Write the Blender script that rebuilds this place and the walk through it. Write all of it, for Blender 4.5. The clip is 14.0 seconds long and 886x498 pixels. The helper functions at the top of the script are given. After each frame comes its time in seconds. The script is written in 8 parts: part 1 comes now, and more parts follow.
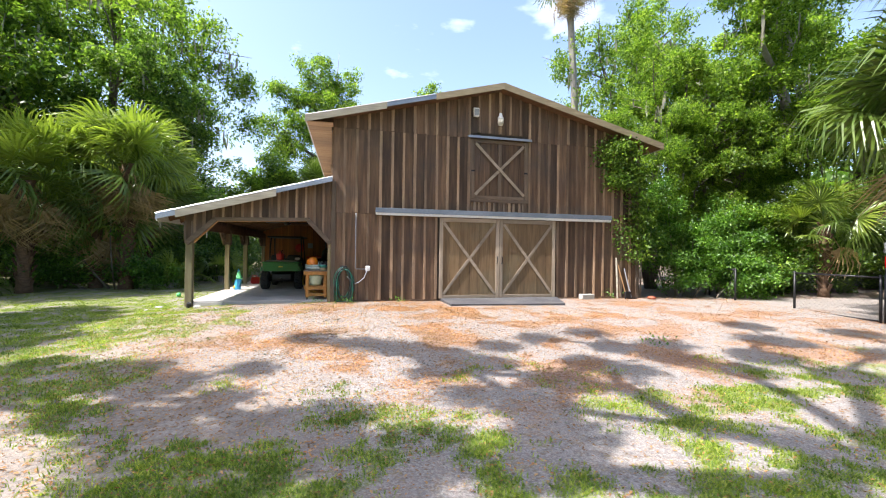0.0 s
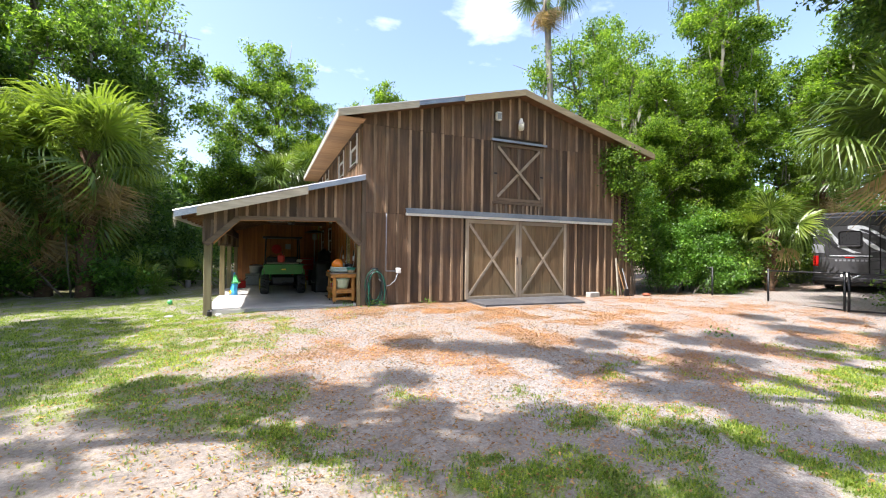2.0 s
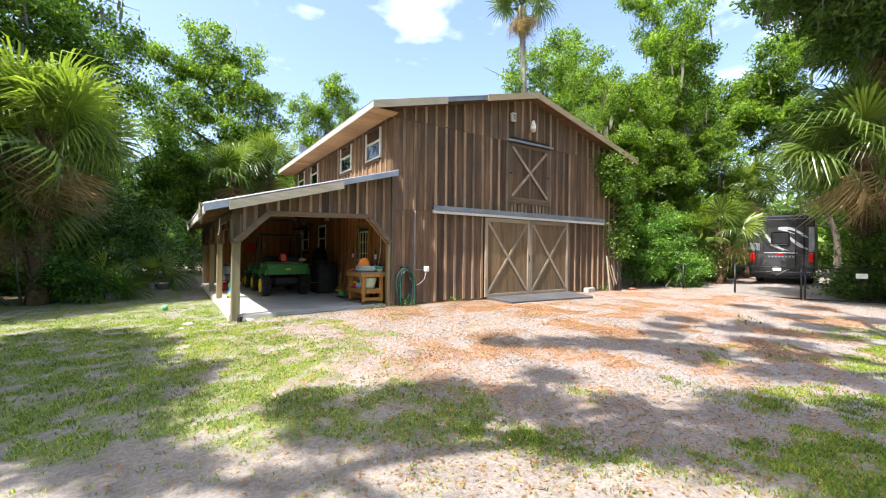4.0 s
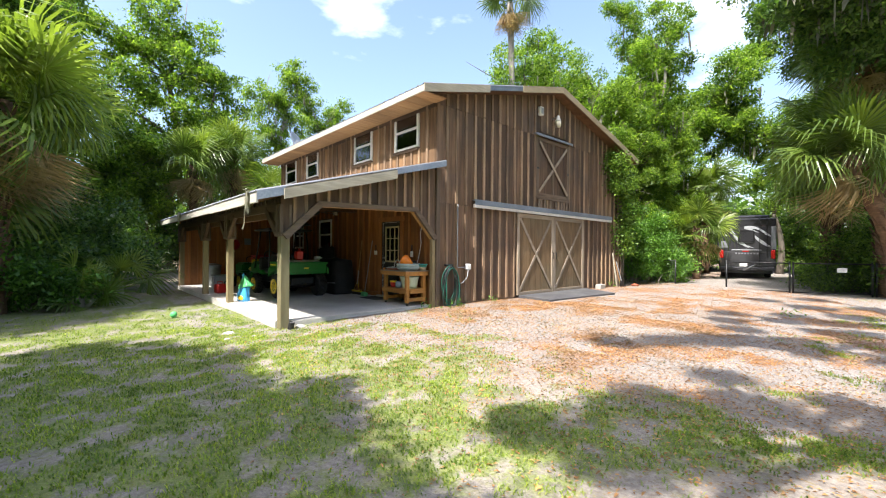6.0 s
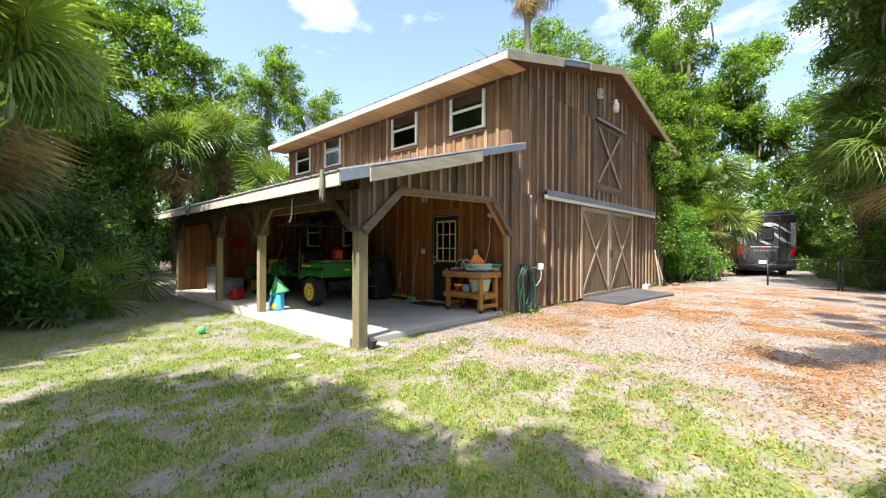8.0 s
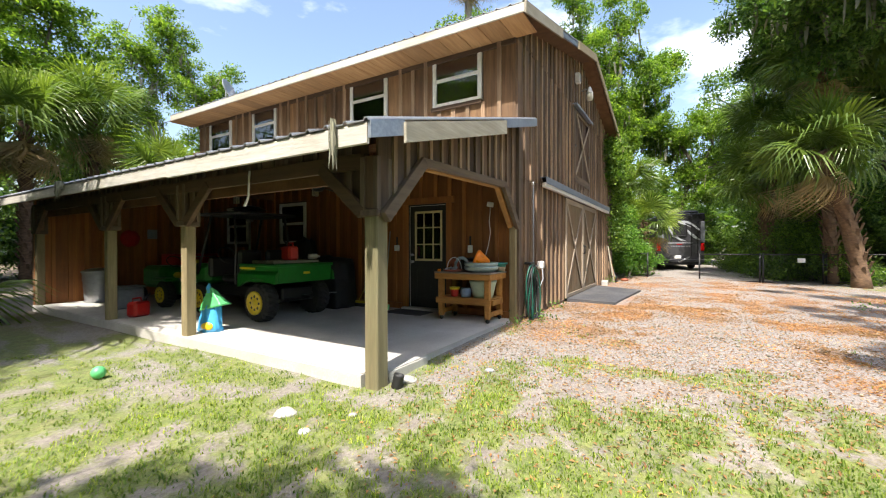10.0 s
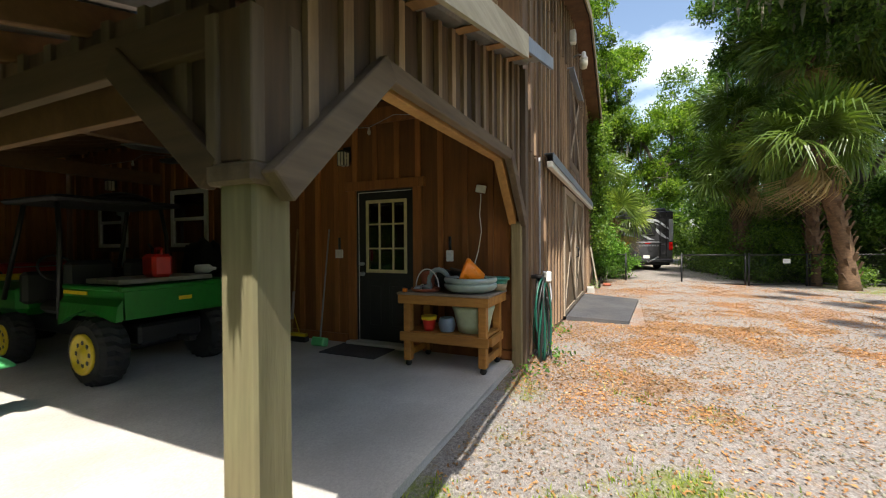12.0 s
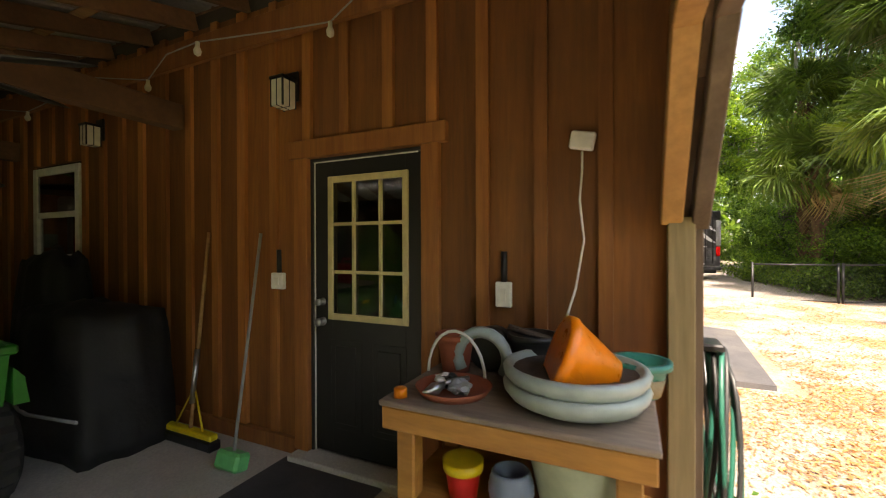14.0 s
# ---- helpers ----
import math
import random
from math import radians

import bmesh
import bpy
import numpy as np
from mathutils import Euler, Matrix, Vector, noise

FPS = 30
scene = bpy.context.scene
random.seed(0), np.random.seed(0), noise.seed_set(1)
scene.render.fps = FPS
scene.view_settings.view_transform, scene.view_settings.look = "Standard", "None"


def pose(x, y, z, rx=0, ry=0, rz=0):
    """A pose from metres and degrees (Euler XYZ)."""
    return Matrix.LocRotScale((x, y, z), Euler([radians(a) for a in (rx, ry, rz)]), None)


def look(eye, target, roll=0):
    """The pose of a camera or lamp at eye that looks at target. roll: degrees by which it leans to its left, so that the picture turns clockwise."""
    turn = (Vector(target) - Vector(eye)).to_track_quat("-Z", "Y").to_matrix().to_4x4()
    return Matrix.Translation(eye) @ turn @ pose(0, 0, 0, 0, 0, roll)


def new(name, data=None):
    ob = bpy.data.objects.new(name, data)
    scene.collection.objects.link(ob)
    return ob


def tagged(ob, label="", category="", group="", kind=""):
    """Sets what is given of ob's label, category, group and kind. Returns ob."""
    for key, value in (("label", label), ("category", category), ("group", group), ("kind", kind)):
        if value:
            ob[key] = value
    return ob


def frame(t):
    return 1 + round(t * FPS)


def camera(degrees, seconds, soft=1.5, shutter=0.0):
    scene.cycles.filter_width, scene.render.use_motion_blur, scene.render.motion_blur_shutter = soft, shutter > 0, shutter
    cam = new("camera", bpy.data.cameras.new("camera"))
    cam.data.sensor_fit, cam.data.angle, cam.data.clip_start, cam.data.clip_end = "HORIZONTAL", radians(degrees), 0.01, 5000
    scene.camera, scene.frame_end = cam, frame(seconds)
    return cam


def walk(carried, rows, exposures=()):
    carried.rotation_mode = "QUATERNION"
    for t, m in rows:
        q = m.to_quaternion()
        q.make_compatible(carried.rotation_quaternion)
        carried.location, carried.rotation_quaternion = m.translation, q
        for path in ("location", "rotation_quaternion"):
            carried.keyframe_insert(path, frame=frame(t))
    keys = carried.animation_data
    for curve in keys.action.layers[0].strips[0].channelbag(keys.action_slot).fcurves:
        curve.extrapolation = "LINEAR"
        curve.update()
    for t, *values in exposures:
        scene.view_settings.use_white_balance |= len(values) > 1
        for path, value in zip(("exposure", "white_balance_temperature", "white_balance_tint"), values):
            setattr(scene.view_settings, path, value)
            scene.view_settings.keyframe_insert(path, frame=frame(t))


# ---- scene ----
cam = camera(94.8, 14.0, soft=1.1, shutter=0.2)
METRES, EYE, TILT, LEAN, TURN = 19.2, 1.5, 0.0, 0.0, -13.1
ROWS = [
    (0.0, 0.0, 0.0, 0.0, -0.0, 0.26, -0.73),
    (0.5, -0.041, 0.0052, -0.0, -2.11, 0.35, -0.73),
    (1.0, -0.0794, 0.0067, 0.0011, -4.85, 0.41, -0.66),
    (1.5, -0.117, 0.0108, 0.0007, -7.89, 0.34, -0.67),
    (2.0, -0.1551, 0.0142, -0.0003, -10.33, 0.43, -0.62),
    (2.5, -0.1924, 0.0196, -0.0016, -12.33, 0.35, -0.62),
    (3.0, -0.2278, 0.0289, -0.0011, -14.73, 0.3, -0.6),
    (5.5, -0.3836, 0.1198, -0.0056, -27.94, 0.26, -0.38),
    (6.0, -0.4086, 0.1463, -0.006, -29.01, 0.18, -0.4),
    (6.5, -0.4323, 0.1746, -0.0048, -29.54, 0.17, -0.34),
    (7.0, -0.4517, 0.2046, -0.005, -30.33, 0.1, -0.28),
    (9.5, -0.4899, 0.3646, -0.01, -41.49, -0.22, 0.01),
    (10.0, -0.4814, 0.3933, -0.0093, -46.01, -0.3, 0.11),
    (10.5, -0.4665, 0.4221, -0.008, -50.43, -0.41, 0.1),
    (11.0, -0.4463, 0.4477, -0.0067, -52.74, -0.51, 0.2),
    (11.5, -0.4192, 0.4703, -0.0057, -52.86, -0.52, 0.31),
    (12.0, -0.392, 0.4925, -0.0047, -52.78, -0.5, 0.37),
    (12.5, -0.3601, 0.5142, -0.0055, -52.75, -0.58, 0.41),
    (13.0, -0.3302, 0.5387, -0.0038, -52.75, -0.57, 0.27),
    (13.5, -0.3031, 0.5632, -0.001, -52.48, -0.51, 0.3),
    (14.0, -0.2821, 0.5903, 0.0025, -51.91, -0.33, 0.16),
]
walk(cam, [(t, pose(0, 0, EYE, TILT, LEAN, TURN) @ pose(METRES * x, METRES * y, METRES * z, 90 + pitch, roll, yaw)) for t, x, y, z, yaw, pitch, roll in ROWS],
     exposures=[(0.0, 1.28, 6200, 15), (5.5, 1.30, 6300, 13), (7.0, 1.29, 6350, 12), (9.5, 1.18, 6450, 12), (11.0, 0.88, 6500, 11), (12.0, 0.76, 6550, 10), (12.6, 0.85, 6600, 9), (13.3, 1.25, 7000, 14), (14.0, 2.05, 7900, 18)])

# ---- world, sun ----
SUN_DIR = Vector((0.636, 0.11, -1.0)).normalized()
sun_data = bpy.data.lights.new("sun", "SUN")
sun_data.energy, sun_data.angle, sun_data.color = 5.0, radians(0.53), (1.0, 0.95, 0.87)
sun = new("sun", sun_data)
sun.matrix_world = look((0, 0, 40), Vector((0, 0, 40)) + SUN_DIR)
world = bpy.data.worlds.new("sky")
scene.world = world
world.use_nodes = True
wn, wl = world.node_tree.nodes, world.node_tree.links
wn.clear()
w_out, w_bg, w_sky = wn.new("ShaderNodeOutputWorld"), wn.new("ShaderNodeBackground"), wn.new("ShaderNodeTexSky")
w_sky.sky_type, w_sky.sun_disc = "NISHITA", False
w_sky.sun_elevation = math.asin(-SUN_DIR.z)
w_sky.sun_rotation = math.atan2(-SUN_DIR.x, -SUN_DIR.y)
w_sky.dust_density, w_sky.air_density, w_sky.ozone_density = 3.0, 1.2, 1.0
w_bg.inputs["Strength"].default_value = 0.15
# drifting fair-weather clouds over the whole sky
w_co, w_map, w_cl, w_ramp, w_mix = (wn.new("ShaderNodeTexCoord"), wn.new("ShaderNodeMapping"), wn.new("ShaderNodeTexNoise"),
                                    wn.new("ShaderNodeValToRGB"), wn.new("ShaderNodeMixRGB"))
w_map.inputs["Scale"].default_value = (1.7, 1.7, 4.2)
w_map.inputs["Location"].default_value = (0.75, 0.1, 0.2)
w_cl.inputs["Scale"].default_value, w_cl.inputs["Detail"].default_value, w_cl.inputs["Roughness"].default_value = 1.5, 7, 0.55
w_ramp.color_ramp.elements[0].position, w_ramp.color_ramp.elements[1].position = 0.655, 0.90
w_ramp.color_ramp.elements[1].color = (0.85, 0.85, 0.85, 1)
w_mix.inputs["Color2"].default_value = (9.5, 9.7, 10.0, 1)
wl.new(w_co.outputs["Generated"], w_map.inputs["Vector"])
wl.new(w_map.outputs["Vector"], w_cl.inputs["Vector"])
w_sum = w_cl.outputs["Fac"]
for bank, width, gain in (((0.52, 0.68, 0.515), 0.965, 0.19), ((0.86, 0.30, 0.42), 0.985, 0.10), ((0.94, -0.05, 0.34), 0.975, 0.18)):
    w_dot, w_rng, w_add = wn.new("ShaderNodeVectorMath"), wn.new("ShaderNodeMapRange"), wn.new("ShaderNodeMath")
    w_dot.operation, w_add.operation = "DOT_PRODUCT", "ADD"
    w_dot.inputs[1].default_value = bank
    wl.new(w_co.outputs["Generated"], w_dot.inputs[0])
    w_rng.inputs["From Min"].default_value, w_rng.inputs["From Max"].default_value, w_rng.inputs["To Max"].default_value = width, 1.0, gain
    wl.new(w_dot.outputs["Value"], w_rng.inputs["Value"])
    wl.new(w_sum, w_add.inputs[0])
    wl.new(w_rng.outputs[0], w_add.inputs[1])
    w_sum = w_add.outputs[0]
wl.new(w_sum, w_ramp.inputs["Fac"])
wl.new(w_ramp.outputs["Color"], w_mix.inputs["Fac"])
wl.new(w_sky.outputs["Color"], w_mix.inputs["Color1"])
wl.new(w_mix.outputs["Color"], w_bg.inputs["Color"])
wl.new(w_bg.outputs["Background"], w_out.inputs["Surface"])


# ---- materials ----
def shader(name):
    m = bpy.data.materials.new(name)
    m.use_nodes = True
    n = m.node_tree.nodes
    return m, n, m.node_tree.links, n["Principled BSDF"], n["Material Output"]


def tex_noise(n, l, vec, scale, detail=4.0, rough=0.55):
    t = n.new("ShaderNodeTexNoise")
    t.inputs["Scale"].default_value, t.inputs["Detail"].default_value, t.inputs["Roughness"].default_value = scale, detail, rough
    l.new(vec, t.inputs["Vector"])
    return t.outputs["Fac"]


def ramp(n, l, fac, a, b, ca=(0, 0, 0, 1), cb=(1, 1, 1, 1)):
    r = n.new("ShaderNodeValToRGB")
    r.color_ramp.elements[0].position, r.color_ramp.elements[1].position = a, b
    r.color_ramp.elements[0].color, r.color_ramp.elements[1].color = ca, cb
    l.new(fac, r.inputs["Fac"])
    return r.outputs["Color"]


def mix(n, l, fac, a, b, mode="MIX"):
    x = n.new("ShaderNodeMixRGB")
    x.blend_type = mode
    for sock, v in ((x.inputs["Fac"], fac), (x.inputs["Color1"], a), (x.inputs["Color2"], b)):
        if isinstance(v, (int, float)):
            sock.default_value = v
        elif isinstance(v, tuple):
            sock.default_value = (*v[:3], 1)
        else:
            l.new(v, sock)
    return x.outputs["Color"]


def calc(n, l, op, a, b=0.0, c=0.0):
    x = n.new("ShaderNodeMath")
    x.operation = op
    for sock, v in zip(x.inputs, (a, b, c)):
        if isinstance(v, (int, float)):
            sock.default_value = v
        else:
            l.new(v, sock)
    return x.outputs[0]


def surface(name, c1, c2, scale=3.0, stretch=(1, 1, 1), rough=0.75, metal=0.0, bump=0.25, fine=40.0, stain=None, stain_amount=0.5,
            vary=0.25, local=False, gloss_var=0.15):
    """A real surface: two tones of coarse variation, fine grain, stains and bump, with a slight change from piece to piece."""
    m, n, l, bsdf, out = shader(name)
    src = n.new("ShaderNodeTexCoord").outputs["Object"] if local else n.new("ShaderNodeNewGeometry").outputs["Position"]
    info = n.new("ShaderNodeObjectInfo").outputs["Random"]
    add = n.new("ShaderNodeVectorMath")
    add.operation = "ADD"
    l.new(src, add.inputs[0])
    shift = n.new("ShaderNodeCombineXYZ")
    for i, k in enumerate((7.3, 11.9, 5.1)):
        l.new(calc(n, l, "MULTIPLY", info, k), shift.inputs[i])
    l.new(shift.outputs[0], add.inputs[1])
    mp = n.new("ShaderNodeMapping")
    mp.inputs["Scale"].default_value = stretch
    l.new(add.outputs[0], mp.inputs["Vector"])
    v = mp.outputs["Vector"]
    coarse, grain = tex_noise(n, l, v, scale, 5), tex_noise(n, l, v, fine, 3, 0.6)
    col = mix(n, l, ramp(n, l, coarse, 0.3, 0.7), c1, c2)
    col = mix(n, l, 0.55, col, ramp(n, l, grain, 0.25, 0.75, (0.45, 0.45, 0.45, 1), (1.0, 1.0, 1.0, 1)), "MULTIPLY")
    if stain:
        blot = tex_noise(n, l, src, 0.9, 6, 0.6)
        col = mix(n, l, calc(n, l, "MULTIPLY", ramp(n, l, blot, 0.48, 0.7), stain_amount), col, stain)
    if vary:
        lo, hi = 1.0 - vary, 1.0 + vary * 0.6
        col = mix(n, l, 1.0, col, ramp(n, l, info, 0.0, 1.0, (lo, lo, lo, 1), (hi, hi, hi, 1)), "MULTIPLY")
    l.new(col, bsdf.inputs["Base Color"])
    bsdf.inputs["Metallic"].default_value = metal
    l.new(calc(n, l, "MULTIPLY_ADD", grain, gloss_var, rough - gloss_var / 2), bsdf.inputs["Roughness"])
    if bump:
        b = n.new("ShaderNodeBump")
        b.inputs["Strength"].default_value, b.inputs["Distance"].default_value = bump, 0.01
        l.new(grain, b.inputs["Height"])
        l.new(b.outputs["Normal"], bsdf.inputs["Normal"])
    return m


def leaf_matter(name, dark, mid, light, glow=0.35, gloss=0.45):
    """Leaves: each one its own green, some light shining through."""
    m, n, l, bsdf, out = shader(name)
    isl = n.new("ShaderNodeNewGeometry").outputs["Random Per Island"]
    r = n.new("ShaderNodeValToRGB")
    r.color_ramp.elements[0].color, r.color_ramp.elements[1].color = (*dark, 1), (*light, 1)
    e = r.color_ramp.elements.new(0.5)
    e.color = (*mid, 1)
    l.new(isl, r.inputs["Fac"])
    patch = tex_noise(n, l, n.new("ShaderNodeNewGeometry").outputs["Position"], 1.1, 4)
    col = mix(n, l, 1.0, r.outputs["Color"], ramp(n, l, patch, 0.3, 0.7, (0.55, 0.62, 0.55, 1), (1.4, 1.3, 1.0, 1)), "MULTIPLY")
    l.new(col, bsdf.inputs["Base Color"])
    bsdf.inputs["Roughness"].default_value = gloss
    tr, ms = n.new("ShaderNodeBsdfTranslucent"), n.new("ShaderNodeMixShader")
    l.new(mix(n, l, 1.0, col, (1.5, 1.6, 0.8), "MULTIPLY"), tr.inputs["Color"])
    ms.inputs["Fac"].default_value = glow
    l.new(bsdf.outputs[0], ms.inputs[1])
    l.new(tr.outputs[0], ms.inputs[2])
    l.new(ms.outputs[0], out.inputs["Surface"])
    return m


def plain(name, c, rough=0.5, metal=0.0, emit=0.0):
    m, n, l, bsdf, out = shader(name)
    g = tex_noise(n, l, n.new("ShaderNodeTexCoord").outputs["Object"], 14.0, 4)
    l.new(mix(n, l, 1.0, c, ramp(n, l, g, 0.25, 0.75, (0.82, 0.82, 0.82, 1), (1.08, 1.08, 1.08, 1)), "MULTIPLY"), bsdf.inputs["Base Color"])
    l.new(calc(n, l, "MULTIPLY_ADD", g, 0.2, rough - 0.1), bsdf.inputs["Roughness"])
    bsdf.inputs["Metallic"].default_value = metal
    if emit:
        bsdf.inputs["Emission Color"].default_value, bsdf.inputs["Emission Strength"].default_value = (1, 0.97, 0.9, 1), emit
    return m


def glass_pane(name):
    m, n, l, bsdf, out = shader(name)
    n.remove(bsdf)
    clear, shiny, ms, fr = n.new("ShaderNodeBsdfTransparent"), n.new("ShaderNodeBsdfGlossy"), n.new("ShaderNodeMixShader"), n.new("ShaderNodeFresnel")
    clear.inputs["Color"].default_value, shiny.inputs["Roughness"].default_value = (0.8, 0.84, 0.82, 1), 0.02
    fr.inputs["IOR"].default_value = 2.3
    l.new(fr.outputs[0], ms.inputs[0])
    l.new(clear.outputs[0], ms.inputs[1])
    l.new(shiny.outputs[0], ms.inputs[2])
    l.new(ms.outputs[0], out.inputs["Surface"])
    return m


V, H_X, H_Y = (9, 9, 0.7), (0.7, 9, 9), (9, 0.7, 9)
BARN_BOARD = surface("barn_board", (0.08, 0.046, 0.026), (0.215, 0.128, 0.07), 1.2, V, 0.85, fine=5.0, stain=(0.075, 0.06, 0.05), stain_amount=0.6, vary=0.48)
BARN_BATTEN = surface("barn_batten", (0.21, 0.13, 0.075), (0.45, 0.305, 0.185), 1.2, V, 0.85, fine=5.0, stain=(0.11, 0.08, 0.06), stain_amount=0.6, vary=0.48)
# west boards: lighter, oranger tone, the sun on that wall put into colour
WEST_BOARD = surface("sunlit_tint_board", (0.15, 0.075, 0.031), (0.34, 0.195, 0.09), 1.2, V, 0.8, fine=5.0, stain=(0.12, 0.08, 0.055), vary=0.4)
CEDAR_BOARD = surface("cedar_board", (0.20, 0.068, 0.014), (0.31, 0.118, 0.026), 1.2, V, 0.7, fine=5.0, stain=(0.08, 0.04, 0.02), vary=0.3)
CEDAR_BATTEN = surface("cedar_batten", (0.34, 0.115, 0.026), (0.50, 0.195, 0.048), 1.2, V, 0.65, fine=5.0, stain=(0.15, 0.06, 0.02), vary=0.35)
TRIM_X = surface("weathered_trim_x", (0.105, 0.07, 0.045), (0.20, 0.14, 0.092), 1.2, H_X, 0.85, fine=5.0, stain=(0.12, 0.095, 0.07))
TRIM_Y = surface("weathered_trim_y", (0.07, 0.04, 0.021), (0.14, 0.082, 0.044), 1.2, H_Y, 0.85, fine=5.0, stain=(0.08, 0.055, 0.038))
PALE_X = surface("pale_trim_x", (0.30, 0.235, 0.165), (0.46, 0.37, 0.27), 1.2, H_X, 0.85, fine=5.0, stain=(0.2, 0.15, 0.1))
PALE_V = surface("pale_trim_v", (0.30, 0.235, 0.165), (0.46, 0.37, 0.27), 1.2, V, 0.85, fine=5.0, stain=(0.2, 0.15, 0.1))
ORANGE_WOOD = surface("fresh_orange_wood", (0.40, 0.20, 0.06), (0.58, 0.32, 0.11), 1.2, (4, 4, 4), 0.7, fine=6.0, stain=(0.25, 0.12, 0.04))
TRIM_V = surface("weathered_trim_v", (0.12, 0.083, 0.054), (0.225, 0.16, 0.106), 1.2, V, 0.85, fine=5.0, stain=(0.1, 0.08, 0.06))
FASCIA = surface("fascia_board", (0.30, 0.27, 0.20), (0.44, 0.40, 0.31), 1.0, H_X, 0.8, fine=5.0, stain=(0.2, 0.18, 0.13), vary=0.1)
FASCIA_TAN = surface("fascia_tan", (0.27, 0.215, 0.125), (0.39, 0.32, 0.20), 1.0, H_X, 0.8, fine=5.0, stain=(0.25, 0.2, 0.12), vary=0.1)
EAVE_PAINT = surface("eave_paint", (0.50, 0.48, 0.41), (0.62, 0.59, 0.52), 1.5, H_Y, 0.6, fine=6.0, stain=(0.34, 0.27, 0.17), stain_amount=0.55, vary=0.05)
SOFFIT = surface("soffit_pine", (0.30, 0.155, 0.058), (0.45, 0.265, 0.115), 1.5, H_X, 0.7, fine=5.0, stain=(0.24, 0.13, 0.055), vary=0.25)
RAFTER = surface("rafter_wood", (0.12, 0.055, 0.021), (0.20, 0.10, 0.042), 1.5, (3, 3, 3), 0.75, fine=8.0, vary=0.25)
POST_WOOD = surface("treated_post", (0.165, 0.15, 0.075), (0.28, 0.25, 0.135), 0.9, V, 0.85, fine=5.0, stain=(0.2, 0.13, 0.07), vary=0.15)
POST_TAN = surface("tan_post", (0.235, 0.185, 0.092), (0.355, 0.285, 0.15), 0.9, V, 0.85, fine=5.0, stain=(0.17, 0.14, 0.08), vary=0.15)
GALV = surface("galvanised_roof", (0.33, 0.34, 0.35), (0.48, 0.49, 0.5), 1.5, (1, 1, 1), 0.45, 0.7, 0.05, 30, stain=(0.3, 0.27, 0.22), vary=0.1)
FLASH = surface("flashing", (0.27, 0.31, 0.38), (0.40, 0.44, 0.51), 2, (1, 1, 1), 0.45, 0.5, 0.05, 30, vary=0.1)
CONCRETE = surface("concrete", (0.50, 0.475, 0.43), (0.66, 0.635, 0.585), 1.6, (1, 1, 1), 0.85, 0, 0.3, 70, stain=(0.38, 0.35, 0.31), stain_amount=0.45, vary=0)
RUBBER = surface("ramp_mat", (0.055, 0.055, 0.06), (0.09, 0.09, 0.095), 2.5, (1, 1, 1), 0.85, 0, 0.4, 60, stain=(0.16, 0.14, 0.11), stain_amount=0.3, vary=0)
DOOR_BLACK = surface("door_black", (0.012, 0.013, 0.012), (0.022, 0.022, 0.02), 2, (1, 1, 1), 0.45, 0, 0.08, 60, vary=0)
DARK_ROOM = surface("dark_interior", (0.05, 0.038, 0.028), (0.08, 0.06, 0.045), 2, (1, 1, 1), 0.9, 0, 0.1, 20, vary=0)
WHITE_VINYL = plain("white_vinyl", (0.72, 0.71, 0.66), 0.45)
CREAM = plain("cream_muntin", (0.62, 0.52, 0.26), 0.5)
WHITE = plain("white_plastic", (0.75, 0.74, 0.70), 0.45)
BLACK_METAL = plain("black_metal", (0.015, 0.015, 0.016), 0.45, 0.3)
STEEL = plain("steel", (0.45, 0.45, 0.46), 0.35, 0.9)
GLASS = glass_pane("window_glass")
BARK = surface("oak_bark", (0.10, 0.08, 0.06), (0.20, 0.165, 0.13), 3, (3, 3, 0.7), 0.95, 0, 0.8, 14, stain=(0.16, 0.17, 0.13), vary=0.2, local=True)
PALE_BARK = surface("pale_bark", (0.26, 0.235, 0.20), (0.40, 0.37, 0.32), 3, (3, 3, 0.8), 0.95, 0, 0.6, 14, stain=(0.2, 0.2, 0.16), vary=0.2, local=True)
PALM_BARK = surface("palm_bark", (0.095, 0.055, 0.032), (0.20, 0.12, 0.066), 6, (1, 1, 2.5), 0.95, 0, 0.9, 18, vary=0.2, local=True)
OAK_LEAF = leaf_matter("oak_leaf", (0.035, 0.075, 0.017), (0.09, 0.17, 0.03), (0.195, 0.30, 0.055), 0.52)
FRESH_LEAF = leaf_matter("fresh_leaf", (0.05, 0.10, 0.018), (0.13, 0.225, 0.032), (0.26, 0.37, 0.065), 0.58)
DEEP_LEAF = leaf_matter("deep_leaf", (0.03, 0.07, 0.018), (0.07, 0.145, 0.032), (0.16, 0.26, 0.06), 0.42)
VINE_LEAF = leaf_matter("vine_leaf", (0.03, 0.085, 0.012), (0.075, 0.18, 0.022), (0.16, 0.31, 0.05), 0.42)
PALM_LEAF = leaf_matter("palm_leaf", (0.05, 0.09, 0.021), (0.095, 0.155, 0.032), (0.17, 0.235, 0.055), 0.34, 0.36)
PALM_YOUNG = leaf_matter("palm_young", (0.10, 0.155, 0.027), (0.18, 0.255, 0.042), (0.30, 0.365, 0.085), 0.38, 0.36)
PALM_DRY = leaf_matter("palm_dry", (0.19, 0.125, 0.07), (0.30, 0.215, 0.13), (0.46, 0.36, 0.24), 0.25, 0.8)
MOSS = leaf_matter("spanish_moss", (0.12, 0.12, 0.105), (0.18, 0.18, 0.16), (0.27, 0.27, 0.24), 0.08, 0.9)
FLOWER = leaf_matter("white_flower", (0.55, 0.57, 0.5), (0.65, 0.66, 0.6), (0.75, 0.76, 0.7), 0.2, 0.8)
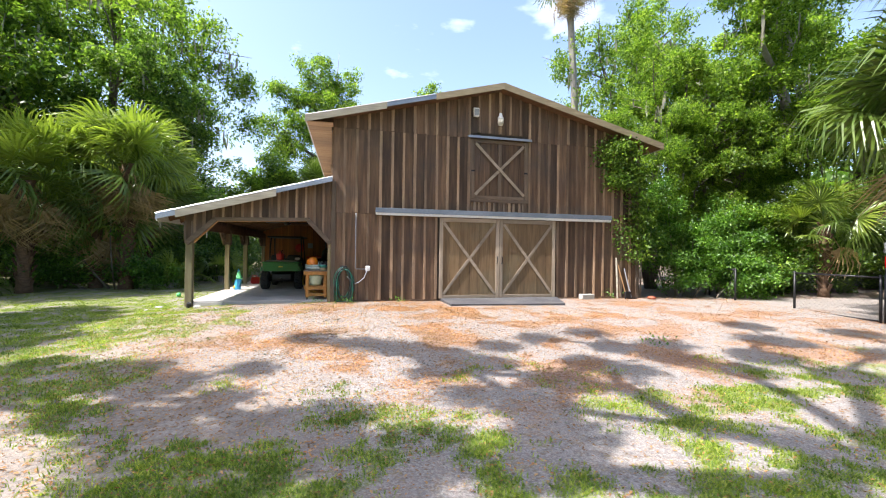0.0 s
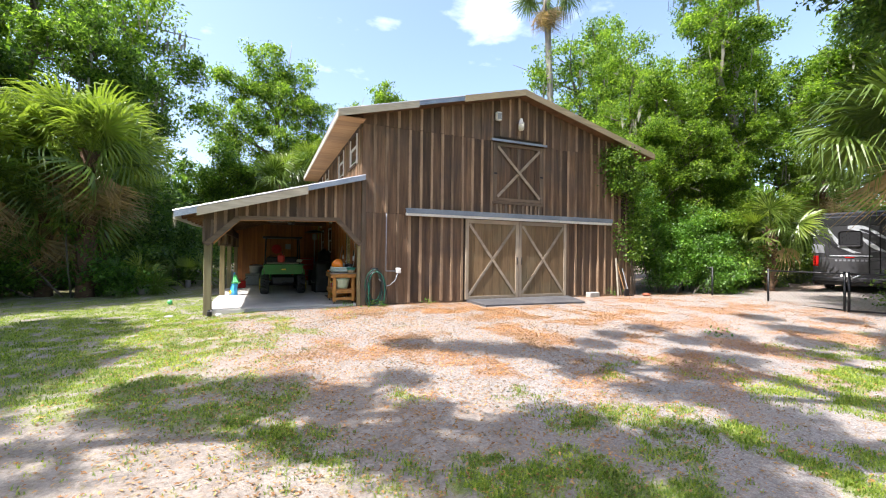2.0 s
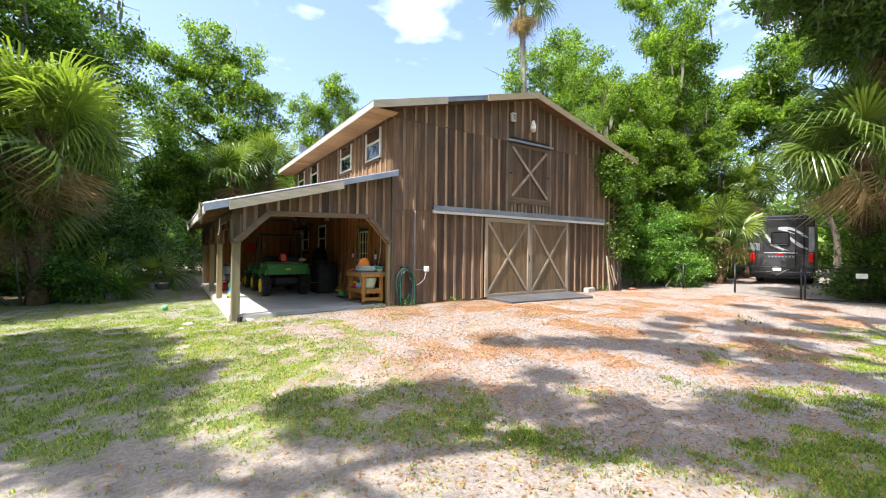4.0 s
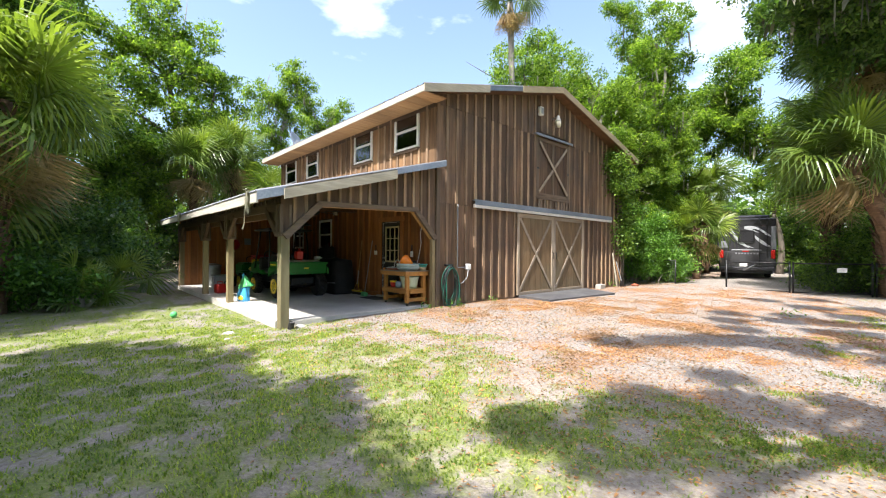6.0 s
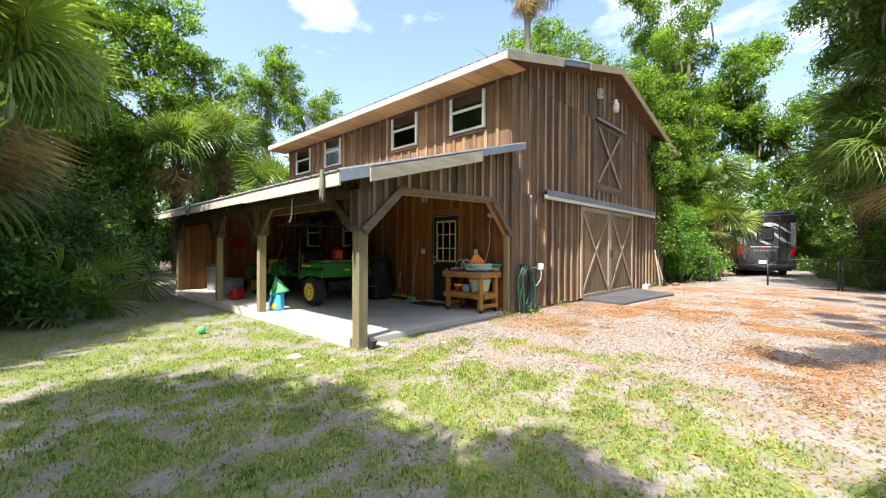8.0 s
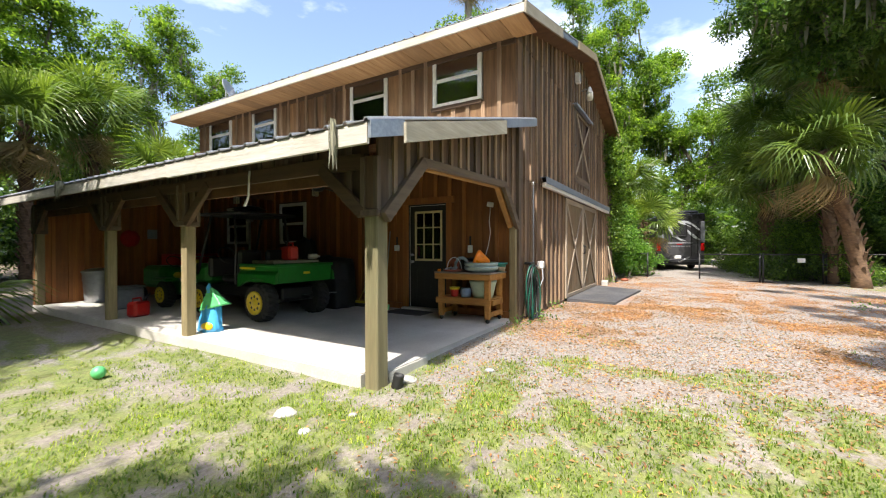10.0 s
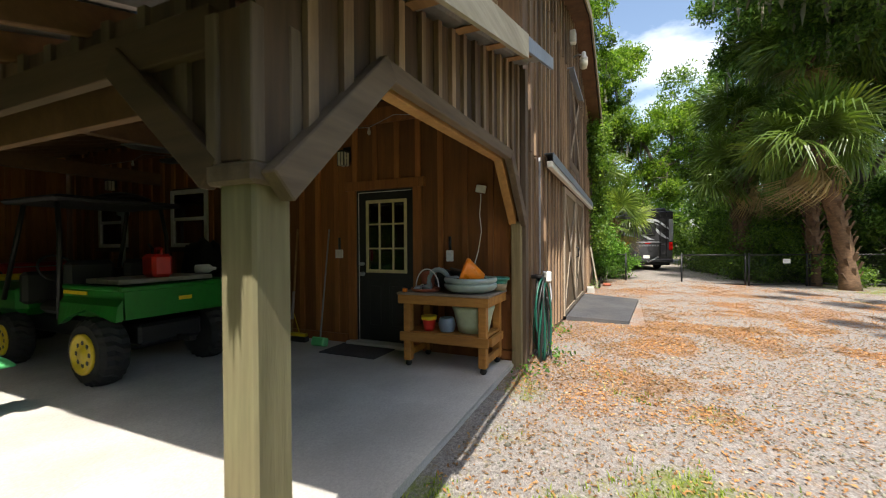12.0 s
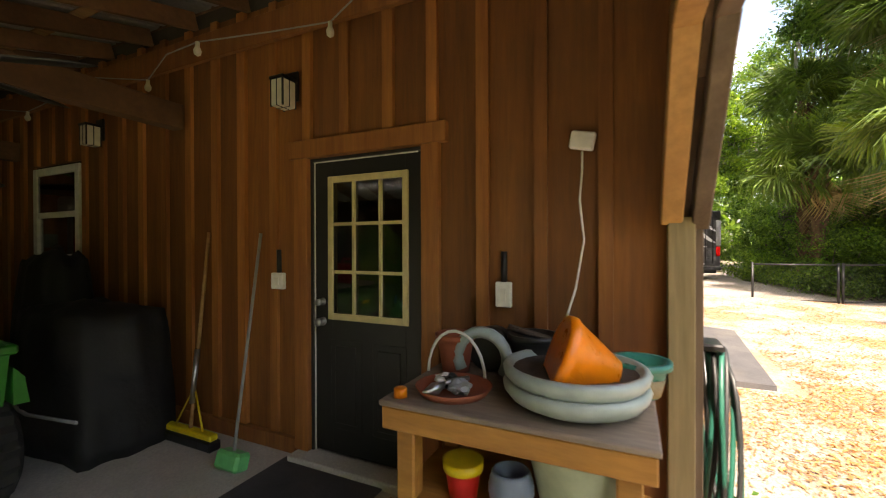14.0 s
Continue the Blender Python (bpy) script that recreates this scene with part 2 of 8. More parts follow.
GRASS = leaf_matter("grass_blade", (0.085, 0.16, 0.018), (0.18, 0.265, 0.03), (0.34, 0.385, 0.075), 0.45, 0.6)
LITTER = leaf_matter("fallen_leaf", (0.19, 0.085, 0.033), (0.34, 0.165, 0.065), (0.47, 0.28, 0.14), 0.15, 0.75)


def ground_matter():
    """Sandy yard: grass to the west, a gravelled drive, and drifts of orange fallen leaves on it."""
    m, n, l, bsdf, out = shader("yard_ground")
    p = n.new("ShaderNodeNewGeometry").outputs["Position"]
    sep = n.new("ShaderNodeSeparateXYZ")
    l.new(p, sep.inputs[0])
    x, y = sep.outputs[0], sep.outputs[1]
    mid_n, fine, tiny = tex_noise(n, l, p, 1.6, 6, 0.62), tex_noise(n, l, p, 9, 5, 0.65), tex_noise(n, l, p, 75, 3, 0.65)
    wob = calc(n, l, "MULTIPLY_ADD", mid_n, 3.2, -1.6)
    wob2 = calc(n, l, "MULTIPLY_ADD", fine, 1.6, -0.8)
    wobble = calc(n, l, "ADD", wob, wob2)
    sand = mix(n, l, ramp(n, l, mid_n, 0.3, 0.7), (0.205, 0.178, 0.15), (0.345, 0.305, 0.26))
    gravel = mix(n, l, ramp(n, l, tiny, 0.32, 0.68), (0.15, 0.138, 0.128), (0.405, 0.38, 0.352))
    # the drive is gravelled towards the east
    gm = calc(n, l, "MULTIPLY_ADD", calc(n, l, "ADD", calc(n, l, "MULTIPLY_ADD", y, 0.45, x), wobble), 0.5, -0.1)
    col = mix(n, l, ramp(n, l, gm, 0.0, 1.0), sand, gravel)
    # leaf drifts and grass where the lie of the yard holds them
    cover = n.new("ShaderNodeAttribute")
    cover.attribute_name = "cover"
    split = n.new("ShaderNodeSeparateXYZ")
    l.new(cover.outputs["Vector"], split.inputs[0])
    flecks, crumbs = tex_noise(n, l, p, 5.5, 5, 0.7), tex_noise(n, l, p, 34, 4, 0.7)
    lm = calc(n, l, "ADD", split.outputs[1], calc(n, l, "MULTIPLY_ADD", fine, 1.5, -0.75))
    lm = calc(n, l, "ADD", lm, calc(n, l, "MULTIPLY_ADD", crumbs, 2.2, -1.1))
    leafc = mix(n, l, ramp(n, l, tiny, 0.3, 0.7), (0.19, 0.09, 0.042), (0.43, 0.235, 0.125))
    leafc = mix(n, l, calc(n, l, "MULTIPLY", ramp(n, l, mid_n, 0.4, 0.7), 0.45), leafc, (0.24, 0.135, 0.085))
    col = mix(n, l, calc(n, l, "MULTIPLY", ramp(n, l, lm, 0.22, 0.8), 0.72), col, leafc)
    g = calc(n, l, "ADD", split.outputs[0], calc(n, l, "MULTIPLY_ADD", fine, 1.3, -0.65))
    g = calc(n, l, "ADD", g, calc(n, l, "MULTIPLY_ADD", crumbs, 1.2, -0.6))
    grassc = mix(n, l, ramp(n, l, fine, 0.3, 0.7), (0.085, 0.135, 0.016), (0.205, 0.26, 0.036))
    grassc = mix(n, l, ramp(n, l, tiny, 0.5, 0.85), grassc, (0.25, 0.25, 0.09))
    grassc = mix(n, l, calc(n, l, "MULTIPLY", ramp(n, l, flecks, 0.48, 0.68), 0.4), grassc, (0.31, 0.255, 0.12))
    col = mix(n, l, calc(n, l, "MULTIPLY", ramp(n, l, g, 0.14, 0.7), 0.85), col, grassc)
    # woodland floor beyond the yard
    wood = calc(n, l, "MAXIMUM", calc(n, l, "MULTIPLY_ADD", y, 0.25, -4.3), calc(n, l, "MULTIPLY_ADD", x, -0.2, -3.0))
    wood = calc(n, l, "MAXIMUM", wood, calc(n, l, "MINIMUM", calc(n, l, "MULTIPLY_ADD", x, 0.4, -4.8), calc(n, l, "MULTIPLY_ADD", y, -0.8, 5.9)))
    wood = calc(n, l, "ADD", wood, calc(n, l, "MULTIPLY_ADD", mid_n, 1.6, -0.8))
    col = mix(n, l, calc(n, l, "MULTIPLY", ramp(n, l, wood, 0.0, 1.2), 0.75), col, mix(n, l, ramp(n, l, tiny, 0.3, 0.7), (0.10, 0.075, 0.045), (0.22, 0.18, 0.11)))
    grit = tex_noise(n, l, p, 28, 4, 0.7)
    col = mix(n, l, 1.0, col, ramp(n, l, grit, 0.3, 0.7, (0.62, 0.60, 0.58, 1), (1.18, 1.18, 1.18, 1)), "MULTIPLY")
    l.new(col, bsdf.inputs["Base Color"])
    bsdf.inputs["Roughness"].default_value = 0.95
    b = n.new("ShaderNodeBump")
    b.inputs["Strength"].default_value, b.inputs["Distance"].default_value = 0.7, 0.02
    l.new(calc(n, l, "ADD", tiny, fine), b.inputs["Height"])
    l.new(b.outputs["Normal"], bsdf.inputs["Normal"])
    return m


GROUND = ground_matter()


# ---- building helpers ----
def add_box(bm, x0, x1, y0, y1, z0, z1, bevel=0.0, m=None):
    made = bmesh.ops.create_cube(bm, size=1.0)["verts"]
    for v in made:
        v.co = Vector(((x0 + x1) / 2 + v.co.x * (x1 - x0), (y0 + y1) / 2 + v.co.y * (y1 - y0), (z0 + z1) / 2 + v.co.z * (z1 - z0)))
    if bevel:
        edges = list({e for v in made for e in v.link_edges})
        made = list({v for f in bmesh.ops.bevel(bm, geom=edges, offset=bevel, segments=1, affect="EDGES")["faces"] for v in f.verts} | {v for v in made if v.is_valid})
    if m is not None:
        bmesh.ops.transform(bm, matrix=m, verts=made)
    return bm


def add_beam(bm, p0, p1, w, h, bevel=0.006):
    """A squared timber from p0 to p1, w across and h deep."""
    p0, p1 = Vector(p0), Vector(p1)
    d = p1 - p0
    side = d.cross(Vector((0, 0, 1)))
    side = side.normalized() if side.length > 1e-6 else Vector((1, 0, 0))
    up = side.cross(d).normalized()
    rot = Matrix((side, d.normalized(), up)).transposed().to_4x4()
    return add_box(bm, -w / 2, w / 2, -d.length / 2, d.length / 2, -h / 2, h / 2, bevel, Matrix.Translation((p0 + p1) / 2) @ rot)


def add_lathe(bm, profile, n=20, at=(0, 0, 0), m=None):
    """A turned shape: (radius, height) pairs from bottom to top."""
    rings, made = [], []
    for r, z in profile:
        rings.append([bm.verts.new((at[0] + r * math.cos(2 * math.pi * i / n), at[1] + r * math.sin(2 * math.pi * i / n), at[2] + z)) for i in range(n)])
        made += rings[-1]
    for a, b in zip(rings, rings[1:]):
        for i in range(n):
            f = bm.faces.new((a[i], a[(i + 1) % n], b[(i + 1) % n], b[i]))
            f.smooth = True
    if profile[0][0] > 1e-4:
        bm.faces.new(rings[0][::-1])
    if profile[-1][0] > 1e-4:
        bm.faces.new(rings[-1])
    if m is not None:
        bmesh.ops.transform(bm, matrix=m, verts=made)
    return bm


def add_tube(bm, pts, radii, n=8):
    """A bent tapering tube along pts."""
    pts = [Vector(p) for p in pts]
    if isinstance(radii, (int, float)):
        radii = [radii] * len(pts)
    rings = []
    for i, p in enumerate(pts):
        d = (pts[min(i + 1, len(pts) - 1)] - pts[max(i - 1, 0)]).normalized()
        a = d.cross(Vector((0.31, 0.17, 0.94)))
        a = a.normalized() if a.length > 1e-3 else d.cross(Vector((1, 0, 0))).normalized()
        b = d.cross(a)
        rings.append([bm.verts.new(p + radii[i] * (a * math.cos(2 * math.pi * k / n) + b * math.sin(2 * math.pi * k / n))) for k in range(n)])
    for r0, r1 in zip(rings, rings[1:]):
        for k in range(n):
            f = bm.faces.new((r0[k], r0[(k + 1) % n], r1[(k + 1) % n], r1[k]))
            f.smooth = True
    bm.faces.new(rings[0][::-1])
    bm.faces.new(rings[-1])
    return bm


def part(name, bm, material, parent=None, label=""):
    """Links a bmesh as one mesh object under a thing or a part."""
    bmesh.ops.recalc_face_normals(bm, faces=bm.faces)
    me = bpy.data.meshes.new(name)
    bm.to_mesh(me)
    bm.free()
    me.materials.append(material)
    ob = new(name, me)
    ob.parent = parent
    return tagged(ob, label) if label else ob


def thing(name, at, label, category, group="", kind="", turn=0.0):
    ob = new(name)
    ob.matrix_world = pose(*at, 0, 0, turn)
    ob.empty_display_size = 0.1
    return tagged(ob, label, category, group, kind)


def box(name, material, parent, x0, x1, y0, y1, z0, z1, bevel=0.004, label=""):
    return part(name, add_box(bmesh.new(), x0, x1, y0, y1, z0, z1, bevel), material, parent, label)


def mesh_part(name, verts, faces, material, parent=None):
    me = bpy.data.meshes.new(name)
    me.from_pydata(verts, [], faces)
    me.materials.append(material)
    ob = new(name, me)
    ob.parent = parent
    return ob


PRISM = [(0, 1, 5, 4), (1, 3, 7, 5), (3, 2, 6, 7), (2, 0, 4, 6), (4, 5, 7, 6), (0, 2, 3, 1)]


def plank(parent, axis, d0, d1, u0, u1, b0, b1, t0, t1, material, name="plank"):
    """An upright board on a wall across axis: from d0 to d1 through it, u0 to u1 along it, foot b0..b1, head t0..t1."""
    if min(t0 - b0, t1 - b1) < 0.03:
        return
    pts = [(u, d, z) for z0, z1 in ((b0, b1), (t0, t1)) for d in (d0, d1) for u, z in ((u0, z0), (u1, z1))]
    verts = [(u, d, z) if axis == "y" else (d, u, z) for u, d, z in pts]
    return mesh_part(name, verts, PRISM, material, parent)


def wall_core(name, axis, d0, d1, u0, u1, z0, z1, holes, material, label):
    """A wall with openings (u0, u1, z0, z1) cut right through it."""
    us = sorted({u0, u1, *[h[0] for h in holes], *[h[1] for h in holes]})
    bm = bmesh.new()
    for a, b in zip(us, us[1:]):
        zs = [z0]
        for h in sorted(holes, key=lambda h: h[2]):
            if h[0] < (a + b) / 2 < h[1]:
                zs += [h[2], h[3]]
        zs.append(z1)
        for lo, hi in zip(zs[::2], zs[1::2]):
            if hi - lo > 0.005:
                add_box(bm, *((a, b, d0, d1) if axis == "y" else (d0, d1, a, b)), lo, hi)
    ob = part(name, bm, material)
    return tagged(ob, label, "wall", kind="structure")


def clad(parent, axis, face, out, u0, u1, pitch, board, batten, foot, head, holes=(), offset=0.0, board_t=0.022, batten_w=0.075, batten_t=0.03, wander=0.012):
    """Board-and-batten cladding: foot(u), head(u) give the ends; out is -1 or 1, the side on which it faces outdoors."""
    rnd = random.Random(round(u0 * 100 + face * 1000))
    count = max(1, round((u1 - u0) / pitch))
    edges = [u0 + (u1 - u0) * i / count for i in range(count + 1)]

    def runs(a, b):
        spans = [(foot, head)]
        zs = [None]
        for h in sorted(holes, key=lambda h: h[2]):
            if h[0] < b - 0.01 and h[1] > a + 0.01:
                zs += [h[2], h[3]]
        zs.append(None)
        for lo, hi in zip(zs[::2], zs[1::2]):
            yield ((foot(a), foot(b)) if lo is None else (lo, lo)), ((head(a), head(b)) if hi is None else (hi, hi))

    for a, b in zip(edges, edges[1:]):
        t = board_t + rnd.uniform(-0.004, 0.006)
        cuts = sorted({a + 0.002, b - 0.002, *[h[i] for h in holes for i in (0, 1) if a + 0.02 < h[i] < b - 0.02]})
        for c0, c1 in zip(cuts, cuts[1:]):
            for (b0, b1), (t0, t1) in runs(c0, c1):
                d = sorted((face, face + out * t))
                plank(parent, axis, d[0], d[1], c0, c1, b0, b1, t0, t1, board)
    for e in edges[1:-1]:
        w = batten_w * rnd.uniform(0.85, 1.15) / 2
        e += rnd.uniform(-wander, wander)
        d = sorted((face + out * (board_t + 0.003), face + out * (board_t + batten_t + rnd.uniform(0, 0.008))))
        for (b0, b1), (t0, t1) in runs(e - w, e + w):
            plank(parent, axis, d[0], d[1], e - w, e + w, b0 + rnd.uniform(0, 0.03), b1 + rnd.uniform(0, 0.03), t0, t1, batten, "batten")


# ---- ground ----
def smooth(a, b, v):
    t = min(1.0, max(0.0, (v - a) / (b - a)))
    return t * t * (3 - 2 * t)


def ground_z(x, y):
    z = -0.13 + 0.12 * smooth(4.5, 9.5, y) * smooth(-5.5, -2.0, x)
    return z + 0.025 * noise.noise(Vector((x * 0.45, y * 0.45, 0.0))) + 0.012 * noise.noise(Vector((x * 1.7, y * 1.7, 3.0)))


def zone(x, y):
    """How grassy, leafy and gravelly the yard is at a spot."""
    w = 1.6 * noise.noise(Vector((x * 0.8, y * 0.8, 5))) + 0.8 * noise.noise(Vector((x * 3.1, y * 3.1, 9)))
    n2 = noise.noise(Vector((x * 0.8, y * 0.8, 21))) + 0.5 * noise.noise(Vector((x * 2.3, y * 2.3, 2)))
    tuft = noise.noise(Vector((x * 2.6, y * 2.6, 44))) + 0.7 * noise.noise(Vector((x * 6.5, y * 6.5, 13)))
    west = smooth(0.3, -1.0, (x + 2.9 + 0.12 * y - 1.2 + w)) * (1 - 0.6 * smooth(0.25, 0.65, n2)) * (0.16 + 0.84 * smooth(-0.32, 0.15, tuft))
    south = smooth(5.4, 3.8, y + 0.8 * w) * smooth(-0.25, 0.2, n2) * (0.1 + 0.9 * smooth(-0.25, 0.2, tuft))
    bare = smooth(1.4, 0.6, ((x + 4.3) * 0.29 - (y - 4.7) * 0.2) ** 2 + ((x + 4.3) * 0.6 + (y - 4.7) * 0.86) ** 2 + 0.5 * n2)
    west, south = west * (1 - 0.9 * bare), south * (1 - 0.9 * bare)
    rr = ((x - 5.0) * 0.125) ** 2 + ((y - 8.2) * 0.21) ** 2
    leaf = smooth(1.6, 0.4, rr + 0.45 * noise.noise(Vector((x * 0.5, y * 0.5, 33))))
    leaf = leaf * (0.15 + 0.85 * smooth(-0.2, 0.35, noise.noise(Vector((x * 0.9, y * 0.9, 61))) + 0.5 * noise.noise(Vector((x * 3.1, y * 3.1, 7)))))
    leaf *= 1 - 0.7 * smooth(1.5, 0.4, ((x + 0.6) / 2.4) ** 2 + ((y - 8.9) / 0.95) ** 2 + 0.5 * n2)
    leaf = max(leaf, 0.6 * smooth(10.2, 11.3, y) * smooth(-3.4, -1.0, x) * smooth(-0.3, 0.3, n2 + 0.3))
    leaf = max(leaf, 0.24 * smooth(-6.5, -2.5, x) * smooth(13, 11, y))
    west = max(west, 0.55 * smooth(0.15, 0.45, noise.noise(Vector((x * 1.4, y * 1.4, 77))) + 0.4 * n2) * smooth(0.5, -2.5, x) * smooth(7.0, 8.5, y))
    return max(west, south), leaf, smooth(-3.6, -1.0, x + 0.45 * (y - 9) + w)


def make_ground():
    near_x = [-16 + 0.4 * i for i in range(10)] + [-12 + 0.12 * i for i in range(192)] + [11.2 + 0.4 * i for i in range(38)]
    near_y = [-8 + 0.4 * i for i in range(23)] + [1.2 + 0.12 * i for i in range(100)] + [13.2 + 0.4 * i for i in range(38)]
    far_lo, far_hi = [-3000, -900, -300, -120, -60, -35, -22], [32, 42, 70, 140, 320, 900, 3000]
    xs, ys = far_lo + near_x + far_hi, [v for v in far_lo if v < -9] + near_y + [v for v in far_hi if v > 29]
    verts = [(x, y, ground_z(x, y) if abs(x) < 60 and abs(y) < 60 else -0.1) for y in ys for x in xs]
    nx = len(xs)
    faces = [(j * nx + i, j * nx + i + 1, (j + 1) * nx + i + 1, (j + 1) * nx + i) for j in range(len(ys) - 1) for i in range(nx - 1)]
    ob = mesh_part("ground", verts, faces, GROUND)
    for f in ob.data.polygons:
        f.use_smooth = True
    held = ob.data.attributes.new("cover", "FLOAT_VECTOR", "POINT")
    held.data.foreach_set("vector", [c for x, y, z in verts for c in zone(x, y)])
    tagged(ob, "sandy yard with patchy grass, gravel and orange fallen leaves", "ground", kind="structure")


make_ground()

# ---- the barn ----
X0, X1, Y0, Y1 = -0.45, 9.60, 12.03, 22.10
RIDGE_X, RIDGE_Z, EAVE_W, EAVE_E, EAVE_Z = 4.55, 6.60, -1.15, 10.20, 5.16
RAKE = 11.62
SLOPE = (RIDGE_Z - EAVE_Z) / (RIDGE_X - EAVE_W)
LEAN_X, LEAN_Z, LEAN_TOP = -4.72, 2.37, 3.52
LEAN_SLOPE = (LEAN_TOP - LEAN_Z) / (X0 - LEAN_X)
FLOOR = 0.05


def roof_z(x):
    return RIDGE_Z - SLOPE * abs(x - RIDGE_X)


def lean_z(x):
    return LEAN_TOP - LEAN_SLOPE * (X0 - x)


BARN_DOOR = (2.66, 6.50, 0.06, 2.52)
LOFT = (3.62, 5.52, 3.12, 4.95)
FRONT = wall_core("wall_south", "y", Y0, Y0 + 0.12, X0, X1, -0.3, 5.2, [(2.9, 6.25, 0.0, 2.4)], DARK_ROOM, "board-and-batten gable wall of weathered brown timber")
bm = bmesh.new()
vs = [bm.verts.new((x, y, z)) for y in (Y0, Y0 + 0.12) for x, z in ((X0, 5.2), (X1, 5.2), (X1, roof_z(X1) - 0.1 if roof_z(X1) - 0.1 > 5.2 else 5.21), (RIDGE_X, RIDGE_Z - 0.14), (X0, 5.21))]
for f in ((0, 1, 2, 3, 4), (9, 8, 7, 6, 5), (0, 5, 6, 1), (1, 6, 7, 2), (2, 7, 8, 3), (3, 8, 9, 4), (4, 9, 5, 0)):
    bm.faces.new([vs[i] for i in f])
part("gable", bm, DARK_ROOM, FRONT)
SEAM, SEAM2 = 2.56, 4.98
door_hole = (2.62, 6.54, -0.2, SEAM)
clad(FRONT, "y", Y0, -1, X0, X1, 0.335, BARN_BOARD, BARN_BATTEN, lambda u: 0.04, lambda u: SEAM - 0.006, [door_hole])
clad(FRONT, "y", Y0, -1, X0, X1, 0.335, BARN_BOARD, BARN_BATTEN, lambda u: SEAM, lambda u: min(SEAM2, roof_z(u) - 0.1), [(LOFT[0], LOFT[1], LOFT[2], LOFT[3] + 0.2)])
clad(FRONT, "y", Y0 - 0.003, -1, X0, X1, 0.335, BARN_BOARD, BARN_BATTEN, lambda u: SEAM2 + 0.005, lambda u: roof_z(u) - 0.08, [(LOFT[0], LOFT[1], LOFT[2], LOFT[3] + 0.2)])
box("skirt_board", BARN_BOARD, FRONT, X0, 2.62, Y0 - 0.05, Y0, -0.2, 0.045)
box("skirt_board", BARN_BOARD, FRONT, 6.54, X1, Y0 - 0.05, Y0, -0.2, 0.045)
box("corner_board", TRIM_V, FRONT, X0 - 0.03, X0 + 0.09, Y0 - 0.062, Y0, 0.0, 3.45)
box("corner_board", TRIM_V, FRONT, X1 - 0.09, X1 + 0.03, Y0 - 0.062, Y0, -0.1, 5.1)

WINDOWS_UP = [(12.72, 13.72), (14.93, 15.92), (18.55, 19.48), (20.50, 21.52)]
WINDOWS_DOWN = [(17.45, 18.36), (19.75, 20.66)]
DOOR = (13.44, 14.35, 0.10, 2.17)
holes = [(a, b, 4.06, 5.08) for a, b in WINDOWS_UP] + [(a, b, 1.42, 2.40) for a, b in WINDOWS_DOWN] + [DOOR]
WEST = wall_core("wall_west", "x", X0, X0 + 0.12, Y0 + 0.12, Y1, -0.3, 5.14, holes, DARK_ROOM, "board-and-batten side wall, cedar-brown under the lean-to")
frame_holes = [(a - 0.06, b + 0.06, 3.98, 5.14) for a, b in WINDOWS_UP]
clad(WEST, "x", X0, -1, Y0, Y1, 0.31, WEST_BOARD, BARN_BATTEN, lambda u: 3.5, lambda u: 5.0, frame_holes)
low_holes = [(a - 0.05, b + 0.05, 1.37, 2.45) for a, b in WINDOWS_DOWN] + [(DOOR[0] - 0.03, DOOR[1] + 0.03, -0.1, DOOR[3] + 0.03)]
clad(WEST, "x", X0, -1, Y0 + 0.02, Y1 - 0.2, 0.325, CEDAR_BOARD, CEDAR_BATTEN, lambda u: FLOOR + 0.12, lambda u: 3.36, low_holes)
box("sole_board", CEDAR_BATTEN, WEST, X0 - 0.055, X0, Y0 + 0.03, DOOR[0] - 0.13, FLOOR, FLOOR + 0.115)
box("sole_board", CEDAR_BATTEN, WEST, X0 - 0.055, X0, DOOR[1] + 0.13, Y1 - 0.2, FLOOR, FLOOR + 0.115)
EAST = wall_core("wall_east", "x", X1 - 0.12, X1, Y0 + 0.12, Y1, -0.3, 5.2, [], BARN_BOARD, "brown timber side wall behind the shrubs")
NORTH = wall_core("wall_north", "y", Y1 - 0.12, Y1, X0 + 0.12, X1 - 0.12, -0.3, 5.2, [], BARN_BOARD, "brown timber back wall of the barn")
bm = bmesh.new()
vs = [bm.verts.new((x, y, z)) for y in (Y1 - 0.12, Y1) for x, z in ((X0, 5.2), (X1, 5.2), (RIDGE_X, RIDGE_Z - 0.14))]
for f in ((0, 1, 2), (5, 4, 3), (0, 3, 4, 1), (1, 4, 5, 2), (2, 5, 3, 0)):
    bm.faces.new([vs[i] for i in f])
part("gable", bm, BARN_BOARD, NORTH)
box("barn_floor", CONCRETE, None, X0 + 0.12, X1 - 0.12, Y0 + 0.12, Y1 - 0.12, -0.3, 0.04)
tagged(bpy.data.objects["barn_floor"], "plain concrete floor inside the barn", "floor", kind="structure")
box("loft_floor", RAFTER, None, X0 + 0.12, X1 - 0.12, Y0 + 0.12, Y1 - 0.12, 2.95, 3.1)
tagged(bpy.data.objects["loft_floor"], "timber loft floor inside the barn", "floor", kind="structure")


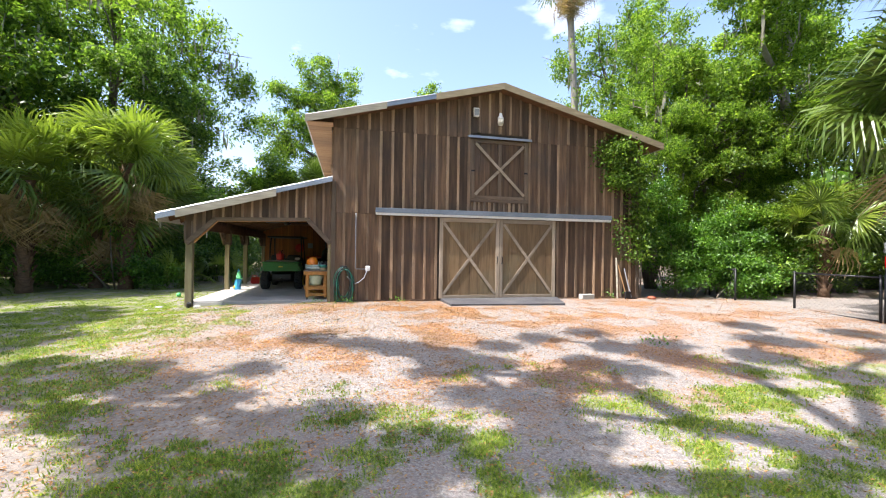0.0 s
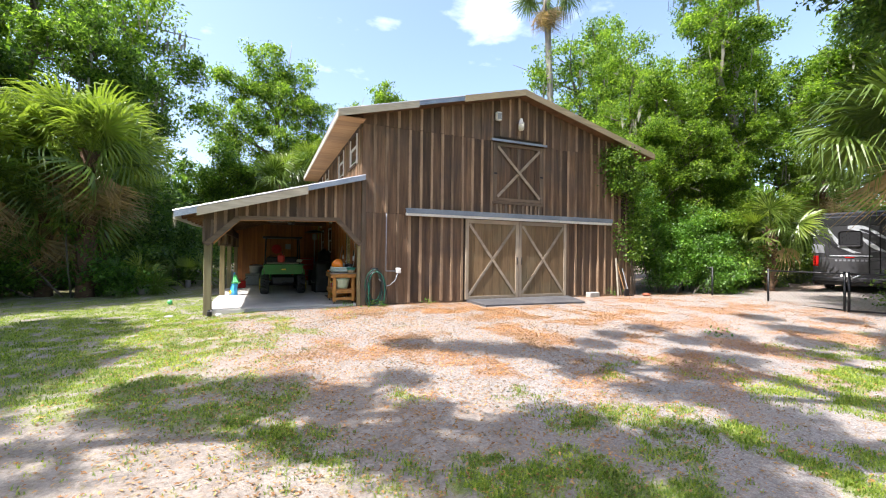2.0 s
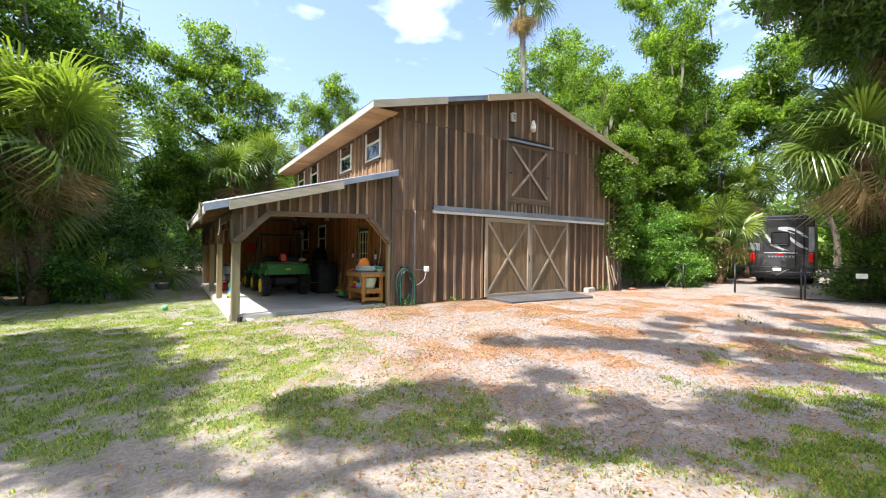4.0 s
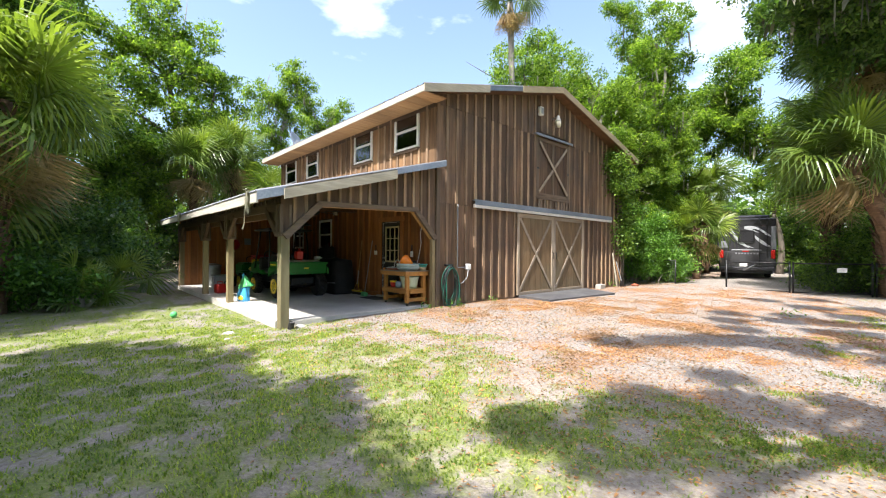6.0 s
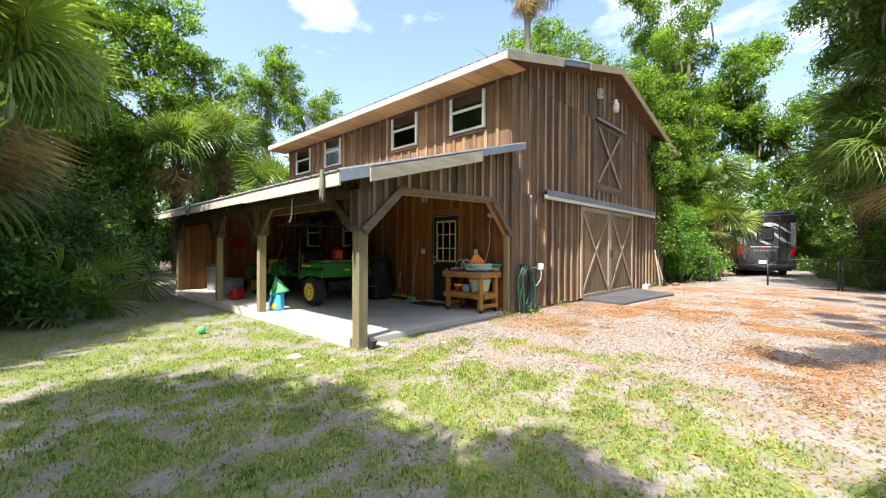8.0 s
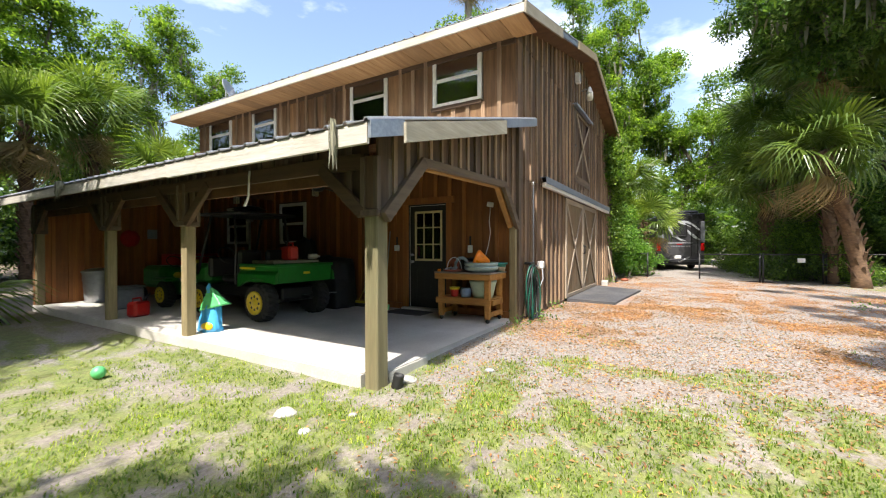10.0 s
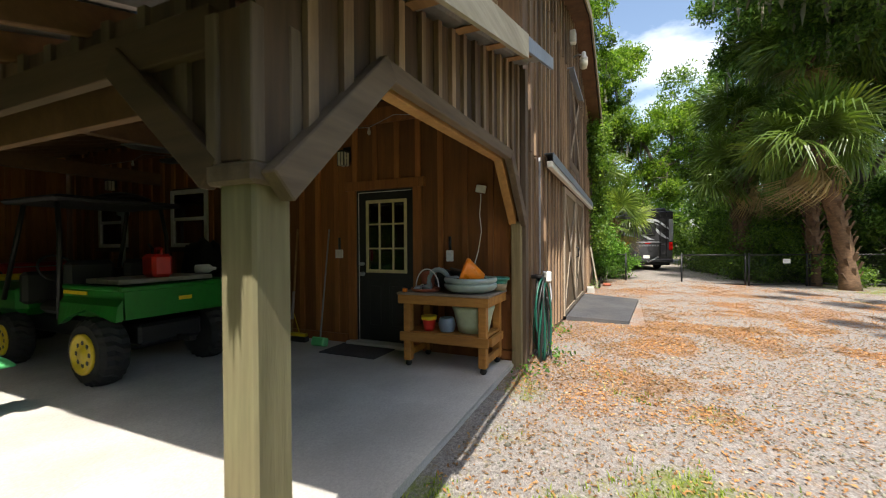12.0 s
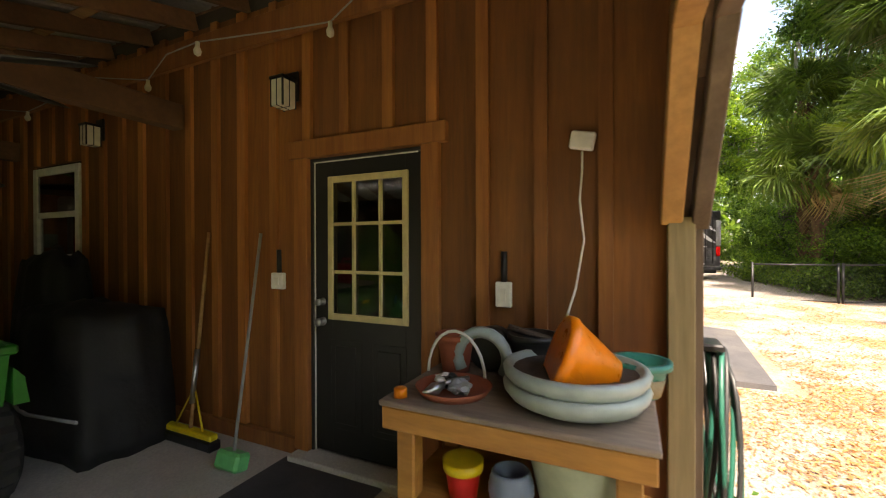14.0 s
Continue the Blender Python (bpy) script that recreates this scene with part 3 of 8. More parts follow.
# ---- roofs ----
def ribbed_slope(name, material, parent, lo, hi, y0, y1, pitch=0.23, thick=0.012):
    """Sheet metal from the low edge lo=(x, z) to the high edge hi, with raised ribs running down the slope."""
    ys, y = [], y0
    while y < y1 - 0.02:
        for o, r in ((0.0, 0.0), (0.015, 0.022), (0.04, 0.022), (0.055, 0.0)):
            if y + o < y1:
                ys.append((y + o, r))
        y += pitch
    ys.append((y1, 0.0))
    verts = [(x, yy, z + r + o) for o in (0.0, -thick) for yy, r in ys for x, z in (lo, hi)]
    k = len(ys)
    faces = []
    for s in (0, 1):
        for i in range(k - 1):
            a = s * 2 * k + 2 * i
            faces.append((a, a + 1, a + 3, a + 2) if s == 0 else (a + 2, a + 3, a + 1, a))
    for i in range(k - 1):
        a, b = 2 * i, 2 * k + 2 * i
        faces += [(a, a + 2, b + 2, b), (a + 3, a + 1, b + 1, b + 3)]
    faces += [(1, 0, 2 * k, 2 * k + 1), (2 * k - 2, 2 * k - 1, 4 * k - 1, 4 * k - 2)]
    return mesh_part(name, verts, faces, material, parent)


ROOF = thing("roof_main", (0, 0, 0), "low gabled sheet-metal roof with wooden fascia boards", "roof", kind="structure")
ribbed_slope("metal_sheet", GALV, ROOF, (EAVE_W - 0.04, EAVE_Z - 0.01), (RIDGE_X, RIDGE_Z + 0.005), RAKE - 0.02, Y1 + 0.25)
ribbed_slope("metal_sheet", GALV, ROOF, (EAVE_E + 0.04, EAVE_Z - 0.0), (RIDGE_X, RIDGE_Z + 0.005), RAKE - 0.02, Y1 + 0.25)
for side, ex in ((0, EAVE_W), (1, EAVE_E)):
    bm = bmesh.new()
    pts = [(ex, EAVE_Z - 0.03), (RIDGE_X, RIDGE_Z - 0.02), (RIDGE_X, RIDGE_Z - 0.13), (ex, EAVE_Z - 0.14)]
    vs = [bm.verts.new((x, y, z)) for y in (RAKE + 0.03, Y1 + 0.22) for x, z in pts]
    for f in ((0, 1, 2, 3), (7, 6, 5, 4), (0, 4, 5, 1), (1, 5, 6, 2), (2, 6, 7, 3), (3, 7, 4, 0)):
        bm.faces.new([vs[i] for i in f])
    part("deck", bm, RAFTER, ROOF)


def rake_board(parent, xa, xb, height, drop, y0, material, line=roof_z):
    bm = bmesh.new()
    vs = [bm.verts.new((x, y, line(x) - drop - d)) for y in (y0, y0 + 0.03) for x, d in ((xa, 0), (xb, 0), (xb, height), (xa, height))]
    for f in ((0, 1, 2, 3), (7, 6, 5, 4), (0, 4, 5, 1), (1, 5, 6, 2), (2, 6, 7, 3), (3, 7, 4, 0)):
        bm.faces.new([vs[i] for i in f])
    return part("fascia", bm, material, parent)


rake_board(ROOF, EAVE_W - 0.04, 1.02, 0.19, 0.0, RAKE - 0.035, FASCIA)
rake_board(ROOF, 1.02, 2.45, 0.12, 0.005, RAKE - 0.005, FLASH)
rake_board(ROOF, 2.45, RIDGE_X, 0.19, -0.02, RAKE - 0.035, FASCIA_TAN)
rake_board(ROOF, RIDGE_X, EAVE_E + 0.04, 0.20, -0.02, RAKE - 0.035, FASCIA_TAN)
box("eave_fascia", EAVE_PAINT, ROOF, EAVE_W - 0.035, EAVE_W, RAKE, Y1 + 0.22, EAVE_Z - 0.17, EAVE_Z - 0.025)
box("eave_fascia", FASCIA, ROOF, EAVE_E, EAVE_E + 0.035, RAKE, Y1 + 0.22, EAVE_Z - 0.17, EAVE_Z - 0.025)
y = RAKE + 0.04
while y < Y1 + 0.1:
    box("soffit_board", SOFFIT, ROOF, EAVE_W, X0 - 0.004, y, y + 0.392, EAVE_Z - 0.165, EAVE_Z - 0.145, 0.003)
    y += 0.40
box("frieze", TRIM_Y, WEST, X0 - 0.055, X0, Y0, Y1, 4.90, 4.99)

LEAN = thing("roof_lean_to", (0, 0, 0), "sloping sheet-metal lean-to roof on rough rafters", "roof", kind="structure")
LY0, LY1 = 11.68, 21.95
ribbed_slope("metal_sheet", GALV, LEAN, (LEAN_X - 0.05, LEAN_Z - 0.01), (X0, LEAN_TOP), LY0 - 0.02, LY1 + 0.05)
rake_board(LEAN, LEAN_X - 0.03, -4.28, 0.15, 0.0, LY0 - 0.03, FLASH, lean_z)
rake_board(LEAN, -4.30, -1.90, 0.19, 0.03, LY0 - 0.06, FASCIA, lean_z)
rake_board(LEAN, -1.90, X0, 0.13, 0.0, LY0 - 0.025, FLASH, lean_z)
box("eave_fascia", EAVE_PAINT, LEAN, LEAN_X - 0.035, LEAN_X, LY0 + 0.01, 14.9, LEAN_Z - 0.20, LEAN_Z - 0.03)
box("eave_fascia", EAVE_PAINT, LEAN, LEAN_X - 0.03, LEAN_X, 14.905, 18.6, LEAN_Z - 0.185, LEAN_Z - 0.03)
box("eave_fascia", EAVE_PAINT, LEAN, LEAN_X - 0.035, LEAN_X, 18.605, LY1, LEAN_Z - 0.175, LEAN_Z - 0.03)
y = 12.35
while y < LY1:
    bm = bmesh.new()
    add_beam(bm, (LEAN_X + 0.01, y, LEAN_Z - 0.095), (X0 - 0.06, y, lean_z(X0 - 0.06) - 0.095), 0.045, 0.14)
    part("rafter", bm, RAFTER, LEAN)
    y += 0.61 if y > 13 else 0.75
for x in (-3.9, -3.2, -2.5, -1.8, -1.1):
    box("purlin", SOFFIT, LEAN, x, x + 0.09, LY0, LY1, lean_z(x) - 0.026, lean_z(x) - 0.018, 0.0)
box("ledger", CEDAR_BATTEN, LEAN, X0 - 0.10, X0 - 0.058, Y0 + 0.03, LY1, 3.05, 3.26)
# beams take the darker rafter tone: shade under the roof put into colour
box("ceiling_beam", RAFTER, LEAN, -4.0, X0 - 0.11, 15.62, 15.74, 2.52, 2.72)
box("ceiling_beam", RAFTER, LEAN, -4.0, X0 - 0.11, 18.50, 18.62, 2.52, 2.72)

# posts, beams and braces of the lean-to
POSTS = [12.13, 15.64, 18.2, 21.80]
PX = -4.12
FRAME = thing("lean_to_frame", (PX, 12.13, -0.2), "heavy timber posts, beams and knee braces of the lean-to", "frame", kind="structure")
FRAME.matrix_world = Matrix()
for i, py in enumerate(POSTS):
    ph = 0.085 if i == 0 else 0.072
    box("post", POST_WOOD if i == 0 else POST_TAN, FRAME, PX - ph, PX + ph, py - ph, py + ph, -0.35, 1.66, 0.012)
    box("capital", BARN_BOARD, FRAME, PX - 0.096, PX + 0.096, py - 0.096, py + 0.096, 1.70, 2.22, 0.006)
    for dx, dy in ((-1, -1), (-1, 1), (1, -1), (1, 1)):
        cx, cy = PX + dx * 0.085, py + dy * 0.085
        box("corner_strip", TRIM_V, FRAME, cx - 0.028, cx + 0.028, cy - 0.028, cy + 0.028, 1.69, 2.21, 0.005)
    box("pad_block", TRIM_X, FRAME, PX - 0.116, PX + 0.116, py - 0.116, py + 0.116, 1.62, 1.695, 0.012)
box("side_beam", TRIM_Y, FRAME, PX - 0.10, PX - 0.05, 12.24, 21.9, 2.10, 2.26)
box("side_beam", RAFTER, FRAME, PX + 0.05, PX + 0.10, 12.24, 21.9, 2.00, 2.24)
for a, b in zip(POSTS, POSTS[1:]):
    for p, q in ((a + 0.1, a + 0.68), (b - 0.1, b - 0.68)):
        bm = bmesh.new()
        add_beam(bm, (PX - 0.085, p, 1.66), (PX - 0.085, q, 2.16), 0.06, 0.13)
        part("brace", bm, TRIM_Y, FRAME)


def side_foot(u):
    d = min(abs(u - p) for p in POSTS)
    return 1.64 + 0.5 * min(1.0, max(0.0, (d - 0.1) / 0.58)) if d < 0.68 else 2.15


clad(FRAME, "x", PX - 0.02, -1, 12.2, 21.9, 0.24, BARN_BOARD, TRIM_V, lambda u: side_foot(u) + 0.02, lambda u: 2.37, batten_w=0.06, batten_t=0.02)
bm = bmesh.new()
add_beam(bm, (-3.50, Y0 - 0.035, 2.27), (-1.06, Y0 - 0.035, 2.33), 0.07, 0.10)
part("front_beam", bm, TRIM_X, FRAME)
bm = bmesh.new()
add_beam(bm, (-4.16, Y0 - 0.045, 1.61), (-3.46, Y0 - 0.045, 2.28), 0.07, 0.13)
part("brace", bm, TRIM_X, FRAME)
bm = bmesh.new()
add_beam(bm, (-1.12, Y0 - 0.04, 2.33), (-0.50, Y0 - 0.04, 1.66), 0.07, 0.12)
part("brace", bm, TRIM_X, FRAME)


def front_foot(u):
    if u < -3.48:
        return 1.63 + (u + 4.16) * 0.955
    if u > -1.1:
        return 2.33 - (u + 1.1) * 1.08
    return 2.29 + (u + 3.5) * 0.025


clad(FRAME, "y", Y0 + 0.02, -1, PX - 0.09, X0 - 0.03, 0.235, BARN_BOARD, BARN_BATTEN, lambda u: max(1.63, front_foot(u)), lambda u: lean_z(u) - 0.04, batten_w=0.06)
for p, q in (((-3.50, 2.27), (-1.06, 2.33)), ((-4.05, 1.66), (-3.46, 2.28)), ((-1.12, 2.33), (-0.52, 1.68))):
    bm = bmesh.new()
    add_beam(bm, (p[0], Y0 + 0.075, p[1]), (q[0], Y0 + 0.075, q[1]), 0.09, 0.11)
    part("inner_brace", bm, ORANGE_WOOD, FRAME)
box("jamb_post", POST_TAN, FRAME, X0 - 0.12, X0 - 0.035, Y0 - 0.02, Y0 + 0.09, 0.0, 1.68)
END = wall_core("wall_shed_end", "y", 21.86, 21.95, -4.2, X0 - 0.06, -0.2, 2.2, [], RAFTER, "timber end wall of the lean-to")
clad(END, "y", 21.86, -1, -4.2, X0 - 0.06, 0.3, CEDAR_BATTEN, CEDAR_BATTEN, lambda u: 0.05, lambda u: lean_z(u) - 0.16)

SLAB = thing("slab", (0, 0, 0), "rough-edged concrete slab floor of the lean-to", "floor", kind="structure")
bm = bmesh.new()
ring = [(-4.22, 12.25), (-4.0, 12.25), (-4.0, 12.06), (-3.3, 12.05), (-3.29, 12.10), (X0 + 0.02, 12.10), (X0 + 0.02, 21.9), (-4.22, 21.9)]
lo, hi = [bm.verts.new((x, y, -0.3)) for x, y in ring], [bm.verts.new((x, y, FLOOR)) for x, y in ring]
bm.faces.new(lo[::-1]), bm.faces.new(hi)
for i in range(len(ring)):
    k = (i + 1) % len(ring)
    bm.faces.new((lo[i], lo[k], hi[k], hi[i]))
bmesh.ops.bevel(bm, geom=[e for e in bm.edges if all(v.co.z > 0 for v in e.verts)], offset=0.015, segments=2, affect="EDGES")
part("slab_body", bm, CONCRETE, SLAB)
box("step", CONCRETE, WEST, X0 - 0.16, X0 + 0.1, DOOR[0] - 0.1, DOOR[1] + 0.1, FLOOR - 0.02, 0.10, 0.008)

# ---- plants ----
def leaf_cloud(blobs, count, size, seed, droop=0.25, per=12, flat=0.75, fine=False):
    """Leaves in twig clusters through uneven blobs (x, y, z, r). Returns verts, faces of folded two-triangle leaves."""
    g = np.random.default_rng(seed)
    lobes = []
    for x, y, z, r in blobs:
        lobes.append((x, y, z, r * 0.72))
        for i in range(9 if r > 0.6 else 0):
            d = g.normal(size=3)
            d /= np.linalg.norm(d)
            lobes.append((x + d[0] * r * 0.95, y + d[1] * r * 0.95, z + d[2] * r * 0.85, r * g.uniform(0.2, 0.45)))
    b = np.array(lobes, float)
    w = b[:, 3] ** 2
    k = max(1, count // per)
    which = g.choice(len(b), k, p=w / w.sum())
    d = g.normal(size=(k, 3))
    d /= np.linalg.norm(d, axis=1)[:, None]
    lump = 0.80 + 0.28 * np.sin(d[:, 0] * 5 + which * 1.7) * np.sin(d[:, 1] * 6 + which) + 0.15 * np.sin(d[:, 2] * 9 + which * 2.3)
    rad = b[which, 3] * lump * g.uniform(0.25, 1.0, k) ** 0.45
    twig = b[which, :3] + d * rad[:, None] * np.array((1, 1, flat))
    spread = np.maximum(size * 1.9, 0.06)
    c = np.repeat(twig, per, axis=0) + g.normal(size=(k * per, 3)) * spread * np.array((1, 1, 0.6))
    if fine:
        o = g.normal(size=(k * per, 3))
        o *= (g.uniform(0, 1, (k * per, 1)) ** 0.4) / np.linalg.norm(o, axis=1)[:, None]
        wide = np.repeat(size * g.uniform(1.4, 3.4, k), per)[:, None]
        c = np.repeat(twig, per, axis=0) + o * wide * np.array((1, 1, 0.8))
    n = len(c)
    az, tilt = g.uniform(0, 2 * np.pi, n), g.normal(-droop, 0.7, n)
    along = np.stack((np.cos(az) * np.cos(tilt), np.sin(az) * np.cos(tilt), np.sin(tilt)), 1)
    side = np.stack((-np.sin(az), np.cos(az), g.normal(0, 0.75, n)), 1)
    side /= np.linalg.norm(side, axis=1)[:, None]
    s = size * g.uniform(0.6, 1.3, n)[:, None]
    base, tip = c - along * s * 0.5, c + along * s * 0.5
    up = np.cross(along, side) * s * 0.12
    verts = np.stack((base, c + side * s * 0.36 + up, tip, c - side * s * 0.36 + up), 1).reshape(-1, 3)
    if fine:
        verts = np.stack((base - side * s * 0.16, c + side * s * 0.34 + up, tip), 1).reshape(-1, 3)
        return verts, np.arange(n * 3).reshape(-1, 3)
    i = np.arange(n)[:, None] * 4
    faces = np.concatenate((i + np.array((0, 1, 2)), i + np.array((0, 2, 3))), 1).reshape(-1, 3)
    return verts, faces


def soft_mesh(name, verts, faces, material, parent):
    me = bpy.data.meshes.new(name)
    verts, faces = np.asarray(verts, np.float32), np.asarray(faces, np.int32)
    k = faces.shape[1]
    me.vertices.add(len(verts))
    me.vertices.foreach_set("co", verts.ravel())
    me.loops.add(faces.size)
    me.loops.foreach_set("vertex_index", faces.ravel())
    me.polygons.add(len(faces))
    me.polygons.foreach_set("loop_start", np.arange(0, faces.size, k, dtype=np.int32))
    me.update(calc_edges=True)
    me.materials.append(material)
    ob = new(name, me)
    ob.parent = parent
    return ob


def wavy(p, q, rnd, bend, k=5):
    p, q = Vector(p), Vector(q)
    off = Vector((rnd.uniform(-1, 1), rnd.uniform(-1, 1), rnd.uniform(-0.2, 0.6))) * bend
    return [p.lerp(q, i / k) + off * math.sin(math.pi * i / k) for i in range(k + 1)]


def hanging_moss(blobs, count, seed, length=0.9):
    g = np.random.default_rng(seed)
    b = np.array(blobs, float)
    which = g.integers(0, len(b), count)
    d = g.normal(size=(count, 3))
    d /= np.linalg.norm(d, axis=1)[:, None]
    d[:, 2] = -np.abs(d[:, 2]) * 0.6
    top = b[which, :3] + d * b[which, 3:4] * g.uniform(0.4, 0.95, (count, 1))
    ln, w, az = length * g.uniform(0.4, 1.3, count), g.uniform(0.02, 0.07, count), g.uniform(0, np.pi, count)
    side = np.stack((np.cos(az), np.sin(az), 0 * az), 1) * w[:, None]
    down = np.stack((g.normal(0, 0.08, count), g.normal(0, 0.08, count), -ln), 1)
    verts = np.stack((top - side, top + side, top + down * 0.6 + side * 1.2, top + down, top + down * 0.6 - side * 1.2), 1).reshape(-1, 3)
    i = np.arange(count)[:, None] * 5
    faces = np.concatenate((i + np.array((0, 1, 2)), i + np.array((0, 2, 4)), i + np.array((4, 2, 3))), 1).reshape(-1, 3)
    return verts, faces


def tree(at, blobs, trunk, leaves, size, leaf, bark, label, seed, moss=0, name="tree", bare=0):
    """Blobs are (dx, dy, z, r) of the crown; trunk is (radius, height of fork)."""
    rnd = random.Random(seed)
    at = (at[0], at[1], ground_z(at[0], at[1]) - 0.05)
    ob = thing(name, at, label, "tree")
    fork = Vector((rnd.uniform(-0.3, 0.3), rnd.uniform(-0.3, 0.3), trunk[1]))
    bm = bmesh.new()
    pts = wavy((0, 0, -0.2), fork, rnd, 0.25, 6)
    add_tube(bm, pts, [trunk[0] * (1.35 if i == 0 else 1.0 - 0.06 * i) for i in range(7)], 10)
    part("trunk", bm, bark, ob)
    # limbs branch off one another: each clump hangs on the nearest bough
    nodes, up, load = [fork], [0], [0]
    run = [0.0]
    for x, y, z, r in sorted(blobs, key=lambda q: (Vector(q[:3]) - fork).length):
        p = Vector((x, y, z))
        i = min(range(len(nodes)), key=lambda k: (p - nodes[k]).length + 0.45 * run[k])
        run.append(run[i] + (p - nodes[i]).length)
        nodes.append(p), up.append(i), load.append(max(r, 0.3))
    for i in range(len(nodes) - 1, 0, -1):
        load[up[i]] += load[i]
    size_of = {tuple(round(c, 4) for c in q[:3]): q[3] for q in blobs}
    for i in range(1, len(nodes)):
        bm = bmesh.new()
        r = size_of.get(tuple(round(c, 4) for c in nodes[i]), 0.5)
        rb = min(trunk[0] * 0.6, 0.035 + 0.05 * math.sqrt(load[i]))
        re = min(rb, max(0.02, 0.035 + 0.05 * math.sqrt(max(0.0, load[i] - r)) if load[i] > r + 0.01 else 0.03))
        way = wavy(nodes[up[i]], nodes[i], rnd, min(0.5, 0.12 * (nodes[i] - nodes[up[i]]).length))
        add_tube(bm, way, [rb + (re - rb) * k / 5 for k in range(6)], 7)
        for k in range(5 if r > 0.25 else 0):
            e = nodes[i] + Vector((rnd.uniform(-1, 1), rnd.uniform(-1, 1), rnd.uniform(-0.5, 0.8))) * r * 0.9
            rt = min(rb * 0.5, 0.02 + 0.015 * r)
            add_tube(bm, wavy(way[3 + k % 3], e, rnd, 0.2 * r, 4), [rt, rt * 0.8, rt * 0.6, rt * 0.4, rt * 0.15], 5)
        part("limb", bm, bark, ob)
    for k in range(bare):
        x, y, z, r = blobs[k % len(blobs)]
        bm = bmesh.new()
        e = Vector((x + rnd.uniform(-1, 1), y, z + r * 1.0 + rnd.uniform(0.3, 1.3)))
        add_tube(bm, wavy((x, y, z), e, rnd, 0.4, 4), [0.05, 0.04, 0.03, 0.02, 0.008], 5)
        part("bare_twig", bm, PALE_BARK, ob)
    soft_mesh("crown", *leaf_cloud(blobs, int(leaves * 3.2), size * 0.95, seed, per=34, fine=True), leaf, ob)
    if moss:
        tagged(soft_mesh("moss", *hanging_moss(blobs, moss, seed + 5), MOSS, ob), kind="stuff")
    return ob


def shrub(at, blobs, leaves, size, leaf, label, seed, flowers=0, name="shrub"):
    rnd = random.Random(seed)
    ob = thing(name, (at[0], at[1], ground_z(at[0], at[1]) - 0.02), label, "shrub")
    bm = bmesh.new()
    for x, y, z, r in blobs:
        foot = (x * 0.35 + rnd.uniform(-0.2, 0.2), y * 0.35 + rnd.uniform(-0.2, 0.2), -0.1)
        add_tube(bm, wavy(foot, (x, y, z), rnd, 0.15, 4), [0.035, 0.03, 0.025, 0.018, 0.01], 5)
    tagged(part("stem", bm, BARK, ob), kind="stuff")
    soft_mesh("foliage", *leaf_cloud(blobs, leaves, size, seed), leaf, ob)
    if flowers:
        soft_mesh("flowers", *leaf_cloud([(x, y, z, r * 1.08) for x, y, z, r in blobs], flowers, 0.035, seed + 9, per=30), FLOWER, ob)
    return ob


def fan_frond(name, seed, material, blades=42, length=0.85, stalk=0.9, sag=0.35, spread=150, fold=0.25):
    """One fan-palm leaf: an arching stalk, then a folded fan of long blades whose tips hang. The leaf reaches along +x."""
    rnd = random.Random(seed)
    verts, faces = [], []
    # stalk as a thin three-sided rod
    for i in range(4):
        f = i / 3
        for k in range(3):
            a = 2 * math.pi * k / 3
            verts.append((stalk * f, 0.018 * math.cos(a), -0.12 * f * f + 0.018 * math.sin(a)))
    for i in range(3):
        for k in range(3):
            a, b = i * 3 + k, i * 3 + (k + 1) % 3
            faces += [(a, b, b + 3), (a, b + 3, a + 3)]
    root = Vector((stalk, 0, -0.12))
    verts.append(tuple(root))
    hub = len(verts) - 1
    faces += [(9, 10, hub), (10, 11, hub), (11, 9, hub)]
    for i in range(blades):
        f = i / (blades - 1) * 2 - 1
        az = radians(spread * f + rnd.uniform(-2, 2))
        ln = length * (1.0 - 0.25 * abs(f) ** 2) * rnd.uniform(0.85, 1.1)
        d = Vector((math.cos(az), math.sin(az), 0.4 * (1 - abs(f)) - fold * abs(f) + rnd.uniform(-0.06, 0.06)))
        sd = Vector((-math.sin(az), math.cos(az), 0.5 if i % 2 else -0.5)).normalized()
        w = 0.0225 * length / 0.85
        n0 = len(verts)
        for s, ww in ((0.06, 0.35), (0.5, 1.0), (0.8, 0.7)):
            c = root + d * ln * s + Vector((0, 0, -sag * ln * s ** 3))
            verts += [tuple(c - sd * w * ww), tuple(c + sd * w * ww)]
        verts.append(tuple(root + d * ln * 0.97 + Vector((0, 0, -sag * ln * 1.5))))
        for s in (0, 2):
            a = n0 + s
            faces += [(a, a + 1, a + 3), (a, a + 3, a + 2)]
        faces += [(hub, n0 + 1, n0), (n0 + 4, n0 + 5, n0 + 6)]
    me = bpy.data.meshes.new(name)
    me.from_pydata(verts, [], faces)
    me.materials.append(material)
    return me


FRONDS = [fan_frond("frond", 1, PALM_LEAF, 36, 1.0, 0.8, 0.25, 140, 0.35), fan_frond("frond", 2, PALM_LEAF, 34, 1.05, 0.9, 0.5, 130, 0.55), fan_frond("frond", 3, PALM_LEAF, 36, 0.9, 0.75, 0.18, 150, 0.25),
          fan_frond("frond", 8, PALM_LEAF, 32, 1.0, 1.0, 0.7, 120, 0.7)]
YOUNG = [fan_frond("frond", 4, PALM_YOUNG, 34, 0.9, 0.85, 0.2, 115, 0.3), fan_frond("frond", 5, PALM_YOUNG, 34, 1.0, 0.95, 0.45, 135, 0.45), fan_frond("frond", 9, PALM_YOUNG, 26, 1.0, 0.9, 0.1, 75, 0.15)]
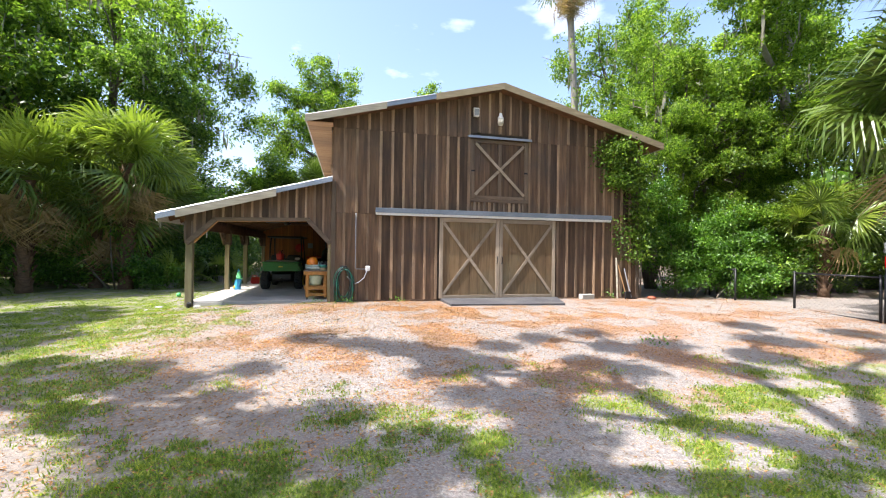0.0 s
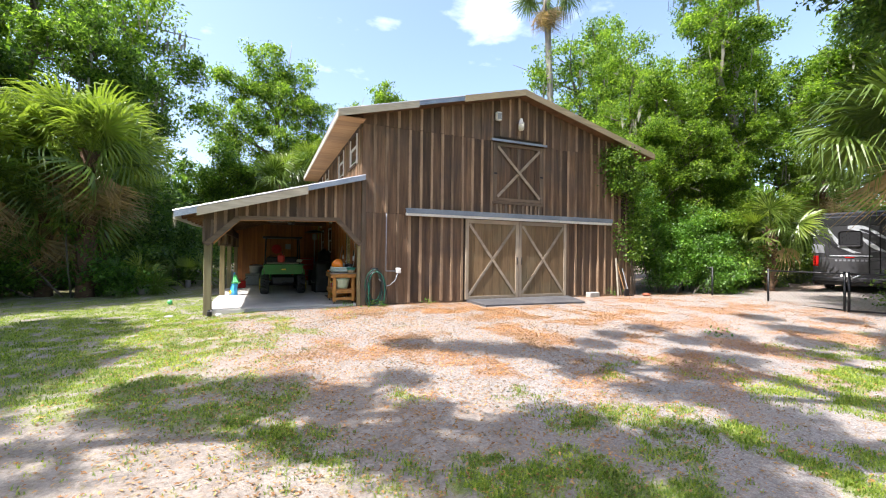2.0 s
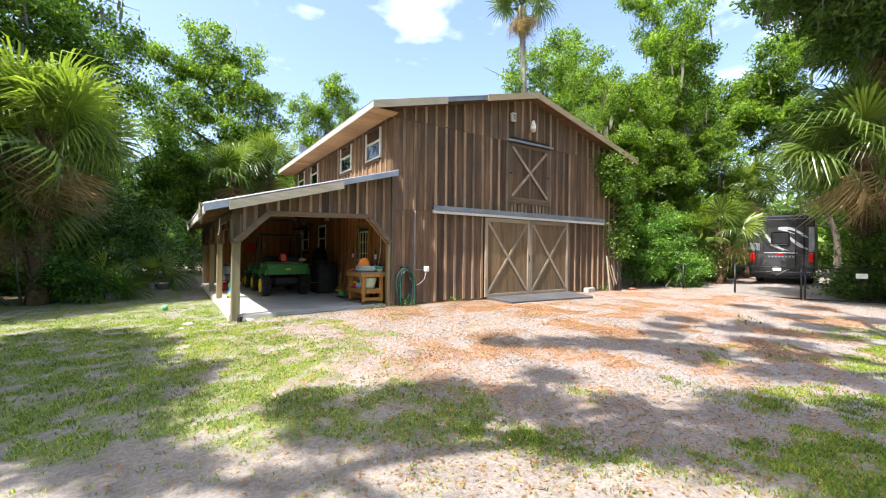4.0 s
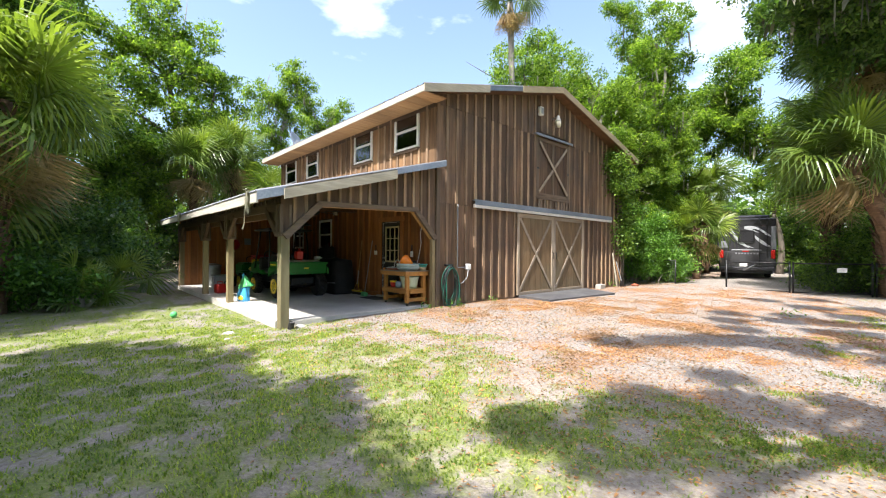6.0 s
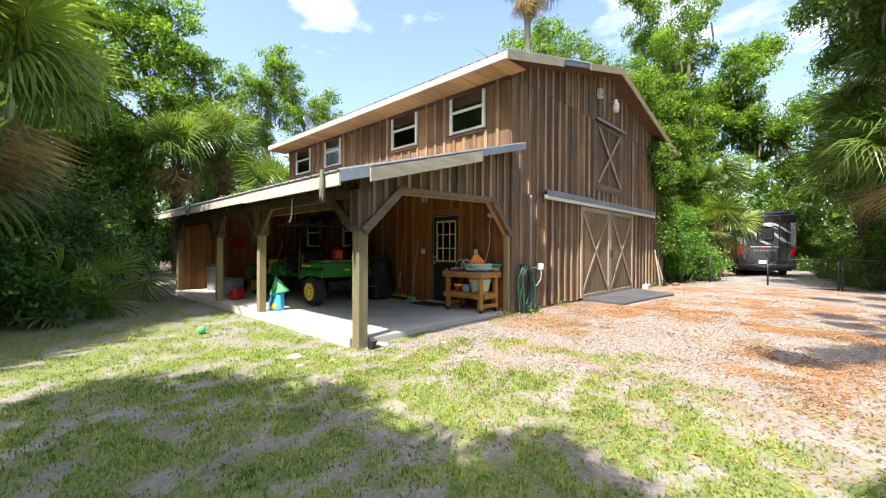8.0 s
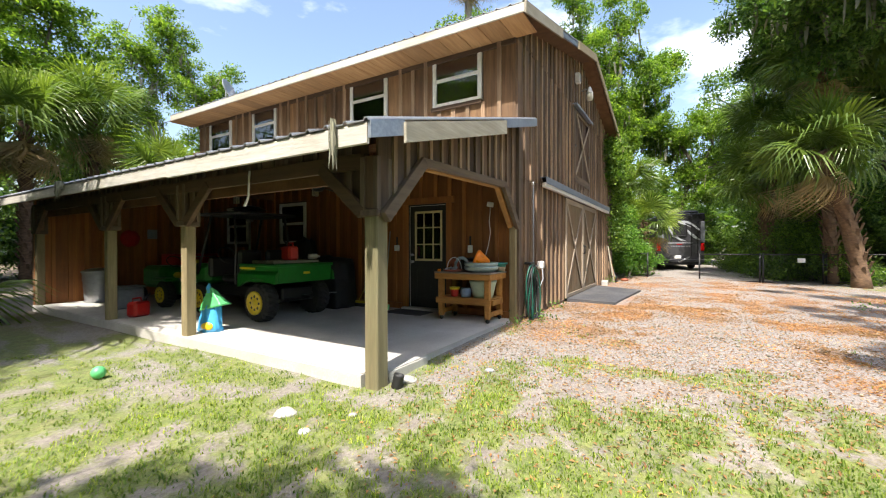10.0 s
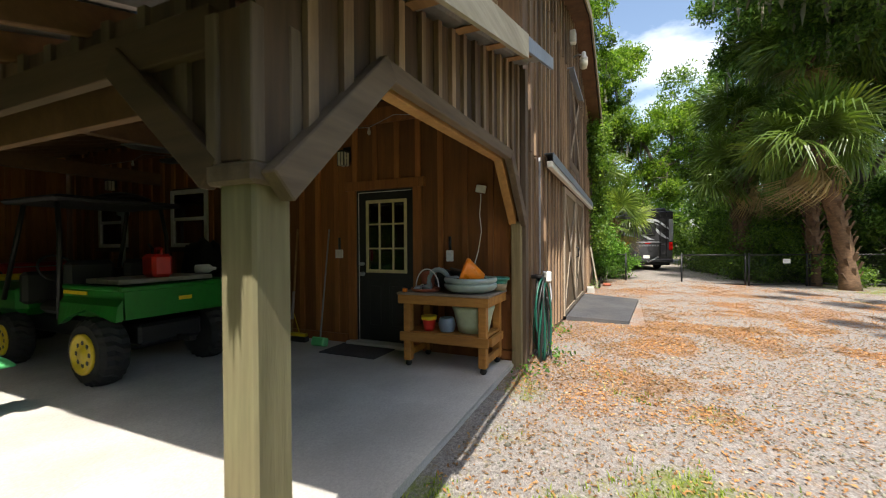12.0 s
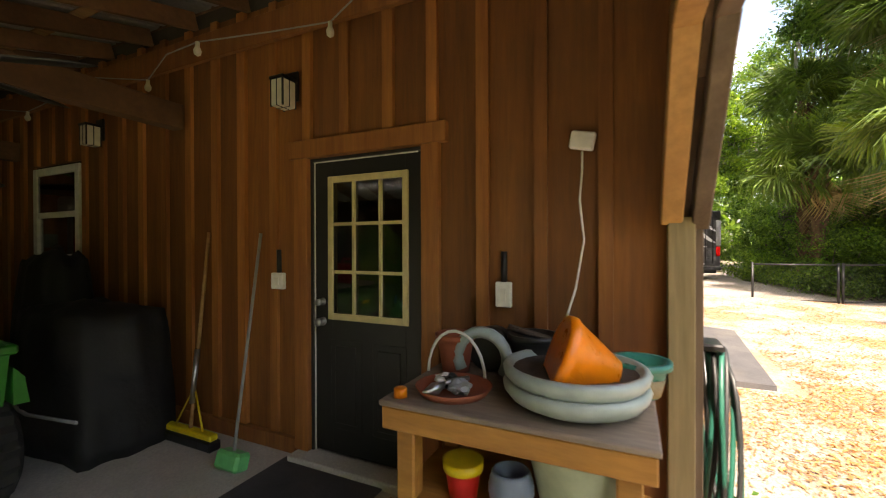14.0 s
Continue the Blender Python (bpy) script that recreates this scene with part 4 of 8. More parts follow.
DRY = [fan_frond("dry_frond", 6, PALM_DRY, 22, 0.8, 0.8, 0.8, 80, 0.6), fan_frond("dry_frond", 7, PALM_DRY, 20, 0.75, 0.7, 1.0, 60, 0.8)]


def palm(at, height, label, seed, radius=0.17, green=34, dry=8, scale=1.0, lean=0.0, boots=True, name="fan_palm", young=0.4):
    rnd = random.Random(seed)
    ob = thing(name, (at[0], at[1], ground_z(at[0], at[1]) - 0.05), label, "palm tree")
    lean_x, lean_y = lean if isinstance(lean, tuple) else (lean, lean * 0.4)
    top = Vector((lean_x, lean_y, height))
    bm = bmesh.new()
    k = max(6, int(height * 2))
    pts = [Vector((lean_x * (i / k) ** 1.5, lean_y * (i / k) ** 1.5, -0.1 + (height + 0.1) * i / k)) for i in range(k + 1)]
    add_tube(bm, pts, [radius * (1.3 if i == 0 else 1.0 + 0.09 * math.sin(i * 2.4)) for i in range(k + 1)], 10)
    part("trunk", bm, PALM_BARK if boots else PALE_BARK, ob)
    if boots:
        bm = bmesh.new()
        for i in range(int(height * 15)):
            z, a = height * (0.06 + 0.94 * i / (height * 15)), i * 2.4
            o = Vector((math.cos(a), math.sin(a), 0))
            p = Vector((lean_x * (z / height) ** 1.5, lean_y * (z / height) ** 1.5, z)) + o * radius * 0.9
            add_beam(bm, p, p + o * rnd.uniform(0.09, 0.16) + Vector((math.sin(a) * 0.06, -math.cos(a) * 0.06, 0.26)), 0.095, 0.03, 0)
        tagged(part("bark_sheath", bm, PALM_BARK, ob, "criss-cross stubs of old leaf stalks"), kind="stuff")
    for i in range(green + dry):
        old = i >= green
        f = (i + 0.5) / green if not old else 1.0
        el = radians(88 - 104 * f + rnd.uniform(-17, 17)) if not old else radians(rnd.uniform(-80, -48))
        me = rnd.choice(DRY) if old else (rnd.choice(YOUNG) if f < young or rnd.random() < young / 2 else rnd.choice(FRONDS))
        fr = new("dry_frond" if old else "frond", me)
        fr.parent = ob
        s = scale * rnd.uniform(0.72, 1.2) * (0.75 + 0.3 * min(1, f * 2))
        fr.matrix_local = (Matrix.Translation(top + Vector((0, 0, 0.15 * (1 - f)))) @ Matrix.Rotation(i * 2.3999 + rnd.uniform(-0.2, 0.2), 4, "Z")
                           @ Matrix.Rotation(-el, 4, "Y") @ Matrix.Rotation(rnd.uniform(-1.0, 1.0), 4, "X") @ Matrix.Scale(s, 4))
    return ob


# west side: a clump of fan palms under a great dark oak
palm((-8.4, 18.2), 4.9, "fan palm with a shaggy skirt of dry leaves", 11, 0.22, 62, 34, 1.3, (0.1, -0.1), young=0.75)
palm((-9.6, 18.6), 2.9, "low fan palm half hidden in undergrowth", 12, 0.2, 48, 16, 1.2)
palm((-10.9, 17.0), 4.1, "fan palm at the lawn's edge", 13, 0.2, 46, 22, 1.3, young=0.7)
palm((-8.6, 20.3), 4.2, "fan palm rising behind the clump", 14, 0.18, 34, 12, 1.2)
palm((-1.9, 32.0), 6.4, "fan palm with drooping leaves behind the barn", 15, 0.2, 38, 14, 1.35)
palm((0.3, 32.2), 7.3, "fan palm beside the barn's far corner", 16, 0.2, 38, 10, 1.35)
palm((-4.2, 33.0), 5.4, "fan palm in the woods with a brown skirt", 17, 0.2, 30, 16, 1.2)
palm((2.0, 29.0), 4.3, "fan palm close behind the barn", 18, 0.18, 34, 8, 1.2)
tree((-15.0, 31.0), [(0, 0, 14, 5.5), (-6, -1, 12, 5), (4.2, 1, 11, 4.2), (1, -3, 17, 4.6), (-4, 2, 18, 5), (5.2, -1, 15, 3.6), (-9, 0, 15, 5), (3, -2, 7.5, 3.2), (-2, -3, 8, 3.6), (5.4, 1, 6, 2.6), (-7, -3, 7, 3.5), (0, 0, 21, 4.5)],
     (0.75, 5.0), 23000, 0.29, FRESH_LEAF, BARK, "great shady oak hung with grey moss", 21, moss=500)
tree((-9.2, 21.6), [(0.6, 1.5, 7.5, 1.5), (1.2, 1.8, 9.2, 1.2), (0, 1.0, 9.0, 1.5), (-0.8, 0.6, 10.5, 1.5), (0.9, 1.2, 5.6, 1.2), (1.5, 2.0, 7.0, 0.9), (0.4, 0.6, 4.4, 1.2), (1.2, 1.4, 4.2, 0.8)],
     (0.22, 3.0), 9000, 0.2, OAK_LEAF, BARK, "dense dark tree rising out of the palm clump", 28, moss=60)
tree((-22.0, 24.0), [(0, 0, 12, 5), (4, -2, 9, 4), (-4, 0, 10, 4.5), (2, 2, 16, 4.6), (5, 0, 13, 3.5)], (0.6, 4.5), 16000, 0.28, FRESH_LEAF, BARK, "broad oak over the lawn", 22, moss=200)
tree((-2.3, 39.0), [(0, 0, 13.5, 3.2), (-3, 0, 11, 2.6), (2.6, 0, 11, 2.5), (0.8, 0, 16.4, 2.2), (-2.4, 0, 15.2, 2.0), (3.2, 0, 14, 1.8), (-1.2, 0, 17.6, 1.7), (0.5, -1, 8.5, 2.8), (-4.4, 0, 12.8, 1.6)],
     (0.4, 5.0), 14000, 0.28, FRESH_LEAF, BARK, "tall open-crowned tree with bare twigs at the top", 23, bare=4)
tree((8.0, 44.0), [(0, 0, 14, 2.0), (-1.8, 0, 15.5, 1.7), (1.2, 0, 17, 1.6), (-0.5, 0, 11, 1.6), (0.3, 0, 18.6, 1.1), (-2.0, 0, 12.6, 1.4)], (0.3, 8.0), 5500, 0.27, FRESH_LEAF, PALE_BARK, "slender tree standing against the sky", 24, moss=120, bare=3)
tree((12.0, 46.0), [(0, 0, 14.5, 2.0), (2.2, 0, 16, 1.9), (-1, 0, 17, 1.4), (1.0, 0, 11.5, 1.8), (3, 0, 13, 1.3)], (0.3, 8.0), 5500, 0.27, FRESH_LEAF, PALE_BARK, "slender tree with a thin top", 25, bare=3)
tree((-5.4, 31.0), [(0, 0, 5.6, 1.8), (-1.4, 0, 4.2, 1.7), (1.1, 0.6, 3.8, 1.5), (0.2, 0, 7.2, 1.4), (-0.6, -0.4, 2.6, 1.4)], (0.25, 2.5), 9000, 0.25, FRESH_LEAF, BARK, "bright young tree in the clearing", 26)
tree((3.5, 36.5), [(0, 0, 6.5, 2.4), (2, 0, 5, 2.2), (-2, 0, 5, 2.2)], (0.25, 2.5), 7000, 0.25, OAK_LEAF, BARK, "small tree behind the barn", 27)
shrub((-6.7, 23.6), [(0, 0, 1.7, 1.5), (-2.0, -0.4, 1.5, 1.6), (1.4, 0.4, 1.4, 1.3), (0.2, -0.7, 0.9, 1.2), (-3.6, 0, 1.6, 1.6), (0.3, 0.2, 2.8, 1.0), (-1.7, 0.3, 2.7, 1.1)], 15000, 0.13, DEEP_LEAF, "dark flowering shrub dotted with white blossom", 31, flowers=1500)
shrub((-9.5, 22.5), [(0, 0, 1.3, 1.5), (-2, 0, 1.2, 1.5), (1.6, -0.8, 1.0, 1.2), (-4, 0.4, 1.4, 1.6)], 10000, 0.14, DEEP_LEAF, "dense dark undergrowth beneath the palms", 32)
shrub((-8.5, 18.2), [(0.3, 0, 0.7, 0.8), (1.3, 0.2, 0.6, 0.7), (-1.3, 0.2, 0.7, 0.8), (-2.6, 0, 0.8, 0.9), (0.0, -0.1, 2.2, 0.45), (0.3, -0.2, 1.6, 0.5), (0.1, -0.2, 3.0, 0.45), (-0.3, -0.1, 3.7, 0.5), (0.5, 0, 4.2, 0.4), (-1.5, -0.2, 1.6, 0.6)], 9000, 0.11, VINE_LEAF, "vines and shrubs climbing round the palm trunks", 33)
shrub((-13.5, 19.5), [(0, 0, 1.4, 1.7), (-2.4, 0, 1.3, 1.8), (2, 0, 1.2, 1.4), (-5, 0, 1.6, 2.0)], 9000, 0.16, DEEP_LEAF, "dark undergrowth at the woodland edge", 34)
for i, (px, py) in enumerate(((-6.9, 18.4), (-11.8, 15.9), (-5.9, 21.3))):
    palm((px, py), 0.35, "seedling fan palm close to the ground", 60 + i, 0.1, 9, 1, 0.75, boots=False, name="palmetto")

# east side: vine-hung thicket beside the barn, oaks behind, palms along the fence
palm((11.8, 19.2), 15.2, "very tall slender fan palm above the roof", 41, 0.17, 24, 18, 1.05, -1.0, boots=False, young=0.1)
tree((17.5, 21.0), [(0, 0, 9.5, 3.6), (-3.8, -1, 11.8, 3.0), (3.4, 0, 11, 3.2), (-1.2, 0, 13.6, 3.0), (3.8, -2, 8, 3.0), (-4.2, -2, 8, 2.6), (1.6, 1, 15.0, 2.6), (6.4, 0, 13.0, 2.8), (0.5, -3, 6.4, 2.8), (7.5, -1, 9.5, 2.8)],
     (0.5, 4.5), 24000, 0.20, FRESH_LEAF, BARK, "broad sunlit oak hung with moss", 42, moss=250)
tree((17.2, 15.6), [(-1.4, -2.6, 11.0, 1.7), (-1.2, -3.0, 13.0, 1.5), (-2.6, -1.0, 9.0, 1.7), (0.4, -2.0, 9.2, 1.8), (-1.6, -1.6, 7.2, 1.9), (-3.2, 0.2, 7.4, 1.6), (1.6, -1.4, 11.4, 1.5), (1.0, -0.6, 14.0, 1.3), (-3.4, 0.6, 10.6, 1.3), (0.6, -2.4, 6.4, 1.7), (-1.0, -0.8, 15.0, 1.1)],
     (0.35, 4.0), 19000, 0.17, FRESH_LEAF, PALE_BARK, "tall sunlit tree with grey limbs behind the thicket", 65, moss=140)
tree((12.9, 15.2), [(0, 0, 6.6, 2.0), (-1.6, -0.6, 5.2, 1.7), (1.6, -0.6, 5.6, 1.8), (0.4, 0, 8.4, 1.7), (-1.0, -0.4, 3.8, 1.6), (1.5, -1.2, 4.0, 1.5)], (0.25, 2.5), 24000, 0.125, FRESH_LEAF, BARK, "leafy tree against the barn's side", 43, moss=80)
tree((15.6, 13.6), [(0, 0, 4.6, 1.8), (-1.3, 0, 6.2, 1.5), (1.3, 0, 6.4, 1.6), (-0.2, 0, 3.0, 1.5), (1.8, 0.2, 4.6, 1.3)], (0.2, 2.0), 20000, 0.12, FRESH_LEAF, BARK, "young tree in the thicket", 44)
shrub((11.5, 12.0), [(0, 0.4, 1.2, 1.0), (1.1, -0.2, 1.0, 1.0), (-0.5, 0.8, 2.2, 0.9), (0.9, 0.6, 2.3, 1.1), (0.2, 1.0, 3.3, 1.0), (1.9, -0.6, 0.7, 0.8)], 20000, 0.085, VINE_LEAF, "bright leafy shrub spilling beside the barn", 45)
shrub((13.2, 12.4), [(0, 0, 1.3, 1.2), (1.2, -0.2, 1.1, 1.1), (0.4, 0.5, 2.5, 1.3), (-0.6, 0.2, 0.8, 0.9), (1.6, 0.6, 2.4, 1.1)], 20000, 0.09, VINE_LEAF, "dense green shrub by the drive", 46)
shrub((15.4, 12.2), [(0, 0, 1.0, 1.0), (0.9, 0.3, 1.6, 1.1), (-0.9, 0, 0.9, 0.9)], 7000, 0.12, OAK_LEAF, "shrub at the drive's edge", 47)
for i, (x, y, h) in enumerate(((21.0, 18.6, 6.5), (26.5, 15.6, 6.0), (17.8, 16.8, 5.5))):
    tree((x, y), [(0, 0, h * 0.7, 2.0), (-1.7, -0.4, h * 0.45, 1.8), (1.7, -0.4, h * 0.45, 1.8), (0, -0.9, h * 0.22, 1.6), (1.9, -0.8, h * 0.2, 1.3), (-1.9, -0.8, h * 0.2, 1.3)],
         (0.18, h * 0.35), 5000, 0.2, OAK_LEAF, BARK, "bushy tree closing the woods behind the drive", 180 + i)
shrub((16.9, 13.0), [(0, 0, 0.9, 1.1), (1.3, 0.4, 1.1, 1.1), (-1.2, -0.3, 0.8, 0.9), (0.5, 0.6, 2.0, 1.0)], 8000, 0.12, OAK_LEAF, "dark shrub filling the gap beside the drive", 49)
palm((17.0, 11.4), 2.7, "small fan palm overhanging the drive", 48, 0.15, 26, 4, 0.95)
palm((12.4, 4.2), 4.8, "leaning fan palm with crossed leaf stubs on its trunk", 51, 0.24, 46, 6, 1.15, (-1.0, 1.3), young=0.12)
palm((13.7, 4.7), 8.4, "tall fan palm in the dark wood", 52, 0.2, 46, 8, 1.2, (-0.5, 0.5), young=0.1)
palm((16.0, 6.3), 4.6, "fan palm in shade at the wood's edge", 53, 0.2, 44, 5, 1.2, young=0.12)
palm((17.6, 6.2), 7.4, "fan palm behind the fence", 54, 0.18, 42, 6, 1.2, young=0.12)
palm((14.4, 2.0), 8.4, "tall fan palm deep in the wood", 55, 0.18, 44, 8, 1.25)
palm((21.5, 4.8), 6.0, "fan palm in the far wood", 56, 0.18, 30, 8, 1.2)
palm((24.5, 13.0), 5.6, "fan palm beyond the parked motorhome", 57, 0.18, 30, 8, 1.2)
tree((20.0, 1.0), [(0, 0, 10, 3.8), (-3.4, 0, 8, 3.2), (3.2, 1, 9, 3.4), (0, 1, 13.6, 3.6), (-3, 1, 12.2, 3.0), (4, 2, 13, 3.0), (-4, 1, 15.2, 2.8)], (0.45, 4.0), 23000, 0.2, DEEP_LEAF, BARK, "dark oak over the fence", 58, moss=150)
tree((27.5, 9.6), [(0, 0.6, 9.4, 2.0), (-1.0, 2.6, 13.0, 2.0), (0, 2.0, 15.0, 1.5), (0, 2.2, 9.6, 2.2), (0, -0.6, 6.6, 2.2), (1, -3.6, 8.4, 2.0), (-0.6, 3.4, 11.0, 1.8), (0.4, -2.0, 10.0, 1.5)], (0.2, 4.0), 15000, 0.24, FRESH_LEAF, BARK, "sunlit tree beyond the drive", 59, moss=150)
tree((24.0, 17.0), [(0, 0, 8, 3.0), (-2, 0, 11.2, 2.6), (2, -1.5, 10.2, 2.6), (0, 0, 13.8, 2.2), (1, -3, 6.6, 2.6), (2.6, -2.6, 11.6, 1.9)], (0.2, 4.0), 16000, 0.24, FRESH_LEAF, BARK, "tall sunlit tree beside the gravel drive", 61, moss=150)
tree((33.0, 3.0), [(0, 0, 10, 4), (-2, 3, 12, 3), (0, -4, 13, 4), (0, 4, 8, 3.4), (0, 0, 6, 3.4)], (0.45, 4.0), 12000, 0.3, OAK_LEAF, BARK, "broad tree in the far wood", 62)
shrub((17.5, 4.4), [(0, 0, 0.8, 1.1), (1.6, 0.6, 0.7, 1.0), (-1.8, 0.2, 0.7, 1.0), (3.2, 0.8, 0.8, 1.0), (-3.2, -0.4, 0.8, 1.1)], 9000, 0.12, OAK_LEAF, "low undergrowth along the fence", 63)
shrub((15.0, 6.5), [(0, 0, 0.7, 0.8), (0.8, -0.2, 0.9, 0.8), (-0.8, -0.4, 0.7, 0.7), (0.2, -0.4, 1.7, 0.8), (1.3, -0.4, 1.9, 0.8), (-0.4, -0.8, 1.5, 0.7)], 7000, 0.10, OAK_LEAF, "dark leafy shrub behind the fence", 66)
shrub((21.0, 6.8), [(0, 0, 0.5, 0.7), (-1.4, 0, 0.45, 0.7), (1.2, 0.2, 0.6, 0.8)], 5000, 0.10, FRESH_LEAF, "sunlit low plants by the drive", 64)
for i, (x, y) in enumerate(((14.4, 6.3), (17.2, 6.6), (13.9, 3.9), (19.4, 7.2), (15.6, 5.6))):
    shrub((x, y), [(0, 0, 0.35, 0.55), (0.7, 0.3, 0.3, 0.5), (-0.7, -0.2, 0.3, 0.5), (0.2, -0.6, 0.5, 0.5)], 2200, 0.09, FRESH_LEAF if i % 2 else OAK_LEAF, "low leafy plants growing along the fence", 160 + i)
# trees behind the walker, whose crowns shade the yard
LAWN_SHADE = [(-6.9, 12.1, 0.7), (-6.4, 11.5, 0.75), (-6.0, 10.4, 0.7), (-5.7, 9.4, 0.6), (-5.5, 8.4, 0.65), (-5.8, 7.4, 0.7), (-7.3, 11.0, 1.0), (-6.8, 9.8, 1.0), (-6.6, 8.4, 1.0), (-7.4, 7.4, 1.0), (-8.6, 10.2, 1.2), (-8.4, 8.6, 1.2), (-6.6, 6.8, 0.6)]
tree((-13.4, 8.5), [(x - 0.636 * z + 13.4, y - 0.11 * z - 8.5, z, r) for z, (x, y, r) in zip([8.6, 9.2, 8.2] * 5, LAWN_SHADE)], (0.35, 5.0), 19000, 0.17, OAK_LEAF, BARK, "oak at the west side of the lawn", 71)
# the spots of yard that the boughs of a second oak shade, and how wide; the thin ones are bare boughs
SHADE = [(3.4, 2.2, 0.1), (3.3, 3.2, 0.1), (3.3, 4.3, 0.15), (4.3, 2.4, 0.1), (3.9, 2.9, 0.1), (3.8, 4.9, 0.35), (3.5, 5.3, 0.35), (2.7, 4.7, 0.45), (2.0, 4.1, 0.5), (1.4, 4.4, 0.35),
         (1.9, 3.3, 0.4), (1.4, 2.8, 0.4), (2.0, 5.6, 0.4), (1.5, 6.1, 0.45), (0.9, 6.6, 0.5), (0.2, 7.0, 0.45), (-0.5, 7.5, 0.35), (1.2, 5.3, 0.25), (2.6, 6.5, 0.35), (3.5, 6.9, 0.4), (4.6, 7.1, 0.35),
         (5.0, 5.4, 0.45), (4.5, 6.1, 0.4), (5.5, 6.1, 0.35), (5.4, 4.7, 0.4), (6.5, 5.2, 0.5), (6.7, 4.1, 0.45), (7.8, 6.0, 0.6), (8.8, 4.8, 0.6), (8.6, 7.2, 0.45), (10.2, 6.2, 0.5),
         (0.5, 3.2, 0.5), (0.2, 2.7, 0.5), (-0.2, 3.5, 0.5), (-0.1, 4.1, 0.4), (-0.7, 4.0, 0.45), (-0.8, 3.2, 0.5), (-1.3, 3.6, 0.5), (-1.4, 2.9, 0.5), (-1.8, 4.2, 0.5), (-2.4, 4.6, 0.4),
         (-1.3, 4.8, 0.25), (-2.1, 5.4, 0.45), (-2.8, 5.6, 0.4), (-1.2, 5.9, 0.25), (-2.6, 6.2, 0.4), (-3.3, 6.1, 0.5), (-4.0, 5.9, 0.5), (-4.1, 6.6, 0.3), (-3.5, 5.4, 0.35), (-5.3, 5.9, 0.32), (-4.6, 5.2, 0.25), (-4.9, 4.7, 0.2), (-5.7, 6.4, 0.3), (-4.2, 4.6, 0.2)]
OAK_AT = (-2.4, -3.4)
tree(OAK_AT, [(x - 0.636 * z - OAK_AT[0], y - 0.11 * z - OAK_AT[1], z, r) for z, (x, y, r) in zip([10.0, 9.6, 10.4, 9.3, 10.8] * 11, SHADE)],
     (0.42, 6.5), 17000, 0.15, OAK_LEAF, BARK, "spreading oak whose limbs reach over the yard", 72)
tree((15.6, 0.6), [(-5.4, 3.8, 9.6, 2.0), (-3.4, 2.4, 11.0, 2.4), (-2.4, 4.8, 10.4, 1.9), (-0.6, 2.4, 9.0, 2.4), (-4.4, 0.9, 8.2, 2.1), (0.6, 5.2, 9.6, 1.9), (-1.6, 0.4, 13.0, 2.4), (2.4, 2.2, 11.6, 2.3), (-6.6, 2.0, 11.2, 1.8), (-6.9, 4.2, 9.2, 1.5), (-4.6, 4.6, 8.4, 1.3), (-7.1, 5.2, 9.8, 1.5), (-6.4, 6.3, 10.4, 1.4), (-5.4, 5.6, 9.4, 1.4), (-3.6, 6.2, 10.6, 1.5), (-1.8, 6.4, 11.4, 1.6)],
     (0.5, 4.5), 30000, 0.19, DEEP_LEAF, BARK, "spreading dark oak over the palms by the fence", 73, moss=160)
# tall trees added west of the lawn, mostly unseen, to darken the lean-to
for i, (x, y) in enumerate(((-21.0, 9.5), (-19.0, 15.0), (-23.0, 3.0), (-17.5, 26.0))):
    tree((x, y), [(0, 0, 11.5, 3.4), (-2.4, 1.6, 9.0, 3.0), (1.8, -2.2, 8.6, 2.8), (0.6, 2.6, 7.0, 2.8), (0.4, -0.6, 4.6, 2.8), (0.8, 3.0, 3.2, 2.2), (1.0, -3.2, 3.4, 2.2), (0, 0.4, 14.5, 2.6)],
         (0.5, 4.0), 9000, 0.34, OAK_LEAF, BARK, "tall dark tree added in the west to block the sky", 140 + i)
# dark thicket closing the west and north
for i, (x, y, h, s) in enumerate(((-12.5, 23.5, 5.5, 2.2), (-17.0, 21.0, 6.0, 2.5), (-21.0, 17.0, 6.0, 2.6), (-9.0, 27.5, 5.0, 2.2), (-25.0, 12.0, 6.5, 2.8), (-12.0, 34.0, 6.5, 2.6), (5.5, 33.0, 5.0, 2.2), (-1.0, 35.5, 4.0, 2.2))):
    tree((x, y), [(0, 0, h * 0.75, s), (-s * 0.9, 0, h * 0.5, s * 0.9), (s * 0.9, 0.2, h * 0.5, s * 0.9), (0, -s * 0.6, h * 0.28, s * 0.8), (s, -0.4, h * 0.22, s * 0.7), (-s, -0.4, h * 0.24, s * 0.7)],
         (0.2, h * 0.35), 7000, 0.24, DEEP_LEAF if i % 2 else OAK_LEAF, BARK, "bushy dark tree in the thicket round the yard", 100 + i)
